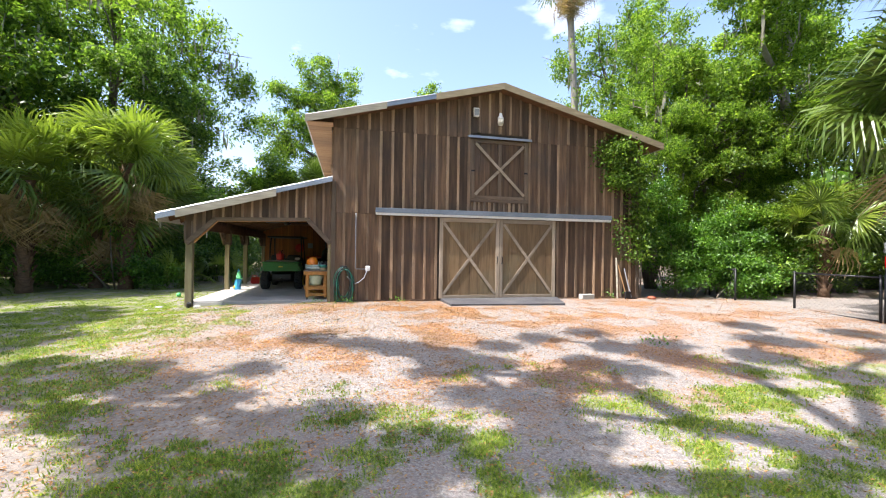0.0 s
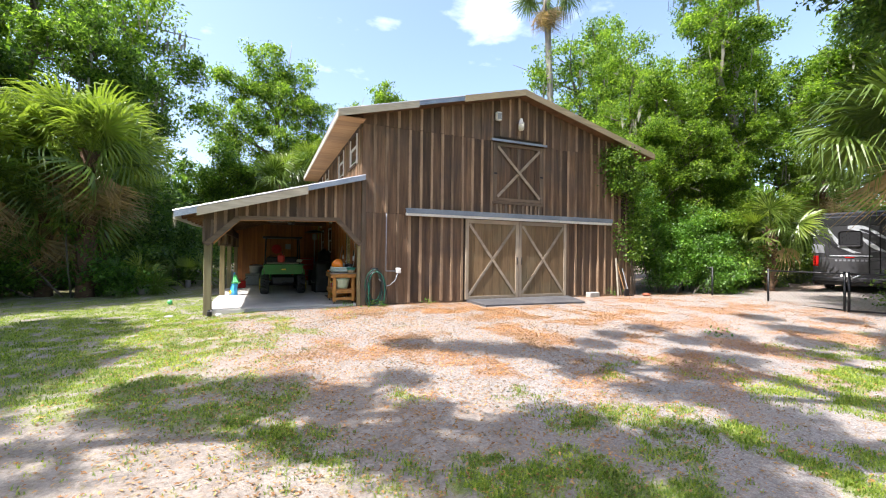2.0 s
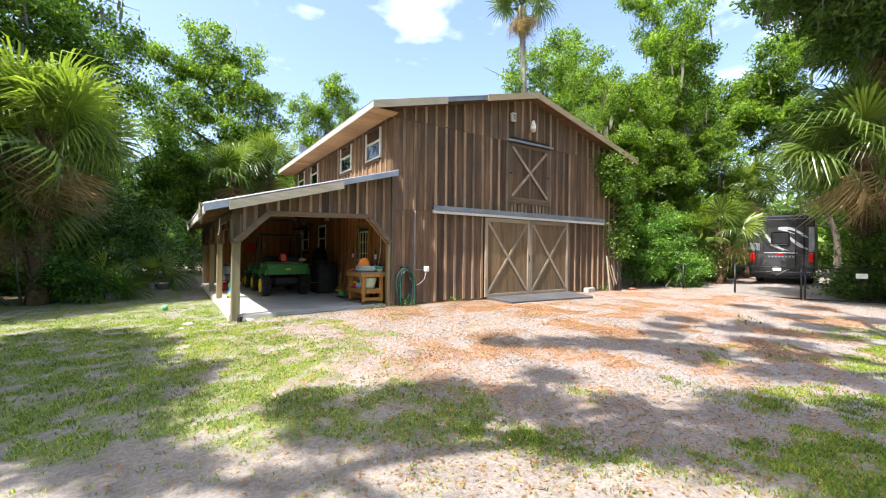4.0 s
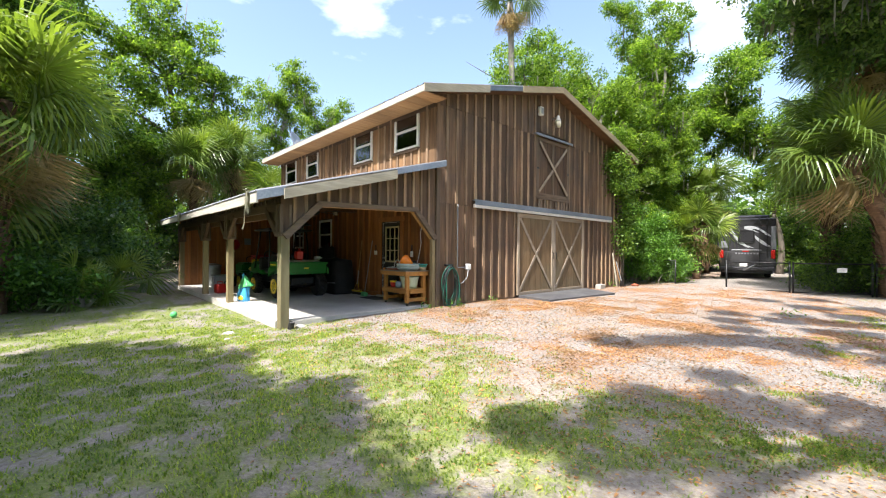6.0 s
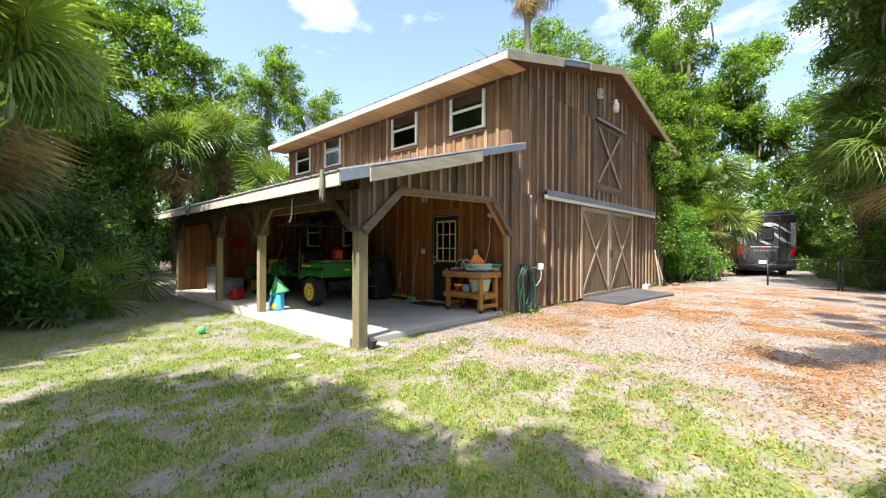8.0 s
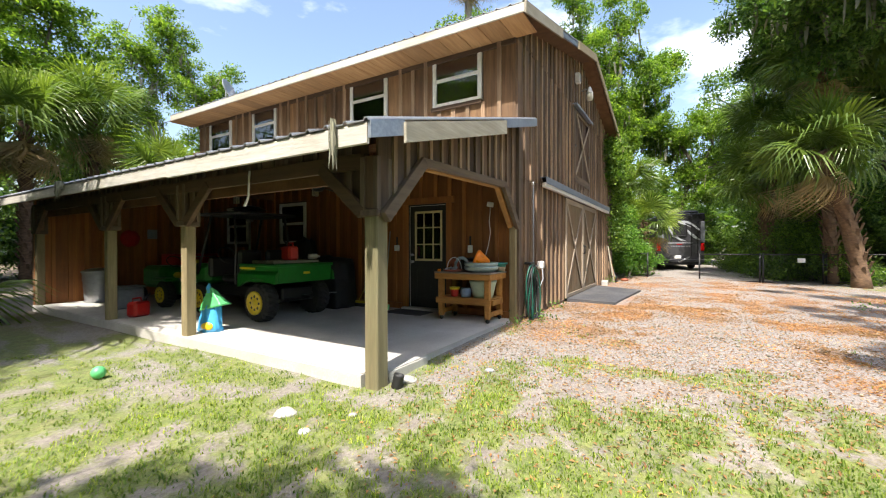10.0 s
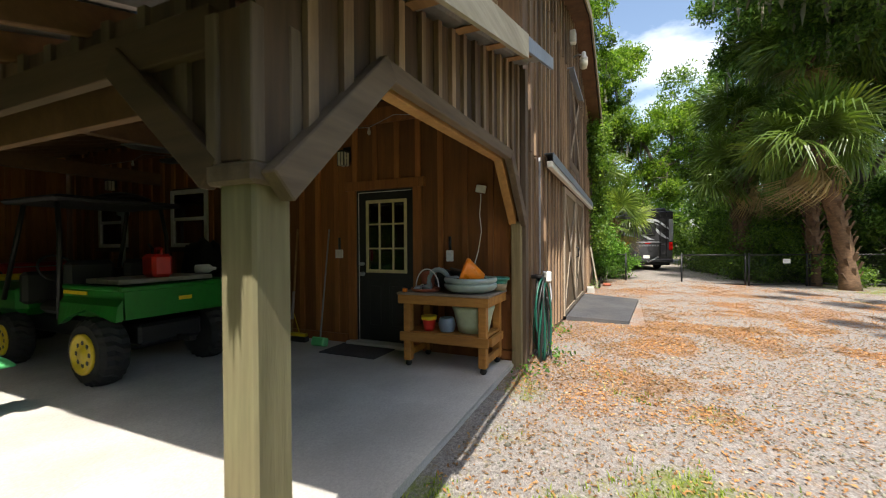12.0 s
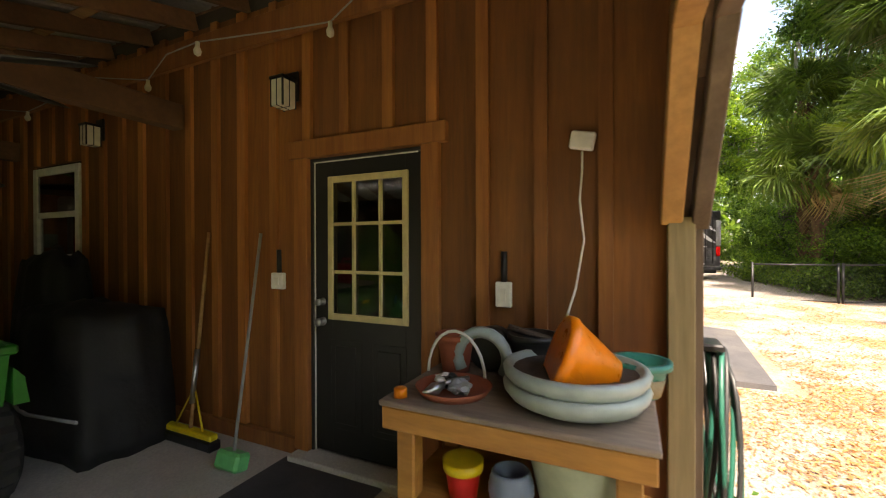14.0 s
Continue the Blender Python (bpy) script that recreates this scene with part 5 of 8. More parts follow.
# and the wood beyond the fence
for i, (x, y, h, s) in enumerate(((16.5, 1.5, 4.5, 1.9), (19.5, 3.6, 4.0, 1.7), (23.0, 2.0, 5.5, 2.2), (27.0, 4.4, 5.0, 2.2), (16.0, -3.0, 6.0, 2.4), (30.0, 13.5, 5.0, 2.2), (22.5, 15.0, 4.0, 1.9), (19.0, 14.2, 3.6, 1.7), (31.0, 9.0, 4.6, 2.2), (21.5, -3.0, 7.0, 2.8), (26.0, -1.0, 8.0, 3.0))):
    tree((x, y), [(0, 0, h * 0.75, s), (-s * 0.9, 0, h * 0.5, s * 0.9), (s * 0.9, 0.2, h * 0.5, s * 0.9), (0, -s * 0.6, h * 0.28, s * 0.8), (s, 0.4, h * 0.22, s * 0.7), (-s, 0.4, h * 0.24, s * 0.7)],
         (0.18, h * 0.35), 7000, 0.2, DEEP_LEAF if i in (0, 2, 4, 9, 10) else OAK_LEAF, BARK, "bushy tree in the wood beyond the fence", 120 + i)


def far_woods():
    """The ring of woods that closes the view."""
    g = random.Random(5)
    blobs = []
    for i in range(150):
        a = 2 * math.pi * i / 150 + g.uniform(-0.02, 0.02)
        d = g.uniform(46, 60)
        for z in (1.5, 3.5, g.uniform(5.5, 8)):
            blobs.append((4 + d * math.sin(a), 12 + d * math.cos(a), z, g.uniform(2.4, 3.8)))
        if g.random() < 0.35:
            blobs.append((4 + (d + 4) * math.sin(a), 12 + (d + 4) * math.cos(a), g.uniform(9, 13), g.uniform(2.0, 3.2)))
    ob = soft_mesh("far_woods", *leaf_cloud(blobs, 110000, 1.15, 77, per=34, fine=True), OAK_LEAF, None)
    tagged(ob, "ring of mixed green woods far round the yard", "woods", kind="stuff")


far_woods()

# ---- paints and plastics of the things ----
GREEN_PAINT = plain("green_machine_paint", (0.009, 0.145, 0.016), 0.35)
YELLOW_PAINT = plain("yellow_paint", (0.72, 0.52, 0.02), 0.4)
TYRE = surface("tyre_rubber", (0.012, 0.012, 0.012), (0.025, 0.024, 0.023), 8, (1, 1, 1), 0.85, 0, 0.4, 60, vary=0, local=True)
BLACK_PLASTIC = plain("black_plastic", (0.018, 0.018, 0.018), 0.5)
RED_PLASTIC = plain("red_plastic", (0.50, 0.018, 0.014), 0.4)
ORANGE_GLAZE = plain("orange_glaze", (0.85, 0.22, 0.008), 0.3)
CELADON = plain("celadon_glaze", (0.33, 0.405, 0.385), 0.32)
PALE_GREEN = plain("pale_green_pot", (0.45, 0.52, 0.36), 0.4)
TEAL = plain("teal_glaze", (0.02, 0.20, 0.16), 0.3)
BLUE_GREY = plain("blue_grey_pot", (0.19, 0.25, 0.34), 0.45)
TERRACOTTA = plain("terracotta", (0.33, 0.09, 0.045), 0.7)
BENCH = surface("bench_pine", (0.38, 0.155, 0.026), (0.56, 0.27, 0.058), 2, (6, 1, 6), 0.6, fine=7, stain=(0.22, 0.105, 0.03), vary=0.15)
BENCH_TOP = surface("bench_top", (0.20, 0.15, 0.11), (0.30, 0.24, 0.19), 2, (6, 1, 6), 0.7, fine=8, stain=(0.12, 0.1, 0.09), vary=0.1)
TARP = surface("black_cover", (0.007, 0.007, 0.008), (0.014, 0.014, 0.015), 5, (1, 1, 1), 0.7, 0, 0.5, 12, vary=0)
HOSE_GREEN = plain("hose_green", (0.012, 0.10, 0.068), 0.4)
HOSE_BLACK = plain("hose_black", (0.02, 0.022, 0.022), 0.45)
GALV_CAN = plain("galvanised_can", (0.42, 0.43, 0.44), 0.4, 0.7)
GREY_BIN = plain("grey_bin", (0.30, 0.31, 0.32), 0.5)
FROST = plain("frosted_glass", (0.62, 0.58, 0.46), 0.3)
RV_GREY = plain("motorhome_grey", (0.042, 0.042, 0.046), 0.35, 0.2)
RV_LIGHT = plain("motorhome_silver", (0.24, 0.25, 0.27), 0.35, 0.2)
RV_SILVER = plain("motorhome_pale_silver", (0.48, 0.50, 0.53), 0.3, 0.3)
RV_MID = plain("motorhome_mid_grey", (0.065, 0.065, 0.07), 0.35, 0.2)
RV_DARK = plain("motorhome_black", (0.02, 0.02, 0.023), 0.3)
RED_LENS = plain("red_lens", (0.55, 0.01, 0.01), 0.2)
BAG_BLUE = plain("blue_bag", (0.07, 0.38, 0.72), 0.35)
BAG_GREEN = plain("green_bag", (0.13, 0.58, 0.20), 0.35)
STONE_WHITE = surface("pale_rubble", (0.45, 0.43, 0.38), (0.6, 0.58, 0.52), 8, (1, 1, 1), 0.9, 0, 0.5, 50)
DIRT_SOIL = surface("potting_soil", (0.03, 0.022, 0.015), (0.06, 0.045, 0.03), 12, (1, 1, 1), 0.95, 0, 0.5, 60)


# ---- doors of the barn ----
def barn_door(name, x0, x1, handle_x, label):
    z0, z1, y = 0.07, 2.50, Y0 - 0.075
    ob = thing(name, ((x0 + x1) / 2, y, z0), label, "door", "sliding barn doors", "structure")
    ob.matrix_world = Matrix()
    n = 6
    for i in range(n):
        a, b = x0 + (x1 - x0) * i / n, x0 + (x1 - x0) * (i + 1) / n
        box("plank", DOOR_PLANK, ob, a + 0.003, b - 0.003, y + 0.02, y + 0.045, z0, z1, 0.003)
    for a, b in ((x0, x0 + 0.11), (x1 - 0.11, x1)):
        box("stile", PALE_V, ob, a, b, y - 0.012, y + 0.018, z0, z1, 0.004)
    for a, b in ((z0, z0 + 0.09), (z1 - 0.12, z1)):
        box("rail", PALE_X, ob, x0 + 0.112, x1 - 0.112, y - 0.010, y + 0.018, a, b, 0.004)
    for k, (za, zb) in enumerate(((z0 + 0.12, z1 - 0.15), (z1 - 0.15, z0 + 0.12))):
        bm = bmesh.new()
        add_beam(bm, (x0 + 0.13, y + 0.004 - 0.009 * k, za), (x1 - 0.13, y + 0.004 - 0.009 * k, zb), 0.02, 0.085, 0.003)
        part("brace", bm, PALE_X, ob)
    bm = bmesh.new()
    add_tube(bm, [(handle_x, y - 0.015, 1.12), (handle_x, y - 0.06, 1.15), (handle_x, y - 0.06, 1.32), (handle_x, y - 0.015, 1.35)], 0.012, 6)
    part("handle", bm, BLACK_METAL, ob)


DOOR_PLANK = surface("door_plank", (0.15, 0.092, 0.042), (0.265, 0.172, 0.084), 1.2, V, 0.85, fine=5.0, stain=(0.17, 0.15, 0.09), vary=0.25)
barn_door("door_1", 2.67, 4.575, 4.50, "weathered sliding barn door braced with an X")
barn_door("door_2", 4.585, 6.49, 4.66, "weathered sliding barn door beside its twin")
TRACK_FLASH = surface("track_flashing", (0.15, 0.18, 0.22), (0.23, 0.265, 0.31), 2, (1, 1, 1), 0.5, 0.3, 0.05, 30, vary=0.1)
TRACK = thing("door_track", (4.6, Y0 - 0.1, 2.6), "long galvanised sliding-door track over the barn doors", "track", kind="structure")
TRACK.matrix_world = Matrix()
box("backing_board", TRIM_X, TRACK, 0.78, 8.44, Y0 - 0.085, Y0 - 0.055, 2.53, 2.69)
box("rail", WHITE_VINYL, TRACK, 0.76, 6.1, Y0 - 0.17, Y0 - 0.088, 2.515, 2.61, 0.012)
box("rail", WHITE_VINYL, TRACK, 6.106, 8.46, Y0 - 0.175, Y0 - 0.088, 2.51, 2.605, 0.012)
bm = bmesh.new()
add_beam(bm, (0.76, Y0 - 0.115, 2.715), (8.46, Y0 - 0.115, 2.715), 0.13, 0.018, 0.004)
add_box(bm, 0.75, 8.47, Y0 - 0.19, Y0 - 0.178, 2.585, 2.724, 0.003)
part("flashing", bm, TRACK_FLASH, TRACK, "bluish-grey metal flashing")
LOFT_OB = thing("door_3", (4.57, Y0, 3.1), "closed loft hatch with X bracing and a small metal hood", "door", kind="structure")
LOFT_OB.matrix_world = Matrix()
lx0, lx1, lz0, lz1 = LOFT
yl = Y0 - 0.02
for i in range(6):
    a = lx0 + (lx1 - lx0) * i / 6
    box("plank", BARN_BOARD, LOFT_OB, a + 0.003, a + (lx1 - lx0) / 6 - 0.003, yl - 0.004, yl + 0.02, lz0, lz1 + 0.1, 0.003)
for a, b in ((lx0, lx0 + 0.13), (lx1 - 0.13, lx1)):
    box("stile", TRIM_V, LOFT_OB, a, b, yl - 0.05, yl - 0.006, lz0, lz1, 0.004)
for a, b in ((lz0, lz0 + 0.10), (lz1 - 0.10, lz1)):
    box("rail", TRIM_X, LOFT_OB, lx0 + 0.132, lx1 - 0.132, yl - 0.046, yl - 0.006, a, b, 0.004)
box("mullion", TRIM_V, LOFT_OB, 4.52, 4.63, yl - 0.04, yl - 0.006, lz0 + 0.102, lz1 - 0.102, 0.004)
for k, (za, zb) in enumerate(((lz0 + 0.13, lz1 - 0.13), (lz1 - 0.13, lz0 + 0.13))):
    bm = bmesh.new()
    add_beam(bm, (lx0 + 0.15, yl - 0.05 - 0.022 * k, za), (lx1 - 0.15, yl - 0.05 - 0.022 * k, zb), 0.02, 0.085, 0.003)
    part("brace", bm, PALE_X, LOFT_OB)
for x in (lx0 + 0.02, lx1 - 0.14):
    for z in (3.95,):
        box("hinge", BLACK_METAL, LOFT_OB, x, x + 0.12, yl - 0.062, yl - 0.052, z, z + 0.05, 0.002)
bm = bmesh.new()
add_box(bm, lx0 - 0.10, lx1 + 0.08, yl - 0.14, yl, lz1 + 0.07, lz1 + 0.09, 0.004)
add_box(bm, lx0 - 0.10, lx1 + 0.08, yl - 0.145, yl - 0.135, lz1 + 0.02, lz1 + 0.09, 0.003)
part("hood", bm, FLASH, LOFT_OB)
box("apron", TRIM_X, LOFT_OB, lx0 - 0.02, lx1 + 0.02, yl - 0.06, yl - 0.03, lz0 - 0.10, lz0 - 0.01)
for i in range(6):
    x = lx0 + 0.1 + i * 0.32
    box("picket", TRIM_V, LOFT_OB, x, x + 0.07, yl - 0.075, yl - 0.035, lz0 - 0.38, lz0 - 0.11)

# lamp, floodlight box, conduit on the gable
LAMP = thing("barn_lamp", (4.50, Y0 - 0.05, 5.5), "white jar-shaped security lamp on a bracket", "lamp")
bm = bmesh.new()
add_lathe(bm, [(0.0, -0.14), (0.07, -0.13), (0.095, -0.05), (0.09, 0.04)], 16, (0, -0.22, 0))
part("globe", bm, FROST, LAMP)
bm = bmesh.new()
add_lathe(bm, [(0.09, 0.04), (0.095, 0.09), (0.06, 0.13), (0.045, 0.22), (0.03, 0.24)], 16, (0, -0.22, 0))
part("housing", bm, WHITE, LAMP)
bm = bmesh.new()
add_tube(bm, [(0, 0.0, 0.16), (0, -0.1, 0.2), (0, -0.2, 0.17)], 0.018, 8)
part("bracket", bm, STEEL, LAMP)
FLOOD = thing("wall_speaker", (3.76, Y0 - 0.06, 5.62), "small white box mounted high on the gable", "speaker")
part("case", add_box(bmesh.new(), -0.09, 0.09, -0.12, 0.0, 0.0, 0.26, 0.015), WHITE, FLOOD)
part("grille", add_box(bmesh.new(), -0.07, 0.07, -0.128, -0.121, 0.03, 0.22, 0.003), GREY_BIN, FLOOD)
OUTLET = thing("outdoor_outlet", (0.55, Y0 - 0.06, 0.95), "white weatherproof outlet fed by a grey conduit", "outlet")
part("box", add_box(bmesh.new(), -0.06, 0.07, -0.12, 0.0, -0.06, 0.09, 0.02), WHITE, OUTLET)
bm = bmesh.new()
add_tube(bm, [(-0.06, -0.03, 0.0), (-0.33, -0.03, 0.0), (-0.345, -0.03, 0.03), (-0.345, -0.03, 1.6)], 0.013, 8)
part("conduit", bm, GREY_BIN, OUTLET)
bm = bmesh.new()
add_tube(bm, [(-0.02, -0.1, -0.05), (-0.1, -0.14, -0.25), (-0.25, -0.13, -0.38), (-0.38, -0.1, -0.42)], 0.011, 6)
part("cord", bm, GREY_BIN, OUTLET)


# ---- windows and the entry door ----
def window(name, y0, y1, z0, z1, label, x=X0):
    ob = thing(name, (x, (y0 + y1) / 2, z0), label, "window", kind="structure")
    ob.matrix_world = Matrix()
    f, d0, d1 = 0.05, x - 0.045, x + 0.06
    bm = bmesh.new()
    add_box(bm, d0, d1, y0 - 0.03, y0 + f, z0 - 0.02, z1 + 0.03, 0.004)
    add_box(bm, d0, d1, y1 - f, y1 + 0.03, z0 - 0.02, z1 + 0.03, 0.004)
    add_box(bm, d0 + 0.002, d1, y0 + f, y1 - f, z1 - f, z1 + 0.03, 0.004)
    add_box(bm, d0 + 0.002, d1, y0 + f, y1 - f, z0 - 0.02, z0 + f, 0.004)
    part("window_frame", bm, WHITE_VINYL, ob)
    zm = (z0 + z1) / 2
    box("meeting_rail", WHITE_VINYL, ob, d0 + 0.008, d1 - 0.02, y0 + f + 0.001, y1 - f - 0.001, zm - 0.035, zm + 0.025, 0.004)
    for a, b, o in ((z0 + f, zm - 0.035, 0.03), (zm + 0.025, z1 - f, 0.015)):
        p = box("pane", GLASS, ob, d0 + o, d0 + o + 0.005, y0 + f, y1 - f, a, b, 0)
        p.visible_shadow = False
    # tan panel added behind the upper pane for the soffit's reflection there
    box("reflection_panel", REFLECTION_TAN, ob, d1 + 0.01, d1 + 0.02, y0 + f, y1 - f, zm + 0.1, z1 - f, 0)
    box("window_sill", TRIM_Y, ob, x - 0.09, x - 0.046, y0 - 0.05, y1 + 0.05, z0 - 0.10, z0 - 0.025, 0.005)
    return ob


REFLECTION_TAN = plain("window_blind", (0.42, 0.33, 0.22), 0.7)
for i, (a, b) in enumerate(WINDOWS_UP):
    window("window_%d" % (i + 1), a, b, 4.06, 5.06, "white double-hung window on the upper floor")
for i, (a, b) in enumerate(WINDOWS_DOWN):
    window("window_%d" % (i + 5), a, b, 1.43, 2.39, "white double-hung window in the cedar wall")

ENTRY = thing("door_4", (X0, 13.9, 0.1), "black entry door with a nine-light window and cream glazing bars", "door", kind="structure")
ENTRY.matrix_world = Matrix()
d0, d1, dz0, dz1 = DOOR
xs = X0 + 0.01
ly0, ly1, lt0, lt1 = 13.56, 14.21, 1.04, 2.04
bm = bmesh.new()
add_box(bm, xs, xs + 0.045, d0 + 0.02, ly0 + 0.03, dz0 + 0.005, dz1 - 0.02, 0.002)
add_box(bm, xs, xs + 0.045, ly1 - 0.03, d1 - 0.02, dz0 + 0.005, dz1 - 0.02, 0.002)
add_box(bm, xs, xs + 0.045, ly0 + 0.03, ly1 - 0.03, dz0 + 0.005, lt0 + 0.03, 0.002)
add_box(bm, xs, xs + 0.045, ly0 + 0.03, ly1 - 0.03, lt1 - 0.03, dz1 - 0.02, 0.002)
part("slab", bm, DOOR_BLACK, ENTRY)
for a, b in ((13.58, 13.84), (13.93, 14.19)):
    bm = bmesh.new()
    add_box(bm, xs - 0.006, xs - 0.001, a, b, 0.28, 0.90, 0.002)
    add_box(bm, xs - 0.014, xs - 0.006, a + 0.04, b - 0.04, 0.32, 0.86, 0.006)
    part("raised_panel", bm, DOOR_BLACK, ENTRY)
bm = bmesh.new()
fx0, fx1 = xs - 0.016, xs - 0.001
add_box(bm, fx0, fx1, ly0, ly0 + 0.045, lt0, lt1, 0.004)
add_box(bm, fx0, fx1, ly1 - 0.045, ly1, lt0, lt1, 0.004)
add_box(bm, fx0, fx1, ly0 + 0.045, ly1 - 0.045, lt1 - 0.045, lt1, 0.004)
add_box(bm, fx0, fx1, ly0 + 0.045, ly1 - 0.045, lt0, lt0 + 0.045, 0.004)
part("light_frame", bm, CREAM, ENTRY, "cream glazing frame")
for i in (1, 2):
    yy = ly0 + (ly1 - ly0) * i / 3
    box("glazing_bar", CREAM, ENTRY, fx0 + 0.004, fx1 + 0.012, yy - 0.011, yy + 0.011, lt0 + 0.046, lt1 - 0.046, 0.003)
    zz = lt0 + (lt1 - lt0) * i / 3
    box("glazing_bar", CREAM, ENTRY, fx0 + 0.006, fx1 + 0.010, ly0 + 0.046, ly1 - 0.046, zz - 0.011, zz + 0.011, 0.003)
for i in range(3):
    for j in range(3):
        ya, za = ly0 + (ly1 - ly0) * i / 3, lt0 + (lt1 - lt0) * j / 3
        p = box("pane", GLASS, ENTRY, xs + 0.012, xs + 0.016, ya + 0.008, ya + (ly1 - ly0) / 3 - 0.008, za + 0.008, za + (lt1 - lt0) / 3 - 0.008, 0)
        p.visible_shadow = False
for z, r in ((1.02, 0.028), (1.16, 0.024)):
    bm = bmesh.new()
    add_lathe(bm, [(r * 1.1, 0.0), (r * 1.1, 0.008), (r * 0.45, 0.014), (r * 0.45, 0.03), (r, 0.04), (r, 0.06), (r * 0.5, 0.068)], 14, m=Matrix.Translation((xs, 14.265, z)) @ Matrix.Rotation(-math.pi / 2, 4, "Y"))
    part("knob" if z < 1.1 else "deadbolt", bm, STEEL, ENTRY)
box("jamb", BLACK_PLASTIC, ENTRY, X0 - 0.02, X0 + 0.10, d1 - 0.018, d1, dz0, dz1, 0)
box("jamb", BLACK_PLASTIC, ENTRY, X0 - 0.02, X0 + 0.10, d0, d0 + 0.018, dz0, dz1, 0)
box("jamb", BLACK_PLASTIC, ENTRY, X0 - 0.02, X0 + 0.10, d0 + 0.018, d1 - 0.018, dz1 - 0.018, dz1, 0)
box("weather_strip", WHITE, ENTRY, X0 - 0.004, X0 + 0.004, d1 - 0.026, d1 - 0.019, dz0, dz1 - 0.019, 0)
box("weather_strip", WHITE, ENTRY, X0 - 0.004, X0 + 0.004, d0 + 0.05, d1 - 0.026, dz1 - 0.026, dz1 - 0.019, 0)
box("casing", CEDAR_BATTEN, ENTRY, X0 - 0.062, X0 - 0.001, d1, d1 + 0.12, 0.10, dz1 + 0.005, 0.004)
box("casing", CEDAR_BATTEN, ENTRY, X0 - 0.062, X0 - 0.001, d0 - 0.12, d0, 0.10, dz1 + 0.005, 0.004)
box("casing", CEDAR_BATTEN, ENTRY, X0 - 0.068, X0 - 0.001, d0 - 0.17, d1 + 0.17, dz1 + 0.006, dz1 + 0.13, 0.004)
# a lit tube inside the barn, seen through the panes
TUBE = thing("tube_light", (3.2, 16.2, 2.6), "lit fluorescent tube hanging inside the barn", "lamp")
part("tube", add_beam(bmesh.new(), (0, -0.6, 0), (0, 0.6, 0), 0.035, 0.035, 0.01), plain("lit_tube", (0.9, 0.9, 0.9), 0.4, emit=6.0), TUBE)
part("reflector", add_box(bmesh.new(), -0.08, 0.08, -0.65, 0.65, 0.03, 0.345, 0.01), WHITE, TUBE)


def sconce(y, z):
    ob = thing("wall_lantern", (X0 - 0.06, y, z), "square lantern with frosted panes on the cedar wall", "lamp", "lanterns on the cedar wall")
    part("back_plate", add_box(bmesh.new(), -0.02, 0.0, -0.06, 0.06, -0.05, 0.16, 0.004), BLACK_METAL, ob)
    bm = bmesh.new()
    add_box(bm, -0.15, -0.03, -0.055, 0.055, -0.11, 0.07, 0.004)
    part("glass_body", bm, FROST, ob, "cream frosted glass")
    for a in (-0.152, -0.038):
        for b in (-0.057, 0.049):
            part("cage_bar", add_box(bmesh.new(), a, a + 0.010, b, b + 0.010, -0.115, 0.075), BLACK_METAL, ob)
    part("cage_bar", add_box(bmesh.new(), -0.153, -0.028, -0.003, 0.003, -0.112, 0.072), BLACK_METAL, ob)
    part("cage_bar", add_box(bmesh.new(), -0.094, -0.087, -0.058, 0.058, -0.112, 0.072), BLACK_METAL, ob)
    part("hood", add_box(bmesh.new(), -0.16, -0.02, -0.065, 0.065, 0.07, 0.092, 0.004), BLACK_METAL, ob)


for yy in (14.47, 16.95, 20.05):
    sconce(yy, 2.63)


def wall_plate(name, y, z, w, h, label, wire=False):
    ob = thing(name, (X0 - 0.035, y, z), label, "outlet" if wire else "switch")
    part("plate", add_box(bmesh.new(), -0.035, 0.0, -w / 2, w / 2, -h / 2, h / 2, 0.006), WHITE, ob)
    part("rocker", add_box(bmesh.new(), -0.042, -0.034, -w / 6, w / 6, -h / 4, h / 4, 0.002), WHITE_VINYL, ob)
    bm = bmesh.new()
    add_tube(bm, [(-0.01, 0, h / 2), (-0.012, 0.0, h / 2 + 0.17)], 0.018, 6)
    part("conduit", bm, BLACK_PLASTIC, ob)


wall_plate("light_switch", 14.63, 1.30, 0.12, 0.12, "white switch box on the cedar wall")
wall_plate("wall_outlet", 12.92, 1.28, 0.09, 0.14, "white outlet cover on the cedar wall", True)
SOCK = thing("junction_box", (X0 - 0.05, 12.50, 2.08), "tilted white box with a cord hanging down", "outlet")
part("box", add_box(bmesh.new(), -0.05, 0.0, -0.06, 0.06, -0.04, 0.05, 0.008, Matrix.Rotation(0.2, 4, "X")), WHITE, SOCK)
bm = bmesh.new()
add_tube(bm, [(-0.03, 0.0, -0.05), (-0.03, 0.0, -0.14), (-0.05, 0.01, -0.3), (-0.04, -0.01, -0.5), (-0.05, 0.03, -0.75), (-0.06, 0.09, -0.95), (-0.1, 0.1, -1.08)], 0.006, 6)
part("cord", bm, WHITE_VINYL, SOCK)

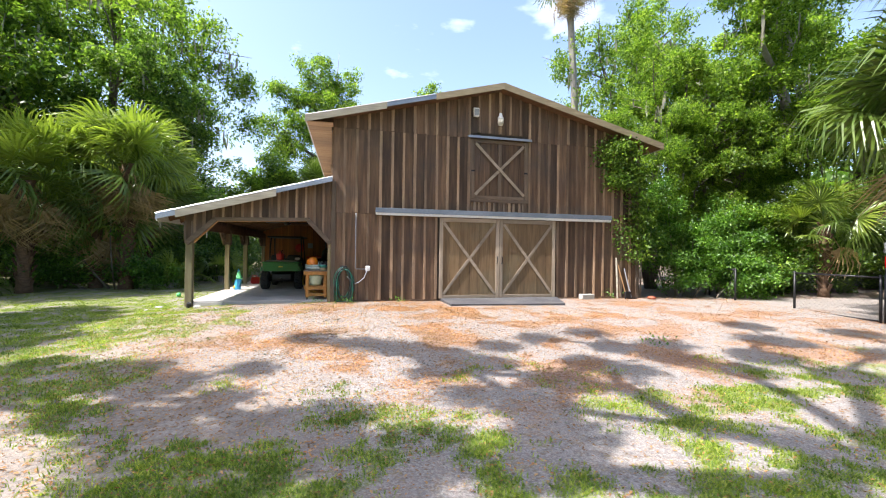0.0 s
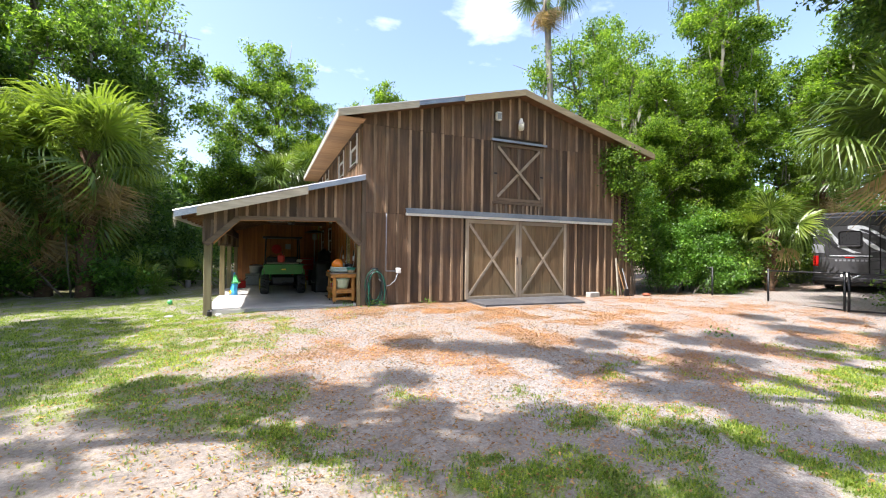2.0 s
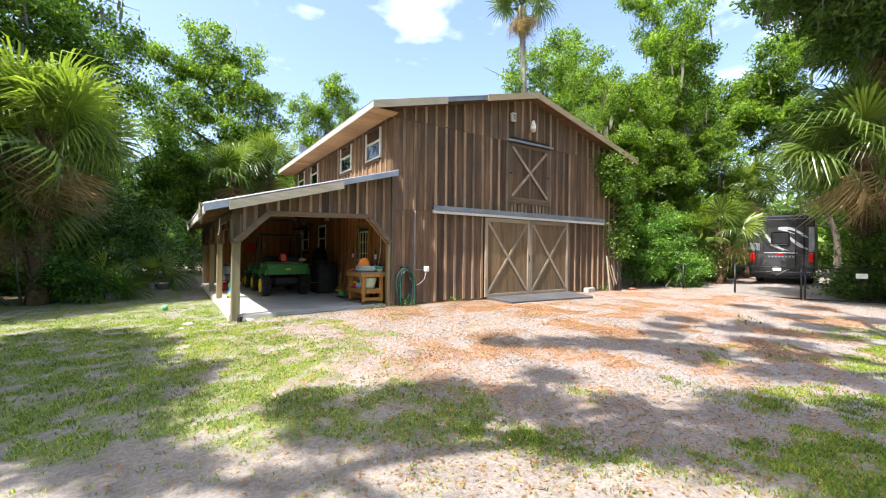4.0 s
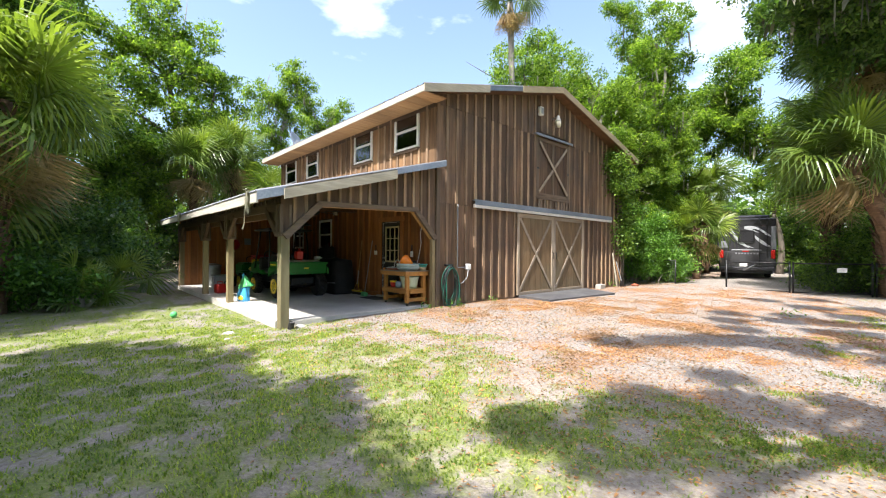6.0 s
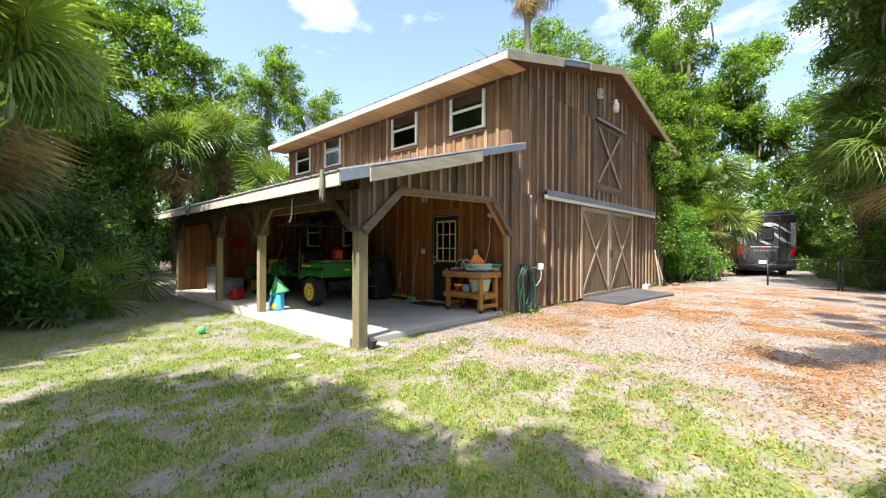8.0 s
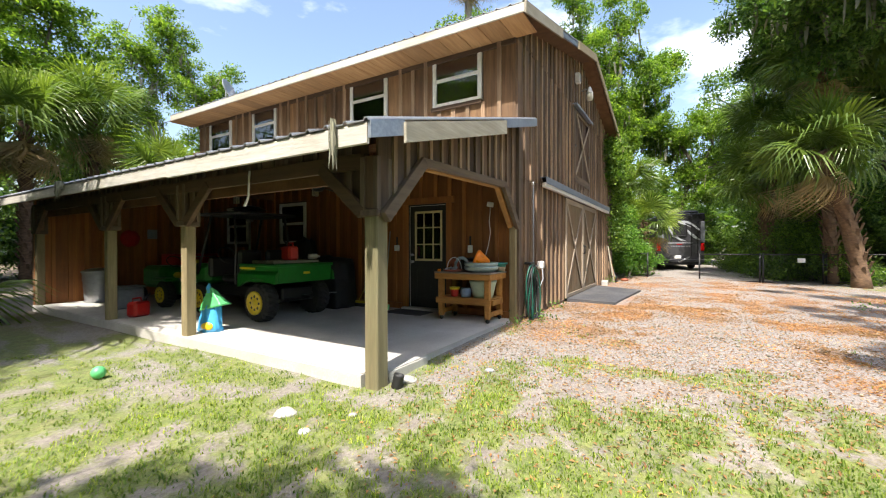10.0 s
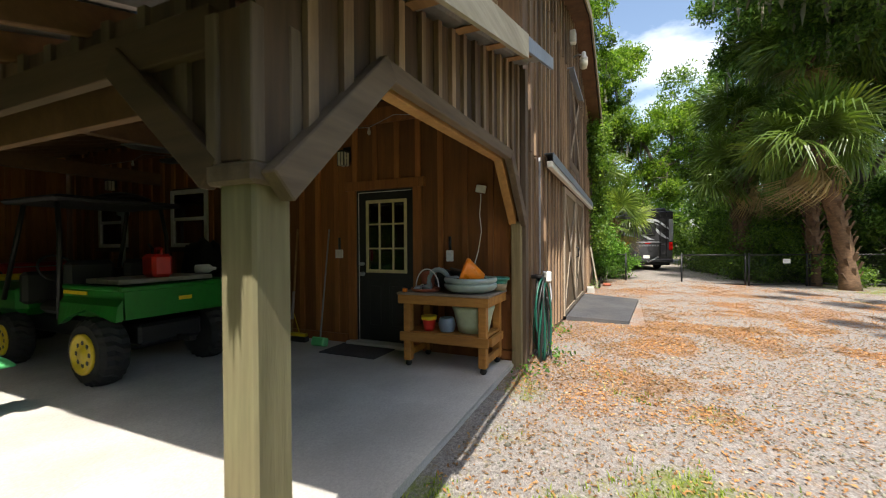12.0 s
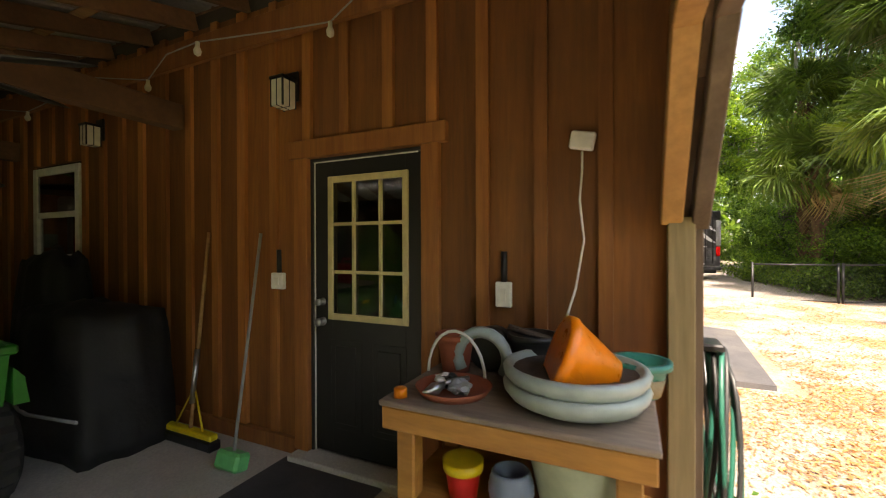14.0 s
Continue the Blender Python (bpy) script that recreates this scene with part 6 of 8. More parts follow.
# ---- potting bench and its pots ----
BX0, BX1, BY0, BY1, BZ = -1.24, -0.53, 12.18, 13.26, 0.89
TABLE = thing("potting_bench", ((BX0 + BX1) / 2, (BY0 + BY1) / 2, FLOOR), "honey-coloured wooden potting bench on casters with a lower shelf", "workbench")
TABLE.matrix_world = Matrix()
box("tabletop", BENCH_TOP, TABLE, BX0, BX1, BY0, BY1, BZ - 0.025, BZ, 0.006)
for a, b, c, d in ((BX0 + 0.01, BX0 + 0.05, BY0 + 0.01, BY1 - 0.01), (BX1 - 0.05, BX1 - 0.01, BY0 + 0.01, BY1 - 0.01)):
    box("apron", BENCH, TABLE, a, b, c, d, BZ - 0.125, BZ - 0.027, 0.006)
for c, d in ((BY0 + 0.01, BY0 + 0.05), (BY1 - 0.05, BY1 - 0.01)):
    box("apron", BENCH, TABLE, BX0 + 0.052, BX1 - 0.052, c, d, BZ - 0.125, BZ - 0.027, 0.006)
    box("shelf_rail", BENCH, TABLE, BX0 + 0.14, BX1 - 0.14, c, d, 0.34, 0.43, 0.005)
    box("foot_rail", BENCH, TABLE, BX0 + 0.06, BX1 - 0.06, c + 0.045 if c < 12.5 else c - 0.045, d + 0.045 if c < 12.5 else d - 0.045, 0.15, 0.23, 0.005)
box("shelf", BENCH, TABLE, BX0 + 0.06, BX1 - 0.06, BY0 + 0.055, BY1 - 0.055, 0.43, 0.455, 0.005)
box("shelf_rail", BENCH, TABLE, BX0 + 0.03, BX0 + 0.06, BY0 + 0.02, BY1 - 0.02, 0.345, 0.445, 0.005)
for a in (BX0 + 0.062, BX1 - 0.15):
    for c in (BY0 + 0.052, BY1 - 0.14):
        box("leg", BENCH, TABLE, a, a + 0.088, c, c + 0.088, 0.12, BZ - 0.03, 0.008)
        bm = bmesh.new()
        add_lathe(bm, [(0.0, -0.016), (0.034, -0.016), (0.037, 0.0), (0.034, 0.016), (0.0, 0.016)], 14, m=Matrix.Translation((a + 0.044, c + 0.044, FLOOR + 0.037)) @ Matrix.Rotation(math.pi / 2, 4, "Y"))
        add_box(bm, a + 0.015, a + 0.073, c + 0.02, c + 0.068, FLOOR + 0.062, 0.121)
        part("caster", bm, BLACK_PLASTIC, TABLE)


def pot(name, at, profile, material, label, tilt=None, group="", n=28):
    ob = thing(name, at, label, "plant pot", group)
    part("bowl", add_lathe(bmesh.new(), profile, n, m=tilt), material, ob)
    return ob


def hollow(r0, r1, h, rim=0.012, lip=0.0, k=4):
    """A pot's outside, rim and inside."""
    out = [(r0 + (r1 - r0) * i / k, h * i / k) for i in range(k + 1)]
    return [(0.001, 0.0)] + out[:-1] + [(r1, h - 0.03), (r1 + lip, h - 0.028), (r1 + lip, h), (r1 - rim, h), (r0 - rim, rim), (0.001, rim)]


bz = BZ + 0.001
for i, z in enumerate((0.0, 0.065)):
    bowl = pot("planter_bowl", (-0.93, 12.49, bz + z), [(0.001, 0.0), (0.20, 0.0), (0.265, 0.03), (0.29, 0.06), (0.296, 0.085), (0.285, 0.10), (0.265, 0.10), (0.25, 0.07), (0.19, 0.035), (0.001, 0.03)], CELADON, "wide shallow grey-green glazed bowl, one stacked in another", group="stacked bowls")
part("debris", add_lathe(bmesh.new(), [(0.255, 0.074), (0.20, 0.068), (0.1, 0.075), (0.001, 0.07)], 28), DIRT_SOIL, bowl, "dark soil and leaf debris in the bowl")
tip = Vector((0.25, -0.8, -0.32)).to_track_quat("Z", "Y").to_matrix().to_4x4()
pot("orange_pot", (-1.03, 12.55, bz + 0.23), [(0.142, 0.005), (0.156, 0.0), (0.163, 0.014), (0.162, 0.04), (0.153, 0.047), (0.064, 0.245), (0.001, 0.245), (0.001, 0.233), (0.055, 0.233), (0.142, 0.047)], ORANGE_GLAZE, "glossy orange cone-shaped pot lying tipped over", tilt=tip)
TEALP = pot("teal_pot", (-0.70, 12.24, bz), hollow(0.08, 0.118, 0.155, 0.012, 0.014), TEAL, "teal glazed pot with a bare clay foot")
part("foot", add_lathe(bmesh.new(), [(0.086, 0.006), (0.106, 0.085)], 28), FASCIA_TAN, TEALP, "bare pale clay foot")
pot("patterned_pot", (-0.72, 13.12, bz), hollow(0.07, 0.10, 0.20, 0.012, 0.008), TERRACOTTA, "painted terracotta pot with a handle")
CRES = thing("curved_planter", (-0.78, 12.95, bz), "pale grey arched planter standing on edge", "plant pot")
bm = bmesh.new()
add_tube(bm, [(0.0, 0.13 * math.cos(a), 0.1 + 0.13 * math.sin(a)) for a in [math.pi * (i / 12 * 1.35 - 0.17) for i in range(13)]], 0.03, 8)
part("arch", bm, CELADON, CRES)
part("shell", add_lathe(bmesh.new(), [(0.105, 0), (0.12, 0.02), (0.10, 0.16), (0.001, 0.17)], 20, m=Matrix.Translation((0.08, 0, 0.122)) @ Matrix.Rotation(math.pi / 2, 4, "Y")), BLACK_PLASTIC, CRES)
HANDLE = thing("basket_handle", (-0.86, 13.06, bz + 0.02), "thin white hoop handle among the pots", "handle")
part("hoop", add_tube(bmesh.new(), [(0.02 * math.cos(a), 0.16 * math.cos(a), 0.22 * math.sin(a)) for a in [math.pi * i / 12 for i in range(13)]], 0.008, 6), WHITE, HANDLE)
TRAY = pot("clay_saucer", (-1.02, 13.0, bz), [(0.001, 0.0), (0.15, 0.0), (0.175, 0.035), (0.165, 0.035), (0.145, 0.012), (0.001, 0.012)], TERRACOTTA, "brown clay saucer full of garden odds and ends")
rnd = random.Random(3)
for nm, mt, lab in (("trowel", STEEL, "steel hand trowel lying in the saucer"), ("glove", BLACK_PLASTIC, "crumpled dark garden glove in the saucer"), ("cloth", GREY_BIN, "grey rag in the saucer"), ("spray_head", WHITE, "white spray nozzle in the saucer"), ("bottle_cap", ORANGE_GLAZE, "orange plastic cap beside the saucer")):
    o = thing(nm, (-1.02 + rnd.uniform(-0.07, 0.07), 13.0 + rnd.uniform(-0.09, 0.09), bz + 0.045), lab, "garden tool", turn=rnd.uniform(0, 180))
    if nm == "trowel":
        bm = bmesh.new()
        add_tube(bm, [(0, -0.12, 0), (0, 0.0, 0.012), (0, 0.03, 0.01)], [0.013, 0.012, 0.006], 8)
        add_tube(bm, [(0, 0.03, 0.01), (0, 0.08, 0.0), (0, 0.15, 0.0)], [0.012, 0.03, 0.004], 6)
    elif nm == "bottle_cap":
        o.location = (-1.17, 13.19, bz)
        bm = add_lathe(bmesh.new(), [(0.03, 0), (0.03, 0.035), (0.026, 0.04), (0.001, 0.04)], 14)
    else:
        bm = bmesh.new()
        bmesh.ops.create_icosphere(bm, subdivisions=3, radius=0.055)
        for v in bm.verts:
            v.co *= 1 + 0.55 * noise.noise(v.co * 22 + Vector((rnd.random(), 0, 0)))
            v.co.z *= 0.55
    part("body", bm, mt, o)
STICKS = thing("twig_bundle", (-0.66, 12.55, bz + 0.11), "bundle of dry dark twigs laid across the bowls", "twigs")
for i in range(7):
    part("twig", add_tube(bmesh.new(), [(0.03 * rnd.uniform(-1, 1), 0.3, 0.12 + 0.02 * rnd.random()), (0.04 * rnd.uniform(-1, 1), 0.05, 0.08), (0.05 * rnd.uniform(-1, 1) - 0.05, -0.22, 0.03 * rnd.random())], [0.008, 0.007, 0.004], 5), BARK, STICKS)
DARKP = pot("nursery_pot", (-0.66, 12.72, bz), hollow(0.09, 0.125, 0.22, 0.008, 0.006), BLACK_PLASTIC, "black plastic nursery pot behind the bowls")
part("soil", add_lathe(bmesh.new(), [(0.11, 0.17), (0.001, 0.185)], 20), DIRT_SOIL, DARKP)
sz = 0.456
REDP = pot("red_pot", (-1.06, 12.94, sz), hollow(0.06, 0.084, 0.16, 0.008), RED_PLASTIC, "red pot with a broad yellow rim")
part("rim", add_lathe(bmesh.new(), [(0.081, 0.122), (0.088, 0.124), (0.091, 0.165), (0.082, 0.165)], 24), YELLOW_PAINT, REDP, "bright yellow rim")
pot("ribbed_pot", (-1.04, 12.73, sz), [(0.001, 0)] + [(0.075 + 0.018 * math.sin(i / 12 * math.pi) + (0.004 if i % 2 else 0), 0.155 * i / 12) for i in range(13)] + [(0.065, 0.155), (0.06, 0.02), (0.001, 0.02)], BLUE_GREY, "ribbed blue-grey pot on the lower shelf")
pot("large_pot", (-0.92, 12.46, sz), hollow(0.17, 0.235, 0.29, 0.014, 0.0), PALE_GREEN, "large pale green pot on the lower shelf")

# ---- brooms, mat, covered things along the cedar wall ----
BROOM = thing("push_broom", (-0.66, 15.3, FLOOR), "push broom with a yellow block leaning on the wall", "broom")
part("handle", add_tube(bmesh.new(), [(-0.05, 0.03, 0.1), (0.16, 0.1, 1.62)], 0.014, 8), SOFFIT, BROOM)
part("block", add_box(bmesh.new(), -0.09, -0.02, -0.25, 0.3, 0.075, 0.12, 0.01), YELLOW_PAINT, BROOM)
part("bristles", add_box(bmesh.new(), -0.105, -0.005, -0.26, 0.31, 0.0, 0.075, 0.012), BLACK_PLASTIC, BROOM)
part("brace", add_tube(bmesh.new(), [(-0.055, -0.12, 0.12), (0.0, 0.05, 0.42), (-0.055, 0.2, 0.12)], 0.008, 6), YELLOW_PAINT, BROOM)
part("sleeve", add_tube(bmesh.new(), [(-0.03, 0.04, 0.3), (0.03, 0.06, 0.7)], 0.02, 8), STEEL, BROOM)
MOP = thing("broom", (-0.83, 14.72, FLOOR), "broom with a bright green head leaning on the wall", "broom")
part("handle", add_tube(bmesh.new(), [(0.02, 0.0, 0.1), (0.32, 0.08, 1.6)], 0.011, 8), GREY_BIN, MOP)
bm = bmesh.new()
add_box(bm, -0.07, 0.05, -0.11, 0.11, 0.0, 0.12, 0.02, Matrix.Rotation(0.3, 4, "Y"))
part("head", bm, BAG_GREEN, MOP, "bright green bristle head")
MAT = thing("doormat", (-0.83, 14.08, FLOOR), "worn black doormat before the entry door", "doormat")
part("pad", add_box(bmesh.new(), -0.27, 0.27, -0.42, 0.42, 0.001, 0.014, 0.004), RUBBER, MAT)


def draped(name, at, w, d, h, label, category, seed, top=0.8):
    """A thing under a black cover: a rounded, creased block that sags towards the floor."""
    ob = thing(name, at, label, category)
    bm = bmesh.new()
    bmesh.ops.create_cube(bm, size=2.0)
    bmesh.ops.subdivide_edges(bm, edges=bm.edges, cuts=9, use_grid_fill=True)
    for v in bm.verts:
        z = (v.co.z + 1) / 2
        n2 = Vector((v.co.x, v.co.y))
        r = max(abs(n2.x), abs(n2.y))
        if n2.length > 1e-6:
            n2 = n2.lerp(n2.normalized() * r, 0.45)
        s = 1.08 - (1 - top) * z ** 2 + 0.15 * noise.noise(Vector((v.co.x * 2.5, v.co.y * 2.5, v.co.z * 0.7 + seed))) + 0.05 * noise.noise(Vector((v.co.x * 6, v.co.y * 6, v.co.z * 1.1 + seed)))
        v.co = Vector((n2.x * s * w / 2, n2.y * s * d / 2, h * (z + (0.09 * noise.noise(Vector((v.co.x * 1.6, v.co.y * 1.6, seed))) - 0.08 * r * r if z > 0.6 else 0))))
    for f in bm.faces:
        f.smooth = True
    part("cover", bm, TARP, ob)


draped("covered_grill", (-0.95, 16.15, FLOOR), 0.7, 1.1, 1.08, "barbecue grill under a creased black cover", "grill", 1.0)
GRILL = bpy.data.objects["covered_grill"]
for gy in (-0.42, 0.42):
    part("caster", add_lathe(bmesh.new(), [(0.001, -0.02), (0.04, -0.02), (0.04, 0.02), (0.001, 0.02)], 12, m=Matrix.Translation((-0.3, gy, 0.041)) @ Matrix.Rotation(math.pi / 2, 4, "Y")), BLACK_PLASTIC, GRILL)
part("strap", add_tube(bmesh.new(), [(-0.36, -0.58, 0.35), (-0.4, 0.0, 0.32), (-0.36, 0.58, 0.35)], 0.012, 6), GREY_BIN, GRILL, "grey tie-down strap")
draped("covered_stack", (-0.82, 17.05, FLOOR), 0.5, 0.55, 1.48, "tall shape under a black cover beside the grill", "cover", 4.0, 0.7)
BUCK = thing("bucket", (-0.85, 17.75, FLOOR), "small white plastic bucket on the slab", "bucket")
part("pail", add_lathe(bmesh.new(), hollow(0.10, 0.13, 0.26, 0.006, 0.006), 20), WHITE, BUCK)


HEATER = thing("patio_heater", (-0.98, 18.9, FLOOR), "steel patio heater with a dark dome", "heater")
part("base", add_lathe(bmesh.new(), [(0.001, 0.0), (0.23, 0.0), (0.23, 0.55), (0.2, 0.62), (0.001, 0.62)], 20), BLACK_METAL, HEATER)
part("pole", add_lathe(bmesh.new(), [(0.03, 0.62), (0.03, 1.9)], 12), STEEL, HEATER)
part("burner", add_lathe(bmesh.new(), [(0.04, 1.9), (0.09, 1.92), (0.09, 2.12), (0.05, 2.16)], 16), STEEL, HEATER)
part("dome", add_lathe(bmesh.new(), [(0.4, 2.2), (0.41, 2.21), (0.25, 2.28), (0.05, 2.32), (0.001, 2.32)], 24), BLACK_METAL, HEATER)


# ---- utility vehicle ----
def wheel(parent, x, y, r, w, side, rim=YELLOW_PAINT):
    m = Matrix.Translation((x, y, r)) @ Matrix.Rotation(math.pi / 2, 4, "Y")
    bm = bmesh.new()
    add_lathe(bm, [(r * 0.55, -w / 2), (r * 0.85, -w / 2), (r * 0.97, -w * 0.36), (r, -w * 0.12), (r, w * 0.12), (r * 0.97, w * 0.36), (r * 0.85, w / 2), (r * 0.55, w / 2)], 44)
    for k, v in enumerate(bm.verts):
        ring, spoke = divmod(k, 44)
        if 2 <= ring <= 5 and (spoke + (ring > 3)) % 2:
            v.co.x, v.co.y = v.co.x * 1.07, v.co.y * 1.07
    for f in bm.faces:
        f.smooth = False
    bmesh.ops.transform(bm, matrix=m, verts=bm.verts)
    t = part("wheel", bm, TYRE, parent)
    bm = bmesh.new()
    add_lathe(bm, [(0.001, 0.012), (r * 0.17, 0.012), (r * 0.2, 0.0), (r * 0.46, -0.006), (r * 0.54, 0.012), (r * 0.62, 0.012), (r * 0.62, -0.02)], 24, m=Matrix.Translation((x + side * (w * 0.5 + 0.012), y, r)) @ Matrix.Rotation(side * math.pi / 2, 4, "Y"))
    part("rim", bm, rim, t, "yellow steel rim")
    bm = bmesh.new()
    for i in range(8):
        a = 2 * math.pi * i / 8
        add_lathe(bm, [(r * 0.075, 0.0), (r * 0.075, 0.022)], 8, m=Matrix.Translation((x + side * (w * 0.5 - 0.012), y + r * 0.34 * math.cos(a), r + r * 0.34 * math.sin(a))) @ Matrix.Rotation(side * math.pi / 2, 4, "Y"))
    part("vent_ring", bm, BLACK_PLASTIC, t)


UTV = thing("utility_vehicle", (-2.31, 15.26, FLOOR), "green utility vehicle with yellow wheels and a loaded cargo bed", "vehicle")
for sx in (-1, 1):
    wheel(UTV, sx * 0.57, 0.46, 0.325, 0.27, sx)
    wheel(UTV, sx * 0.55, 2.3, 0.29, 0.22, sx)
bm = bmesh.new()
outer = [(-0.59, 0.0), (0.59, 0.0), (0.61, 1.03), (-0.61, 1.03)]
vs0 = [bm.verts.new((x * 0.96, y + 0.02, 0.66)) for x, y in outer]
vs1 = [bm.verts.new((x, y, 0.965)) for x, y in outer]
vi1 = [bm.verts.new((x * 0.93, 0.045 if y < 0.5 else y - 0.045, 0.965)) for x, y in outer]
vi0 = [bm.verts.new((x * 0.91, 0.06 if y < 0.5 else y - 0.06, 0.72)) for x, y in outer]
bm.faces.new(vs0[::-1]), bm.faces.new(vi0)
for a, b in ((vs0, vs1), (vs1, vi1), (vi1, vi0)):
    for i in range(4):
        bm.faces.new((a[i], a[(i + 1) % 4], b[(i + 1) % 4], b[i]))
BED = part("cargo_bed", bm, GREEN_PAINT, UTV)
part("rim_bar", add_box(bmesh.new(), -0.62, 0.62, -0.015, 0.035, 0.93, 0.985, 0.012), GREEN_PAINT, BED)
for sx in (-1, 1):
    part("side_lip", add_box(bmesh.new(), sx * 0.60 - 0.025, sx * 0.60 + 0.025, 0.03, 1.04, 0.935, 0.985, 0.012), GREEN_PAINT, BED)
    part("decal", add_box(bmesh.new(), sx * 0.615 - 0.004, sx * 0.615 + 0.004, 0.58, 1.02, 0.885, 0.92), YELLOW_PAINT, BED, "yellow stripe")
    # fender: the bed's flank swells over the wheel and drops behind it
    bm, rows = bmesh.new(), []
    for k in range(13):
        y = 1.03 * k / 12
        arch = 0.70 + 0.045 * math.cos(min(1.0, abs(y - 0.46) / 0.46) * math.pi) - (0.09 * smooth(0.8, 1.05, y))
        rows.append([bm.verts.new((sx * x, y, z)) for x, z in ((0.60, 0.86), (0.645, 0.80), (0.665, arch), (0.60, arch + 0.004))])
    for p, q in zip(rows, rows[1:]):
        for i in range(3):
            bm.faces.new((p[i], p[i + 1], q[i + 1], q[i]))
        bm.faces.new((p[3], p[0], q[0], q[3]))
    bm.faces.new(rows[0]), bm.faces.new(rows[-1][::-1])
    part("fender", bm, GREEN_PAINT, BED)
    part("roof_post", add_tube(bmesh.new(), [(sx * 0.58, 1.2, 0.6), (sx * 0.56, 1.22, 1.5), (sx * 0.54, 1.3, 1.86)], 0.025, 8), BLACK_METAL, UTV)
    part("roof_post", add_tube(bmesh.new(), [(sx * 0.58, 2.45, 0.75), (sx * 0.56, 2.2, 1.4), (sx * 0.54, 2.05, 1.86)], 0.025, 8), BLACK_METAL, UTV)
    part("seat", add_box(bmesh.new(), sx * 0.29 - 0.25, sx * 0.29 + 0.25, 1.25, 1.75, 0.62, 0.76, 0.05), BLACK_PLASTIC, UTV)
    part("seat_back", add_box(bmesh.new(), sx * 0.29 - 0.24, sx * 0.29 + 0.24, 1.16, 1.28, 0.72, 1.22, 0.05), BLACK_PLASTIC, UTV)
part("tailgate_mark", add_box(bmesh.new(), -0.07, 0.07, -0.004, 0.004, 0.80, 0.84), YELLOW_PAINT, BED)
part("canopy", add_box(bmesh.new(), -0.66, 0.66, 1.05, 2.3, 1.87, 1.93, 0.03), BLACK_PLASTIC, UTV)
part("chassis", add_box(bmesh.new(), -0.34, 0.34, 0.22, 2.7, 0.34, 0.56, 0.03), BLACK_METAL, UTV)
part("hood", add_box(bmesh.new(), -0.56, 0.56, 2.15, 2.95, 0.55, 0.95, 0.09), GREEN_PAINT, UTV)
part("dash", add_box(bmesh.new(), -0.56, 0.56, 2.02, 2.16, 0.7, 1.08, 0.04), BLACK_PLASTIC, UTV)
part("steering_wheel", add_tube(bmesh.new(), [(-0.3 + 0.17 * math.cos(a), 1.93 + 0.08 * math.sin(a), 1.12 + 0.15 * math.sin(a)) for a in [2 * math.pi * i / 16 for i in range(17)]], 0.014, 6), BLACK_PLASTIC, UTV)
part("axle", add_tube(bmesh.new(), [(-0.5, 0.46, 0.32), (0.5, 0.46, 0.32)], 0.05, 8), BLACK_METAL, UTV)
part("hitch", add_box(bmesh.new(), -0.04, 0.04, -0.12, 0.1, 0.36, 0.42, 0.01), BLACK_METAL, UTV)
TRAYB = thing("plank_load", (-2.31, 15.8, FLOOR + 0.986), "weathered grey boards laid across the cargo bed", "boards")
for i in range(3):
    part("board", add_box(bmesh.new(), -0.52, 0.48, -0.32 + 0.2 * i, -0.13 + 0.2 * i, 0.0, 0.05, 0.006), FASCIA, TRAYB)


def gas_can(at, turn, s=1.0):
    ob = thing("fuel_can", at, "red plastic fuel can with a spout", "fuel can", "fuel cans", turn=turn)
    bm = bmesh.new()
    add_box(bm, -0.15 * s, 0.15 * s, -0.10 * s, 0.10 * s, 0.0, 0.25 * s, 0.035 * s)
    part("body", bm, RED_PLASTIC, ob)
    part("handle", add_tube(bmesh.new(), [(-0.11 * s, 0, 0.24 * s), (-0.10 * s, 0, 0.31 * s), (0.04 * s, 0, 0.31 * s), (0.05 * s, 0, 0.24 * s)], 0.014 * s, 8), RED_PLASTIC, ob)
    part("spout", add_tube(bmesh.new(), [(0.10 * s, 0, 0.24 * s), (0.12 * s, 0, 0.3 * s), (0.22 * s, 0, 0.36 * s)], [0.03 * s, 0.018 * s, 0.012 * s], 8), BLACK_PLASTIC, ob)


gas_can((-2.38, 15.62, FLOOR + 1.037), 80, 1.0)
gas_can((-3.72, 18.15, FLOOR), 20, 1.1)
BOT = thing("jug", (-1.86, 15.75, FLOOR + 1.037), "white plastic jug lying on the boards", "jug", turn=40)
part("body", add_lathe(bmesh.new(), [(0.001, 0.0), (0.05, 0.004), (0.055, 0.15), (0.02, 0.2), (0.018, 0.23), (0.001, 0.23)], 14, m=Matrix.Translation((0, 0, 0.056)) @ Matrix.Rotation(math.pi / 2, 4, "X")), WHITE, BOT)

MOWER = thing("lawn_tractor", (-2.45, 19.0, FLOOR), "small green lawn tractor with yellow wheels in the gloom", "tractor")
for sx in (-1, 1):
    wheel(MOWER, sx * 0.42, 0.0, 0.27, 0.22, sx)
    wheel(MOWER, sx * 0.38, 1.2, 0.19, 0.14, sx)
    part("fender", add_box(bmesh.new(), sx * 0.42 - 0.14, sx * 0.42 + 0.14, -0.3, 0.3, 0.56, 0.62, 0.025), GREEN_PAINT, MOWER)
part("body", add_box(bmesh.new(), -0.26, 0.26, -0.3, 0.5, 0.25, 0.58, 0.05), GREEN_PAINT, MOWER)
part("hood", add_box(bmesh.new(), -0.26, 0.26, 0.55, 1.45, 0.35, 0.85, 0.09), GREEN_PAINT, MOWER)
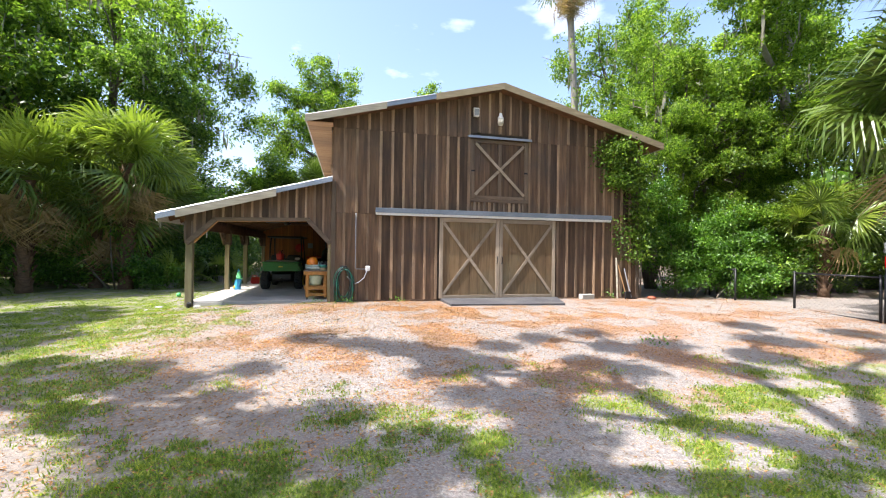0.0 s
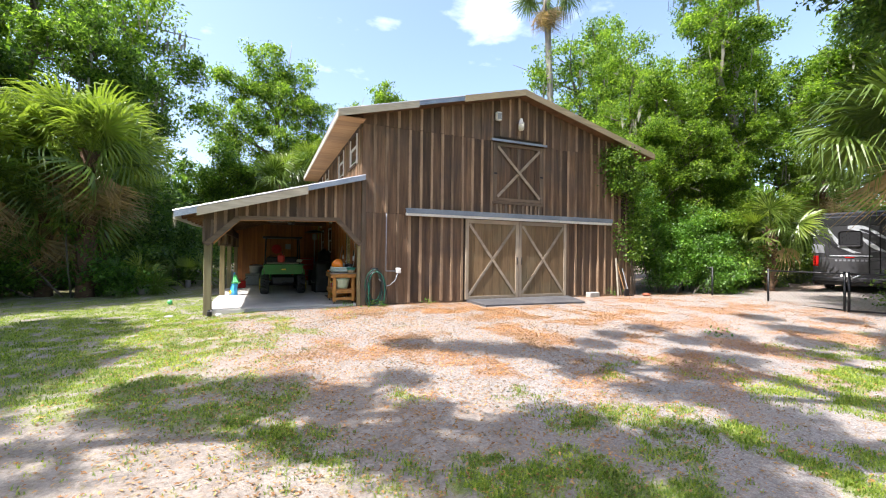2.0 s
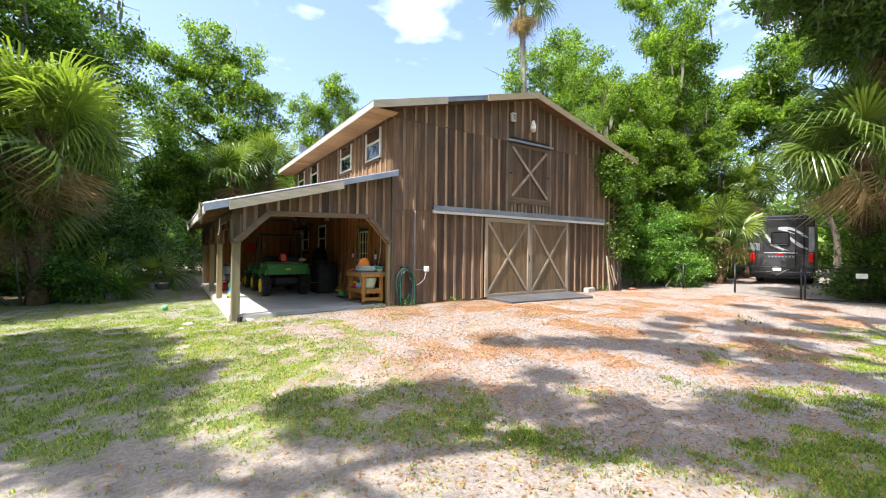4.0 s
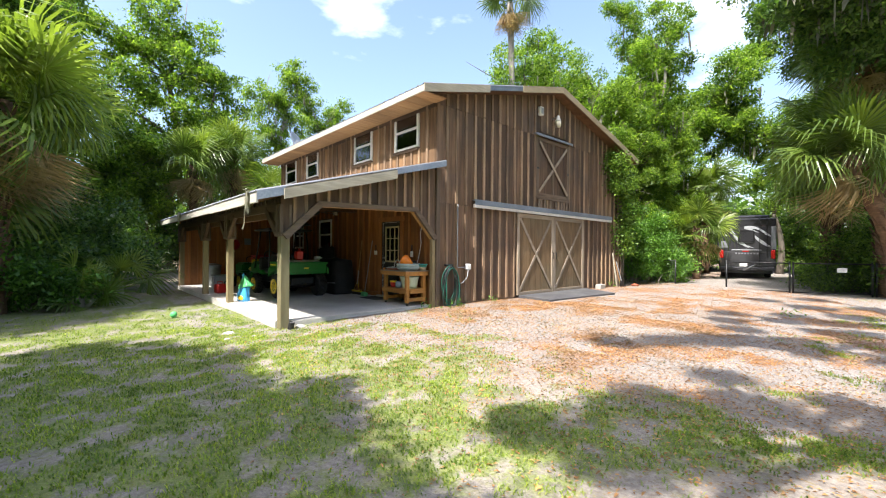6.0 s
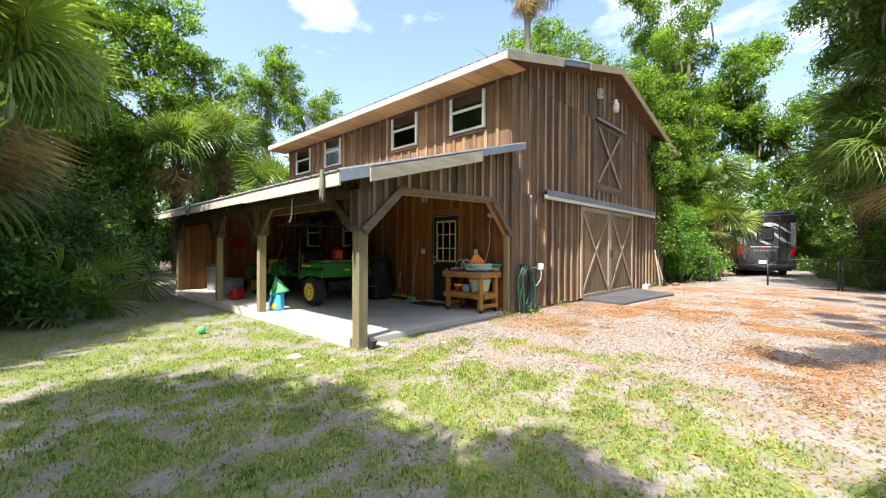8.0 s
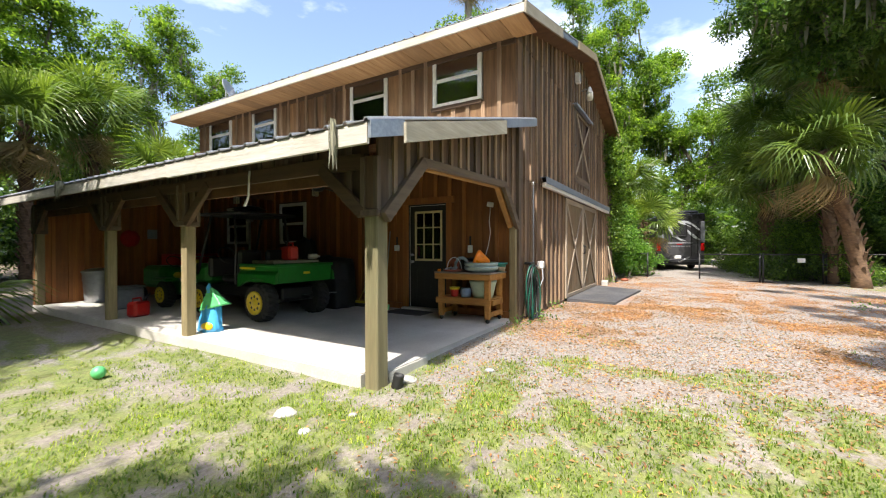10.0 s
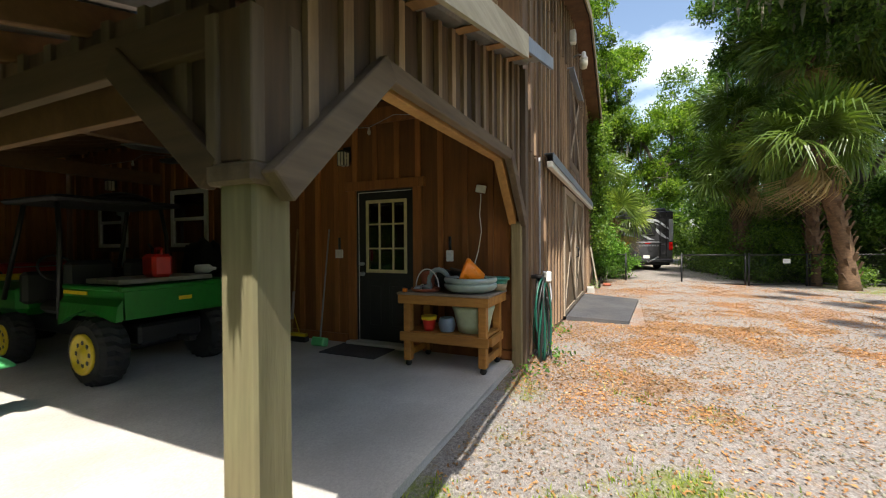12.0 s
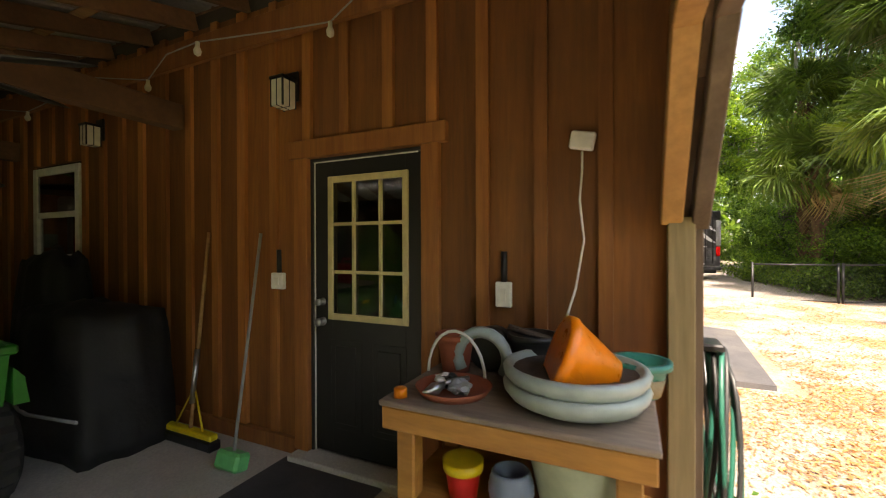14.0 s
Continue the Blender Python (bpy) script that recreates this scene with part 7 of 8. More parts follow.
part("seat", add_box(bmesh.new(), -0.2, 0.2, -0.2, 0.2, 0.6, 0.72, 0.05), YELLOW_PAINT, MOWER)
part("seat_back", add_box(bmesh.new(), -0.2, 0.2, -0.27, -0.18, 0.68, 1.0, 0.04), YELLOW_PAINT, MOWER)
part("steering_wheel", add_tube(bmesh.new(), [(0.16 * math.cos(a), 0.5 + 0.1 * math.sin(a), 0.95 + 0.12 * math.sin(a)) for a in [2 * math.pi * i / 16 for i in range(17)]], 0.012, 6), BLACK_PLASTIC, MOWER)
CHEST = thing("tool_chest", (-1.35, 20.9, FLOOR), "tall red metal tool chest against the end wall", "cabinet")
part("carcass", add_box(bmesh.new(), -0.6, 0.6, -0.3, 0.3, 0.08, 1.1, 0.02), RED_PLASTIC, CHEST)
for i in range(4):
    d = part("drawer", add_box(bmesh.new(), -0.57, 0.57, -0.32, -0.302, 0.12 + 0.24 * i, 0.34 + 0.24 * i, 0.006), RED_PLASTIC, CHEST)
    part("handle", add_box(bmesh.new(), -0.45, 0.45, -0.34, -0.321, 0.3 + 0.24 * i, 0.32 + 0.24 * i, 0.004), STEEL, d)
for sx in (-0.5, 0.5):
    part("caster", add_box(bmesh.new(), sx - 0.04, sx + 0.04, -0.2, 0.2, 0.0, 0.079, 0.01), BLACK_PLASTIC, CHEST)
CAN = thing("trash_can", (-3.25, 21.3, FLOOR), "dented galvanised trash can with a lid", "trash can")
part("barrel", add_lathe(bmesh.new(), [(0.001, 0), (0.24, 0.0)] + [(0.24 + 0.05 * i / 12 + (0.006 if i % 3 == 0 else 0), 0.70 * i / 12) for i in range(1, 13)] + [(0.001, 0.70)], 28), GALV_CAN, CAN)
part("lid", add_lathe(bmesh.new(), [(0.31, 0.70), (0.31, 0.725), (0.26, 0.75), (0.12, 0.79), (0.001, 0.8)], 28), GALV_CAN, CAN)
BIN = thing("storage_tub", (-3.35, 19.6, FLOOR), "grey plastic storage tub with a lid", "tub")
part("tub", add_box(bmesh.new(), -0.26, 0.26, -0.2, 0.2, 0.0, 0.42, 0.03), GREY_BIN, BIN)
part("lid", add_box(bmesh.new(), -0.29, 0.29, -0.23, 0.23, 0.421, 0.46, 0.015), GREY_BIN, BIN)
for i, (bx, bw) in enumerate(((-2.4, 0.5), (-1.9, 0.35))):
    o = thing("hung_sign" if i else "round_decoration", (bx, 21.83, 1.55), "dim red and gold plate hung on the end wall" if not i else "small pale board hung on the end wall", "sign")
    part("plate", add_lathe(bmesh.new(), [(0.001, 0), (0.2, 0.0), (0.22, 0.02), (0.14, 0.035), (0.001, 0.04)], 24, m=Matrix.Rotation(math.pi / 2, 4, "X")) if not i else add_box(bmesh.new(), -0.15, 0.15, -0.02, 0, 0, 0.25, 0.005), RED_PLASTIC if not i else GREY_BIN, o)

BAG = thing("feed_bag", (-3.79, 15.66, FLOOR), "slumped blue and green plastic bag against a post", "bag", turn=15)
bm = bmesh.new()
bmesh.ops.create_cube(bm, size=2.0)
bmesh.ops.subdivide_edges(bm, edges=bm.edges, cuts=7, use_grid_fill=True)
for v in bm.verts:
    z = (v.co.z + 1) / 2
    w = 1.05 - 0.3 * z + 0.18 * noise.noise(v.co * 1.7)
    v.co = Vector((v.co.x * 0.11 * w * (1.15 - 0.5 * abs(v.co.y)) + 0.05 * z * z, v.co.y * 0.17 * w + 0.03 * z, 0.40 * z * (1 - 0.05 * v.co.y ** 2)))
for f in bm.faces:
    f.smooth = True
part("sack", bm, BAG_BLUE, BAG)
bm = bmesh.new()
bmesh.ops.create_cube(bm, size=2.0)
bmesh.ops.subdivide_edges(bm, edges=bm.edges, cuts=9, use_grid_fill=True)
for v in bm.verts:
    z = (v.co.z + 1) / 2
    w = 1.12 - 1.0 * z + 0.22 * noise.noise(v.co * 2.6 + Vector((4, 0, 0)))
    v.co = Vector((v.co.x * 0.10 * w + 0.05 - 0.02 * z, v.co.y * 0.18 * w - 0.05 * (1 - z) + 0.06 * z, 0.355 + 0.30 * z - 0.05 * v.co.y * (1 - z)))
for f in bm.faces:
    f.smooth = True
part("folded_top", bm, BAG_GREEN, BAG, "green folded-over top of the bag")
bm = bmesh.new()
add_tube(bm, [(0.04, 0.05, 0.58), (0.03, 0.075, 0.66), (0.03, 0.06, 0.72)], [0.05, 0.035, 0.012], 8)
part("corner", bm, BAG_BLUE, BAG, "blue corner of the bag sticking up")
bm = bmesh.new()
bmesh.ops.create_icosphere(bm, subdivisions=2, radius=0.09, matrix=Matrix.Translation((-0.095, -0.02, 0.09)) @ Matrix.Diagonal((0.45, 1.2, 0.75, 1)))
part("printed_panel", bm, YELLOW_PAINT, BAG)

# ---- overhead: fan, festoon cord, hanging bits ----
FAN = thing("ceiling_fan", (-2.1, 15.2, 2.42), "dark ceiling fan with leaf-shaped blades, at rest", "fan")
part("motor", add_lathe(bmesh.new(), [(0.001, -0.09), (0.07, -0.085), (0.12, -0.03), (0.12, 0.03), (0.06, 0.08), (0.001, 0.09)], 18), BLACK_METAL, FAN)
part("rod", add_tube(bmesh.new(), [(0, 0, 0.08), (0, 0, 0.52)], 0.014, 8), BLACK_METAL, FAN)
for i in range(5):
    bm = bmesh.new()
    add_tube(bm, [(0.1, 0, 0), (0.25, 0, 0), (0.45, 0, 0), (0.66, 0, 0), (0.76, 0, 0)], [0.03, 0.05, 0.085, 0.08, 0.02], 8)
    bmesh.ops.scale(bm, vec=(1, 1, 0.14), verts=bm.verts)
    bmesh.ops.rotate(bm, cent=(0, 0, 0), matrix=Matrix.Rotation(radians(12), 3, "X"), verts=bm.verts)
    bmesh.ops.rotate(bm, cent=(0, 0, 0), matrix=Matrix.Rotation(radians(72 * i + 20), 3, "Z"), verts=bm.verts)
    part("blade", bm, DOOR_BLACK, FAN)
CORD = thing("festoon_lights", (-0.6, 13.0, 3.0), "cord of small unlit bulbs strung under the rafters", "string lights")
CORD.matrix_world = Matrix()
pts = [Vector((-0.62 - 0.9 * (i % 2) * 0.0 - 0.25 * math.sin(i * 0.9) ** 2, 12.5 + 0.5 * i, 3.02 - 0.05 * (i % 2))) for i in range(18)]
part("cord", add_tube(bmesh.new(), pts, 0.005, 5), GREY_BIN, CORD)
for p in pts[1::2]:
    part("bulb", add_lathe(bmesh.new(), [(0.001, -0.10), (0.022, -0.085), (0.026, -0.06), (0.014, -0.03), (0.014, 0.0)], 10, p), FROST, CORD)
STRAP = thing("hanging_strap", (-4.25, 13.97, 2.24), "pale cord hanging from the side beam", "cord")
part("strap", add_tube(bmesh.new(), [(-0.02, 0, 0.0), (-0.03, 0.0, -0.12), (-0.03, 0.01, -0.3), (-0.04, 0.03, -0.37), (-0.05, 0.06, -0.42)], [0.012, 0.012, 0.013, 0.016, 0.018], 6), WHITE, STRAP)
for y, ln in ((12.04, 0.42), (18.35, 0.28), (18.2, 0.16)):
    o = thing("hanging_moss", (LEAN_X - 0.07, y, LEAN_Z + 0.03), "tuft of grey moss hanging from the eave", "moss", "moss on the eave")
    g = np.random.default_rng(int(y * 10))
    n = 70
    a, r = g.uniform(0, 6.28, n), g.uniform(0, 0.035, n)
    top = np.stack((np.cos(a) * r, np.sin(a) * r, g.uniform(-0.04, 0.02, n)), 1)
    low = top * np.array((1.6, 1.6, 1)) + np.stack((g.normal(0, 0.012, n), g.normal(0, 0.015, n), -ln * g.uniform(0.4, 1.0, n)), 1)
    sd = np.stack((np.sin(a), -np.cos(a), 0 * a), 1) * 0.006
    soft_mesh("strand_tuft", np.stack((top - sd, top + sd, (top + low) / 2 + sd * 1.5, low, (top + low) / 2 - sd * 1.5), 1).reshape(-1, 3),
              (np.arange(n)[:, None, None] * 5 + np.array(((0, 1, 2), (0, 2, 4), (4, 2, 3)))).reshape(-1, 3), MOSS, o)
DISH = thing("satellite_dish", (-0.55, 20.6, roof_z(-0.55) + 0.02), "grey satellite dish on the low roof edge", "antenna")
part("reflector", add_lathe(bmesh.new(), [(0.001, 0.0), (0.12, 0.015), (0.22, 0.05), (0.29, 0.1), (0.285, 0.11), (0.2, 0.065), (0.001, 0.018)], 24, m=Matrix.Translation((0, 0, 0.42)) @ Matrix.Rotation(radians(65), 4, "X") @ Matrix.Rotation(radians(25), 4, "Y")), GALV_CAN, DISH)
part("mast", add_tube(bmesh.new(), [(0, 0, 0), (0, 0.02, 0.3), (0, -0.02, 0.42)], 0.02, 8), GREY_BIN, DISH)
part("feed_arm", add_tube(bmesh.new(), [(0, -0.02, 0.25), (0.05, -0.3, 0.4)], 0.01, 6), GREY_BIN, DISH)


# ---- along the facade ----
HOSE = thing("garden_hose", (-0.13, Y0 - 0.09, 0.0), "coiled green and black garden hoses hung on the wall", "hose")
part("hanger", add_box(bmesh.new(), -0.1, 0.1, -0.10, 0.03, 1.0, 1.04, 0.01), BLACK_METAL, HOSE)
for k in range(9):
    rnd = random.Random(k)
    w, h, o = 0.17 + 0.012 * k + rnd.uniform(-0.02, 0.02), 0.42 + 0.018 * k, -0.03 - 0.013 * k
    sx = rnd.uniform(-0.03, 0.05)
    pts = [(sx + w * math.sin(a) * (1.0 + 0.15 * math.sin(2 * a + k)), o + 0.02 * math.sin(a * 2 + k), 1.0 - h + h * math.cos(a) + (0.0 if k < 6 else -0.06)) for a in [2 * math.pi * i / 26 for i in range(27)]]
    pts = [(x, y, max(0.03, z)) for x, y, z in pts]
    part("coil", add_tube(bmesh.new(), pts, 0.0125, 7), HOSE_GREEN if k % 2 == 0 else HOSE_BLACK, HOSE)
part("trailing_end", add_tube(bmesh.new(), [(0.1, -0.13, 0.75), (0.3, -0.14, 0.55), (0.34, -0.13, 0.25), (0.2, -0.16, 0.05), (0.0, -0.2, 0.03)], 0.0125, 7), HOSE_BLACK, HOSE)
BLOCK = thing("concrete_block", (7.58, 11.86, ground_z(7.58, 11.86) - 0.01), "white concrete block lying by the wall", "block", turn=6)
part("block", add_box(bmesh.new(), -0.24, 0.24, -0.1, 0.1, 0.0, 0.17, 0.015), STONE_WHITE, BLOCK)
RAMP = thing("ramp_mat", (4.4, 11.4, ground_z(4.4, 11.4)), "dark grey rubber ramp mat before the barn doors", "mat")
RAMP.matrix_world = Matrix()
bm = bmesh.new()
q = [(2.78, 10.86), (6.1, 10.62), (6.55, 11.93), (2.72, 11.93)]
vs = [bm.verts.new((x, y, z)) for z in (-0.12, 0.035) for x, y in q]
for i in (6, 7):
    vs[i].co.z = 0.07
for f in ((3, 2, 1, 0), (4, 5, 6, 7), (0, 1, 5, 4), (1, 2, 6, 5), (2, 3, 7, 6), (3, 0, 4, 7)):
    bm.faces.new([vs[i] for i in f])
part("slab", bm, RUBBER, RAMP)
for i, (x, dx, dy, h, mt, nm, lab) in enumerate(((8.62, 0.10, 0.06, 1.35, FASCIA, "plank_offcut", "grey plank leaning on the barn corner"), (8.78, -0.08, 0.06, 1.2, TRIM_V, "plank_offcut", "brown stake leaning on the barn corner"),
                                                (8.98, -0.25, 0.08, 1.3, SOFFIT, "shovel", "long-handled shovel leaning on the wall"), (9.15, -0.12, 0.05, 1.0, GREY_BIN, "rake", "grey-handled rake leaning on the wall"))):
    g0 = ground_z(x, 11.75)
    o = thing(nm, (x, 11.72, g0), lab, "garden tool" if i > 1 else "plank")
    part("shaft", add_beam(bmesh.new(), (0, 0, 0.02), (dx, 0.22, h), 0.05 if i < 2 else 0.03, 0.03, 0.005), mt, o)
    if i == 2:
        part("blade", add_box(bmesh.new(), -0.10, 0.12, -0.05, 0.0, -0.02, 0.26, 0.02), BLACK_METAL, o)
    if i == 3:
        part("head", add_box(bmesh.new(), -0.2, 0.2, -0.05, 0.0, 0.0, 0.05, 0.01), BLACK_METAL, o)
RUB = thing("crushed_can", (9.75, 11.5, ground_z(9.75, 11.5)), "faded red plastic scrap on the ground", "litter")
part("scrap", add_lathe(bmesh.new(), [(0.001, 0), (0.12, 0.01), (0.15, 0.06), (0.05, 0.1), (0.001, 0.1)], 9), TERRACOTTA, RUB)
DRAIN = thing("drain_pipe", (-4.06, 11.93, ground_z(-4.06, 11.93)), "short end of black corrugated drain pipe", "pipe", turn=30)
bm = bmesh.new()
add_lathe(bm, [(0.05 + (0.006 if i % 2 else 0), 0.14 * i / 10) for i in range(11)] + [(0.044, 0.14), (0.044, 0.0)], 18, m=Matrix.Rotation(radians(14), 4, "X"))
part("pipe", bm, BLACK_PLASTIC, DRAIN)
for i, (x, y, s) in enumerate(((-3.86, 11.93, 0.10), (-4.95, 12.45, 0.10), (-4.7, 11.9, 0.04), (-3.2, 11.3, 0.05), (-5.1, 12.05, 0.05))):
    o = thing("rubble", (x, y, ground_z(x, y)), "pale chunk of broken concrete in the grass", "stone", "rubble by the slab", turn=40 * i)
    bm = bmesh.new()
    bmesh.ops.create_icosphere(bm, subdivisions=2, radius=s)
    for v in bm.verts:
        v.co *= 1 + 0.4 * noise.noise(v.co * 9 + Vector((i, 0, 0)))
        v.co.z = v.co.z * 0.45 + s * 0.1
    part("chunk", bm, STONE_WHITE if i != 3 else GREY_BIN, o)
BALL = thing("ball", (-5.4, 15.0, ground_z(-5.4, 15.0)), "small bright green ball on the grass", "ball")
part("shell", add_lathe(bmesh.new(), [(0.001, 0.0)] + [(0.07 * math.sin(math.pi * i / 10), 0.07 - 0.07 * math.cos(math.pi * i / 10)) for i in range(1, 10)] + [(0.001, 0.14)], 18), BAG_GREEN, BALL)

# climbing vine on the facade's east end
VINE = thing("climbing_vine", (9.4, Y0 - 0.1, 0.0), "leafy vine climbing the barn's corner to the eave", "vine")
g = np.random.default_rng(8)
vb = []
for i in range(120):
    if i < 70:
        z = g.uniform(3.7, 5.15)
        vb.append((g.uniform(-1.15, 0.35) - (0.35 if z > 4.5 else 0.0), -0.05 - 0.18 * g.random(), z, g.uniform(0.08, 0.18)))
    else:
        z = g.uniform(1.3, 4.0)
        vb.append((g.uniform(-0.3, 0.35), -0.05 - 0.15 * g.random(), z, g.uniform(0.08, 0.16)))
vb += [(-0.65, -0.05, 1.85, 0.14), (-0.7, -0.05, 2.3, 0.13), (-0.45, -0.1, 1.65, 0.15), (-1.35, -0.05, 4.75, 0.18), (-1.55, -0.05, 4.45, 0.13), (-0.75, -0.1, 2.6, 0.12)]
for k in range(6):
    part("stem", add_tube(bmesh.new(), [(0.25 - 0.15 * k * (i / 6) + 0.06 * math.sin(i + k), 0.02, 0.9 * i) for i in range(6)], 0.012, 5), BARK, VINE)
soft_mesh("leaves", *leaf_cloud(vb, 6500, 0.10, 91, per=8), OAK_LEAF, VINE)
for i, (x, y, s) in enumerate(((-0.25, 11.72, 0.12), (0.05, 11.75, 0.10), (-0.9, 11.9, 0.12), (8.35, 11.85, 0.3), (1.4, 11.85, 0.1), (5.2, 6.1, 0.14))):
    o = thing("weed", (x, y, ground_z(x, y)), "little green weed growing by the wall", "weed", "weeds by the wall")
    soft_mesh("leaves", *leaf_cloud([(0, 0, s * 0.5, s), (s * 0.6, 0, s * 0.3, s * 0.6)], 46, 0.055, 95 + i, per=5), VINE_LEAF, o)

# ---- motorhome, gate and fence, far house ----
RV = thing("motorhome", (19.6, 9.78, ground_z(19.6, 9.78)), "large grey motorhome parked on the drive, rear towards the yard", "motorhome", turn=13)
part("body", add_box(bmesh.new(), 0.0, 9.0, -1.22, 1.22, 0.5, 3.12, 0.10), RV_GREY, RV)
part("rear_cap", add_box(bmesh.new(), -0.06, 0.02, -1.19, 1.19, 0.62, 3.05, 0.05), RV_GREY, RV, "grey moulded rear cap")
part("roof_unit", add_box(bmesh.new(), 0.3, 2.0, -1.0, 1.0, 3.121, 3.4, 0.08), RV_DARK, RV)
part("roof_cap", add_box(bmesh.new(), -0.075, 0.12, -1.23, 1.23, 2.76, 3.2, 0.05), RV_DARK, RV)
part("side_trim", add_box(bmesh.new(), -0.078, 0.06, -1.235, -1.0, 1.55, 2.76, 0.03), RV_LIGHT, RV, "silver corner panel")
part("side_trim", add_box(bmesh.new(), -0.078, 0.06, 0.80, 1.235, 1.62, 2.02, 0.03), RV_LIGHT, RV, "silver corner panel")
w = part("rear_window", add_box(bmesh.new(), -0.11, -0.062, -0.34, 0.38, 1.93, 2.56, 0.07), BLACK_METAL, RV)
part("pane", add_box(bmesh.new(), -0.116, -0.108, -0.28, 0.32, 1.99, 2.50, 0.003), RV_DARK, w)


def swoosh(points, width, material, lift):
    """A painted band along a bowed line of (y, z), thick in the middle and pointed at its ends."""
    bm, rows, k = bmesh.new(), [], 10
    (y0, z0), (y1, z1), (y2, z2) = points
    for i in range(k + 1):
        f = i / k
        y, z = (1 - f) ** 2 * y0 + 2 * f * (1 - f) * y1 + f * f * y2, (1 - f) ** 2 * z0 + 2 * f * (1 - f) * z1 + f * f * z2
        h = width * (0.15 + 0.85 * math.sin(math.pi * min(1.0, 0.12 + 0.85 * f))) / 2
        rows.append([bm.verts.new((x, y, z + o)) for x in (-0.055, -0.062 - lift) for o in (-h, h)])
    for p, q in zip(rows, rows[1:]):
        for a, b in ((0, 1), (1, 3), (3, 2), (2, 0)):
            bm.faces.new((p[a], p[b], q[b], q[a]))
    bm.faces.new([rows[0][i] for i in (0, 2, 3, 1)]), bm.faces.new([rows[-1][i] for i in (0, 1, 3, 2)])
    part("swoosh", bm, material, RV)


swoosh([(0.72, 2.70), (0.45, 2.0), (-0.1, 1.66)], 0.24, RV_SILVER, 0.004)
swoosh([(0.10, 2.72), (-0.4, 2.72), (-1.0, 2.25)], 0.26, RV_SILVER, 0.004)
swoosh([(0.80, 2.35), (0.5, 1.85), (0.05, 1.62)], 0.16, RV_DARK, 0.008)
swoosh([(-0.30, 2.30), (-0.55, 1.95), (-1.0, 1.70)], 0.20, RV_SILVER, 0.006)
swoosh([(-0.25, 2.62), (-0.6, 2.55), (-1.0, 2.05)], 0.12, RV_DARK, 0.010)
swoosh([(0.40, 1.92), (0.1, 1.76), (-0.30, 1.64)], 0.07, RV_SILVER, 0.012)
part("lower_panel", add_box(bmesh.new(), -0.075, 0.0, -1.2, 1.2, 0.55, 1.46, 0.04), RV_MID, RV)
part("trim_line", add_box(bmesh.new(), -0.085, -0.06, -0.62, 0.66, 1.50, 1.55, 0.008), RV_SILVER, RV, "pale trim line")
part("brake_lamp", add_box(bmesh.new(), -0.092, -0.084, -0.1, 0.18, 1.44, 1.48, 0.003), RED_LENS, RV)
for k in range(8):
    part("lettering", add_box(bmesh.new(), -0.084, -0.074, -0.5 + 0.13 * k, -0.42 + 0.13 * k, 1.30, 1.38), RV_LIGHT, RV)
part("under_tray", add_box(bmesh.new(), 0.05, 8.8, -1.1, 1.1, 0.28, 0.5, 0.03), RV_DARK, RV)
part("bumper", add_box(bmesh.new(), -0.18, -0.02, -1.2, 1.2, 0.42, 0.62, 0.04), RV_GREY, RV)
part("licence_plate", add_box(bmesh.new(), -0.195, -0.18, -0.02, 0.3, 0.65, 0.82), WHITE, RV)
for sy in (-1, 1):
    part("tail_lamp", add_box(bmesh.new(), -0.10, -0.06, sy * 1.1 - 0.09, sy * 1.1 + 0.09, 1.08, 1.52, 0.02), RED_LENS, RV)
    m = Matrix.Translation((1.9, sy * 1.0, 0.46)) @ Matrix.Rotation(math.pi / 2, 4, "X")
    part("wheel", add_lathe(bmesh.new(), [(0.2, -0.14), (0.42, -0.14), (0.46, -0.08), (0.46, 0.08), (0.42, 0.14), (0.2, 0.14)], 24, m=m), TYRE, RV)
    m = Matrix.Translation((7.4, sy * 1.0, 0.46)) @ Matrix.Rotation(math.pi / 2, 4, "X")
    part("wheel", add_lathe(bmesh.new(), [(0.2, -0.14), (0.42, -0.14), (0.46, -0.08), (0.46, 0.08), (0.42, 0.14), (0.2, 0.14)], 24, m=m), TYRE, RV)
for sy in (-0.85, -0.55):
    part("ladder_rail", add_tube(bmesh.new(), [(-0.16, sy, 0.75), (-0.18, sy, 2.9), (-0.05, sy, 3.25)], 0.018, 6), BLACK_METAL, RV)
for i in range(6):
    part("ladder_rung", add_tube(bmesh.new(), [(-0.17, -0.85, 1.0 + 0.35 * i), (-0.17, -0.55, 1.0 + 0.35 * i)], 0.014, 6), BLACK_METAL, RV)
part("mirror", add_box(bmesh.new(), 2.0, 2.5, 1.23, 1.55, 1.6, 2.4, 0.06), RV_DARK, RV)
part("hitch", add_tube(bmesh.new(), [(-0.15, 0.1, 0.5), (-0.5, 0.15, 0.45), (-0.55, -0.35, 0.75)], 0.035, 6), STEEL, RV)

FENCE_M = BLACK_METAL


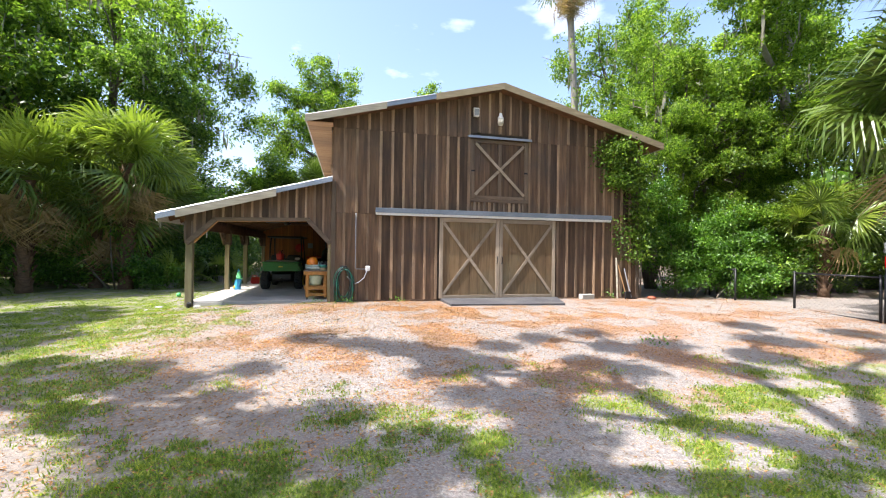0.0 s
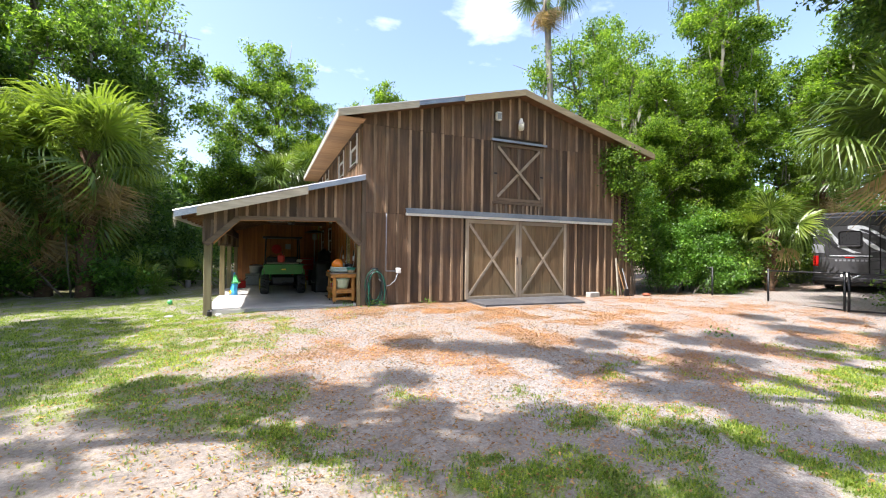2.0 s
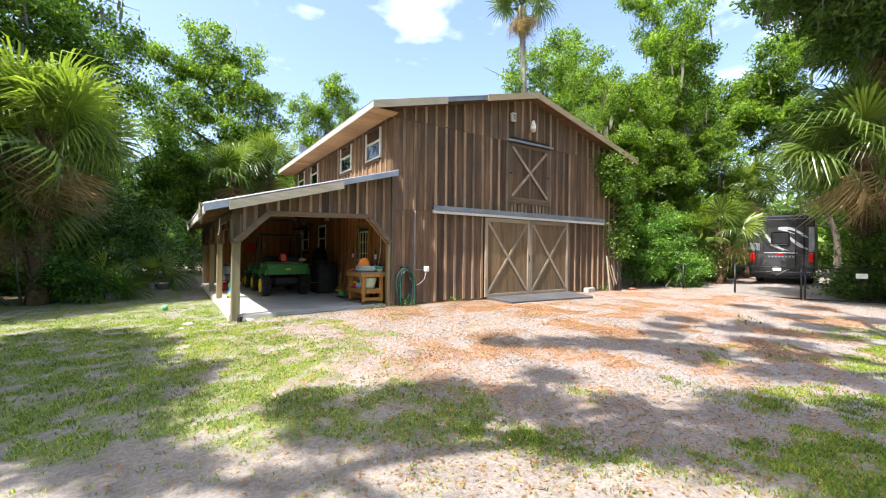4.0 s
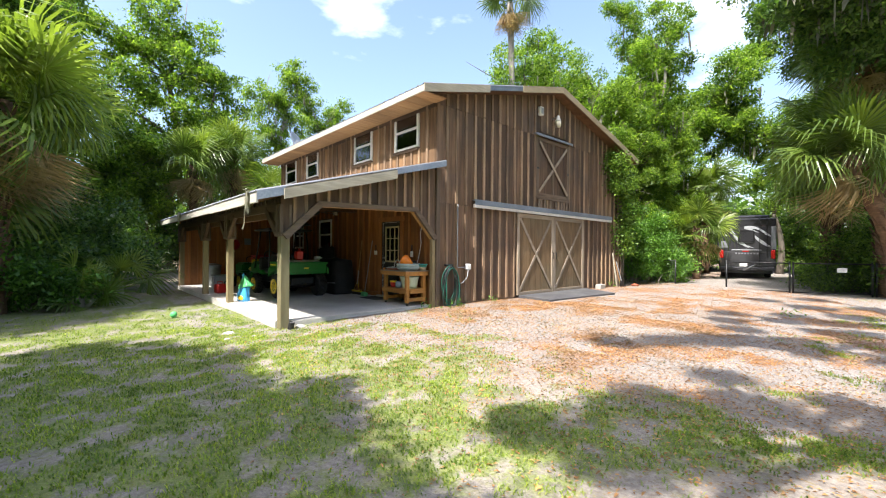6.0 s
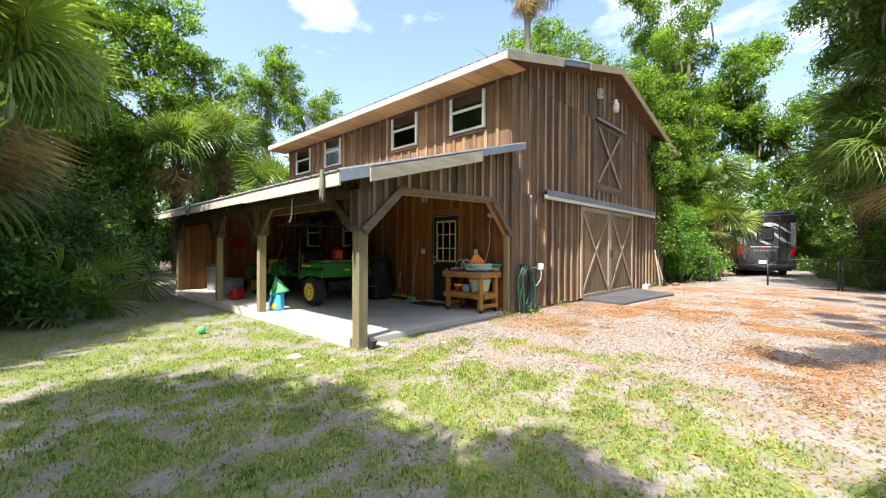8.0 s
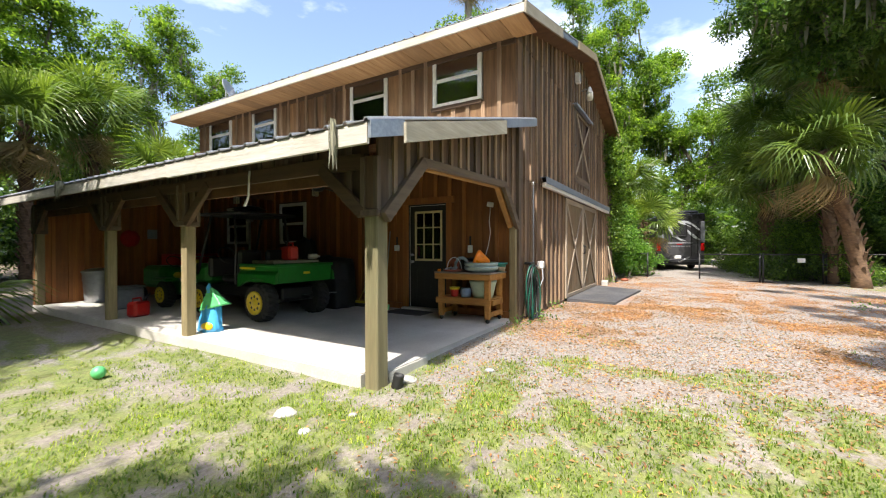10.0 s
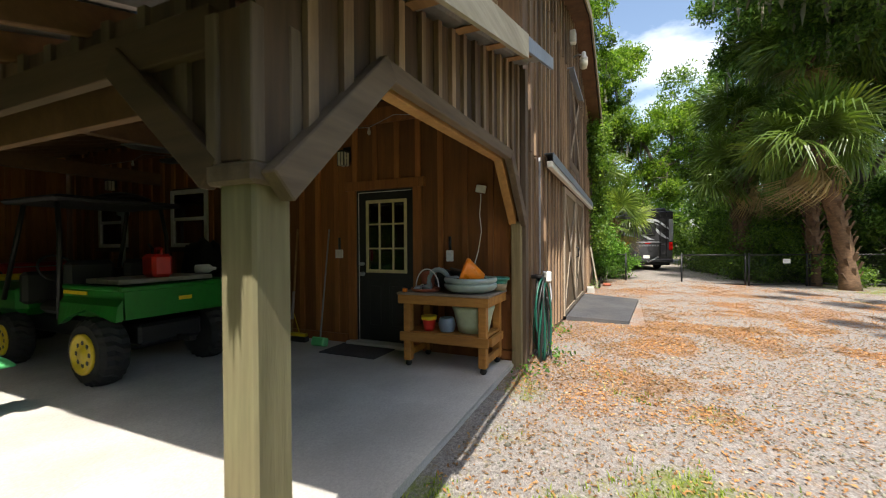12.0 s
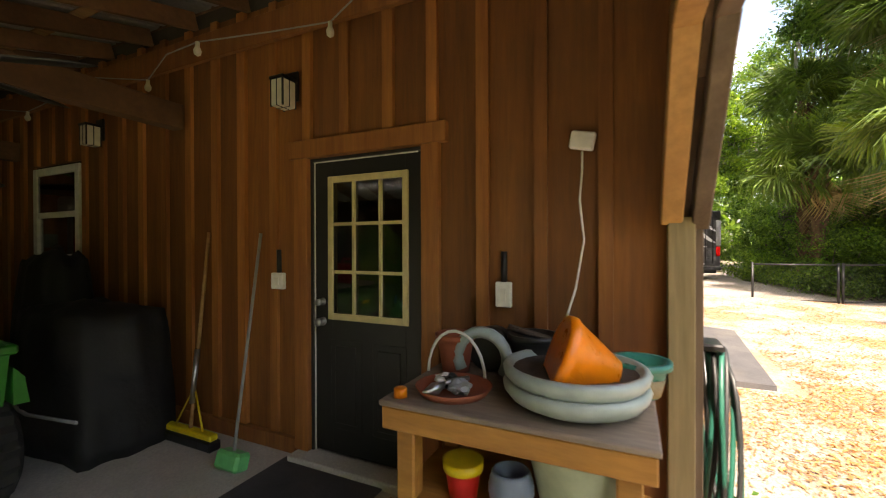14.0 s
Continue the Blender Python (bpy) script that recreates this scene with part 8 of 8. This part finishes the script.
def fence_run(name, p, q, label, mesh_h=1.0, posts=2):
    ob = thing(name, (*p, ground_z(*p)), label, "fence")
    ob.matrix_world = Matrix()
    p3, q3 = Vector((*p, -0.1)), Vector((*q, -0.1))
    for i in range(posts):
        c = p3.lerp(q3, i / (posts - 1))
        part("post", add_tube(bmesh.new(), [c - Vector((0, 0, 0.2)), c + Vector((0, 0, mesh_h + 0.16))], 0.032, 8), FENCE_M, ob)
    for z in (0.06, mesh_h + 0.1):
        part("rail", add_tube(bmesh.new(), [p3 + Vector((0, 0, z)), q3 + Vector((0, 0, z))], 0.024, 6), FENCE_M, ob)
    # chain-link: thin crossing wires
    d = q3 - p3
    n = int(d.length / 0.11)
    side = Vector((-d.y, d.x, 0)).normalized() * 0.0025
    verts, faces = [], []
    for i in range(-9, n):
        for s in (1, -1):
            a, b = i * 0.11, i * 0.11 + mesh_h
            za, zb = (0.06, mesh_h + 0.1) if s > 0 else (mesh_h + 0.1, 0.06)
            fa, fb = max(0.0, -a / mesh_h), min(1.0, (d.length - a) / mesh_h)
            if fb <= fa:
                continue
            u = d.normalized()
            A = p3 + u * (a + fa * mesh_h) + Vector((0, 0, za + (zb - za) * fa))
            B = p3 + u * (a + fb * mesh_h) + Vector((0, 0, za + (zb - za) * fb))
            k = len(verts)
            up = Vector((0, 0, 0.0025))
            verts += [tuple(A + side), tuple(A - side), tuple(A + up), tuple(B + side), tuple(B - side), tuple(B + up)]
            faces += [(k, k + 1, k + 4), (k, k + 4, k + 3), (k + 1, k + 2, k + 5), (k + 1, k + 5, k + 4), (k + 2, k, k + 3), (k + 2, k + 3, k + 5)]
    tagged(mesh_part("wire_mesh", verts, faces, FENCE_M, ob), kind="stuff")
    return ob


fence_run("gate", (12.3, 7.05), (12.35, 9.0), "black chain-link gate half closing the drive")
fence_run("fence", (12.3, 6.95), (13.4, 5.0), "low black chain-link fence under the palms", posts=2)
fence_run("fence", (13.45, 4.9), (15.0, -2.0), "black chain-link fence running into the wood", posts=4)
fence_run("fence", (12.45, 10.9), (13.2, 12.6), "black chain-link fence lost in the shrubs")
SIGN = thing("notice_board", (12.9, 5.72, 0.70), "small white sign wired to the fence", "sign")
part("board", add_box(bmesh.new(), -0.01, 0.01, -0.14, 0.14, 0.0, 0.16, 0.004, Matrix.Rotation(radians(28), 4, "Z")), WHITE, SIGN)
HOUSE = thing("house", (33.0, 21.0, ground_z(33, 21)), "pale sided house glimpsed through the trees", "house", turn=-35)
part("wall", add_box(bmesh.new(), -5, 5, -3, 3, 0, 2.8, 0.02), plain("pale_siding", (0.55, 0.6, 0.55), 0.7), HOUSE)
bm = bmesh.new()
vs = [bm.verts.new(p) for p in ((-5.4, -3.5, 2.8), (5.4, -3.5, 2.8), (5.4, 0, 4.6), (-5.4, 0, 4.6), (5.4, 3.5, 2.8), (-5.4, 3.5, 2.8))]
for f in ((0, 1, 2, 3), (3, 2, 4, 5), (0, 3, 5), (1, 4, 2), (0, 5, 4, 1)):
    bm.faces.new([vs[i] for i in f])
part("roof", bm, GALV, HOUSE)
for x in (-3, 0.5, 3):
    wn_ = part("window", add_box(bmesh.new(), x - 0.5, x + 0.5, -3.05, -2.99, 1.0, 2.1, 0.01), WHITE_VINYL, HOUSE)
    part("pane", add_box(bmesh.new(), x - 0.42, x + 0.42, -3.07, -3.051, 1.08, 2.02), RV_DARK, wn_)


# ---- loose ground cover ----
def inside(x, y):
    return (x > -4.25 and y > 12.0) or (2.7 < x < 6.5 and y > 10.6)


def scatter(count, seed, which, region, near):
    """Spots in the region, kept by the zone's share, thinning out away from the walked strip."""
    g = random.Random(seed)
    out, tries = [], 0
    while len(out) < count and tries < count * 12:
        tries += 1
        x, y = g.uniform(region[0], region[1]), g.uniform(region[2], region[3])
        if inside(x, y) or g.random() > zone(x, y)[which] or g.random() > near(x, y):
            continue
        out.append((x, y))
    return np.array(out)


def strip(x, y):
    d = min(math.hypot(x - a, y - b) for a, b in ((0.5, 3.0), (-1.5, 3.5), (-4, 4.5), (-5.5, 7.5), (-5.5, 10.5), (-3.5, 11.0)))
    return max(0.12, smooth(6.5, 1.0, d))


def grass_cover():
    spots = np.concatenate((scatter(24500, 1, 0, (-13, 7, 1.5, 17), strip), scatter(9000, 7, 0, (-3.2, 7, 1.8, 5.4), lambda x, y: 1.0)))
    g = np.random.default_rng(2)
    per = 5
    c = np.repeat(spots, per, axis=0) + g.normal(0, 0.03, (len(spots) * per, 2))
    n = len(c)
    z = np.repeat([ground_z(x, y) for x, y in spots], per) - 0.008
    az, h, w = g.uniform(0, 6.28, n), g.uniform(0.015, 0.05, n), g.uniform(0.003, 0.006, n)
    lean = g.uniform(0.2, 1.1, n) * h
    base = np.column_stack((c, z))
    side = np.stack((-np.sin(az), np.cos(az), 0 * az), 1) * w[:, None]
    mid = base + np.stack((np.cos(az) * lean * 0.35, np.sin(az) * lean * 0.35, h * 0.65), 1)
    tip = base + np.stack((np.cos(az) * lean, np.sin(az) * lean, h), 1)
    v = np.stack((base - side, base + side, mid + side * 0.8, tip, mid - side * 0.8), 1).reshape(-1, 3)
    f = (np.arange(n)[:, None, None] * 5 + np.array(((0, 1, 2), (0, 2, 4), (4, 2, 3)))).reshape(-1, 3)
    tagged(soft_mesh("grass", v, f, GRASS, None), "short patchy lawn grass on sandy ground", "grass", kind="stuff")


def leaf_litter():
    spots = scatter(58000, 3, 1, (-7, 12.5, 2.0, 12.3), lambda x, y: max(0.3, smooth(14, 4, abs(x + 2) + abs(y - 9))))
    g = np.random.default_rng(4)
    n = len(spots)
    z = np.array([ground_z(x, y) for x, y in spots]) + g.uniform(0.006, 0.016, n)
    az, s = g.uniform(0, 6.28, n), g.uniform(0.010, 0.024, n)
    a = np.stack((np.cos(az), np.sin(az), g.normal(0, 0.22, n)), 1) * s[:, None]
    b = np.stack((-np.sin(az), np.cos(az), g.normal(0, 0.25, n)), 1) * s[:, None] * 0.42
    c = np.column_stack((spots, z))
    lift = np.array((0, 0, 0.006))
    v = np.stack((c - a, c + b + lift, c + a, c - b + lift), 1).reshape(-1, 3)
    f = (np.arange(n)[:, None, None] * 4 + np.array(((0, 1, 2), (0, 2, 3)))).reshape(-1, 3)
    tagged(soft_mesh("fallen_leaves", v, f, LITTER, None), "drift of dry orange leaves on the drive", "leaves", kind="stuff")


def gravel_cover():
    spots = scatter(6500, 5, 2, (-5, 8, 3.0, 12.2), lambda x, y: max(0.08, smooth(9, 1.5, abs(x + 1.5) + abs(y - 9.5))))
    g = np.random.default_rng(6)
    n = len(spots)
    s = g.uniform(0.006, 0.017, n) * np.where(g.random(n) < 0.06, 1.7, 1.0)
    c = np.column_stack((spots, np.array([ground_z(x, y) for x, y in spots]) + s * 0.25))
    d = np.array(((1, 0, 0), (0, 1, 0), (-1, 0, 0), (0, -1, 0), (0, 0, 0.7), (0, 0, -0.7)))
    az = g.uniform(0, 6.28, n)
    rot = np.stack((np.stack((np.cos(az), -np.sin(az), 0 * az), 1), np.stack((np.sin(az), np.cos(az), 0 * az), 1), np.stack((0 * az, 0 * az, 1 + 0 * az), 1)), 1)
    jig = d[None] * g.uniform(0.6, 1.3, (n, 6, 1))
    v = (np.einsum("nij,nkj->nki", rot, jig) * s[:, None, None] + c[:, None]).reshape(-1, 3)
    fs = np.array(((0, 1, 4), (1, 2, 4), (2, 3, 4), (3, 0, 4), (1, 0, 5), (2, 1, 5), (3, 2, 5), (0, 3, 5)))
    f = (np.arange(n)[:, None, None] * 6 + fs).reshape(-1, 3)
    tagged(soft_mesh("gravel", v, f, PEBBLE, None), "loose pale gravel on the drive", "gravel", kind="stuff")


PEBBLE = leaf_matter("pebble", (0.13, 0.12, 0.11), (0.25, 0.235, 0.22), (0.40, 0.38, 0.355), 0.02, 0.9)
grass_cover()
leaf_litter()
gravel_cover()
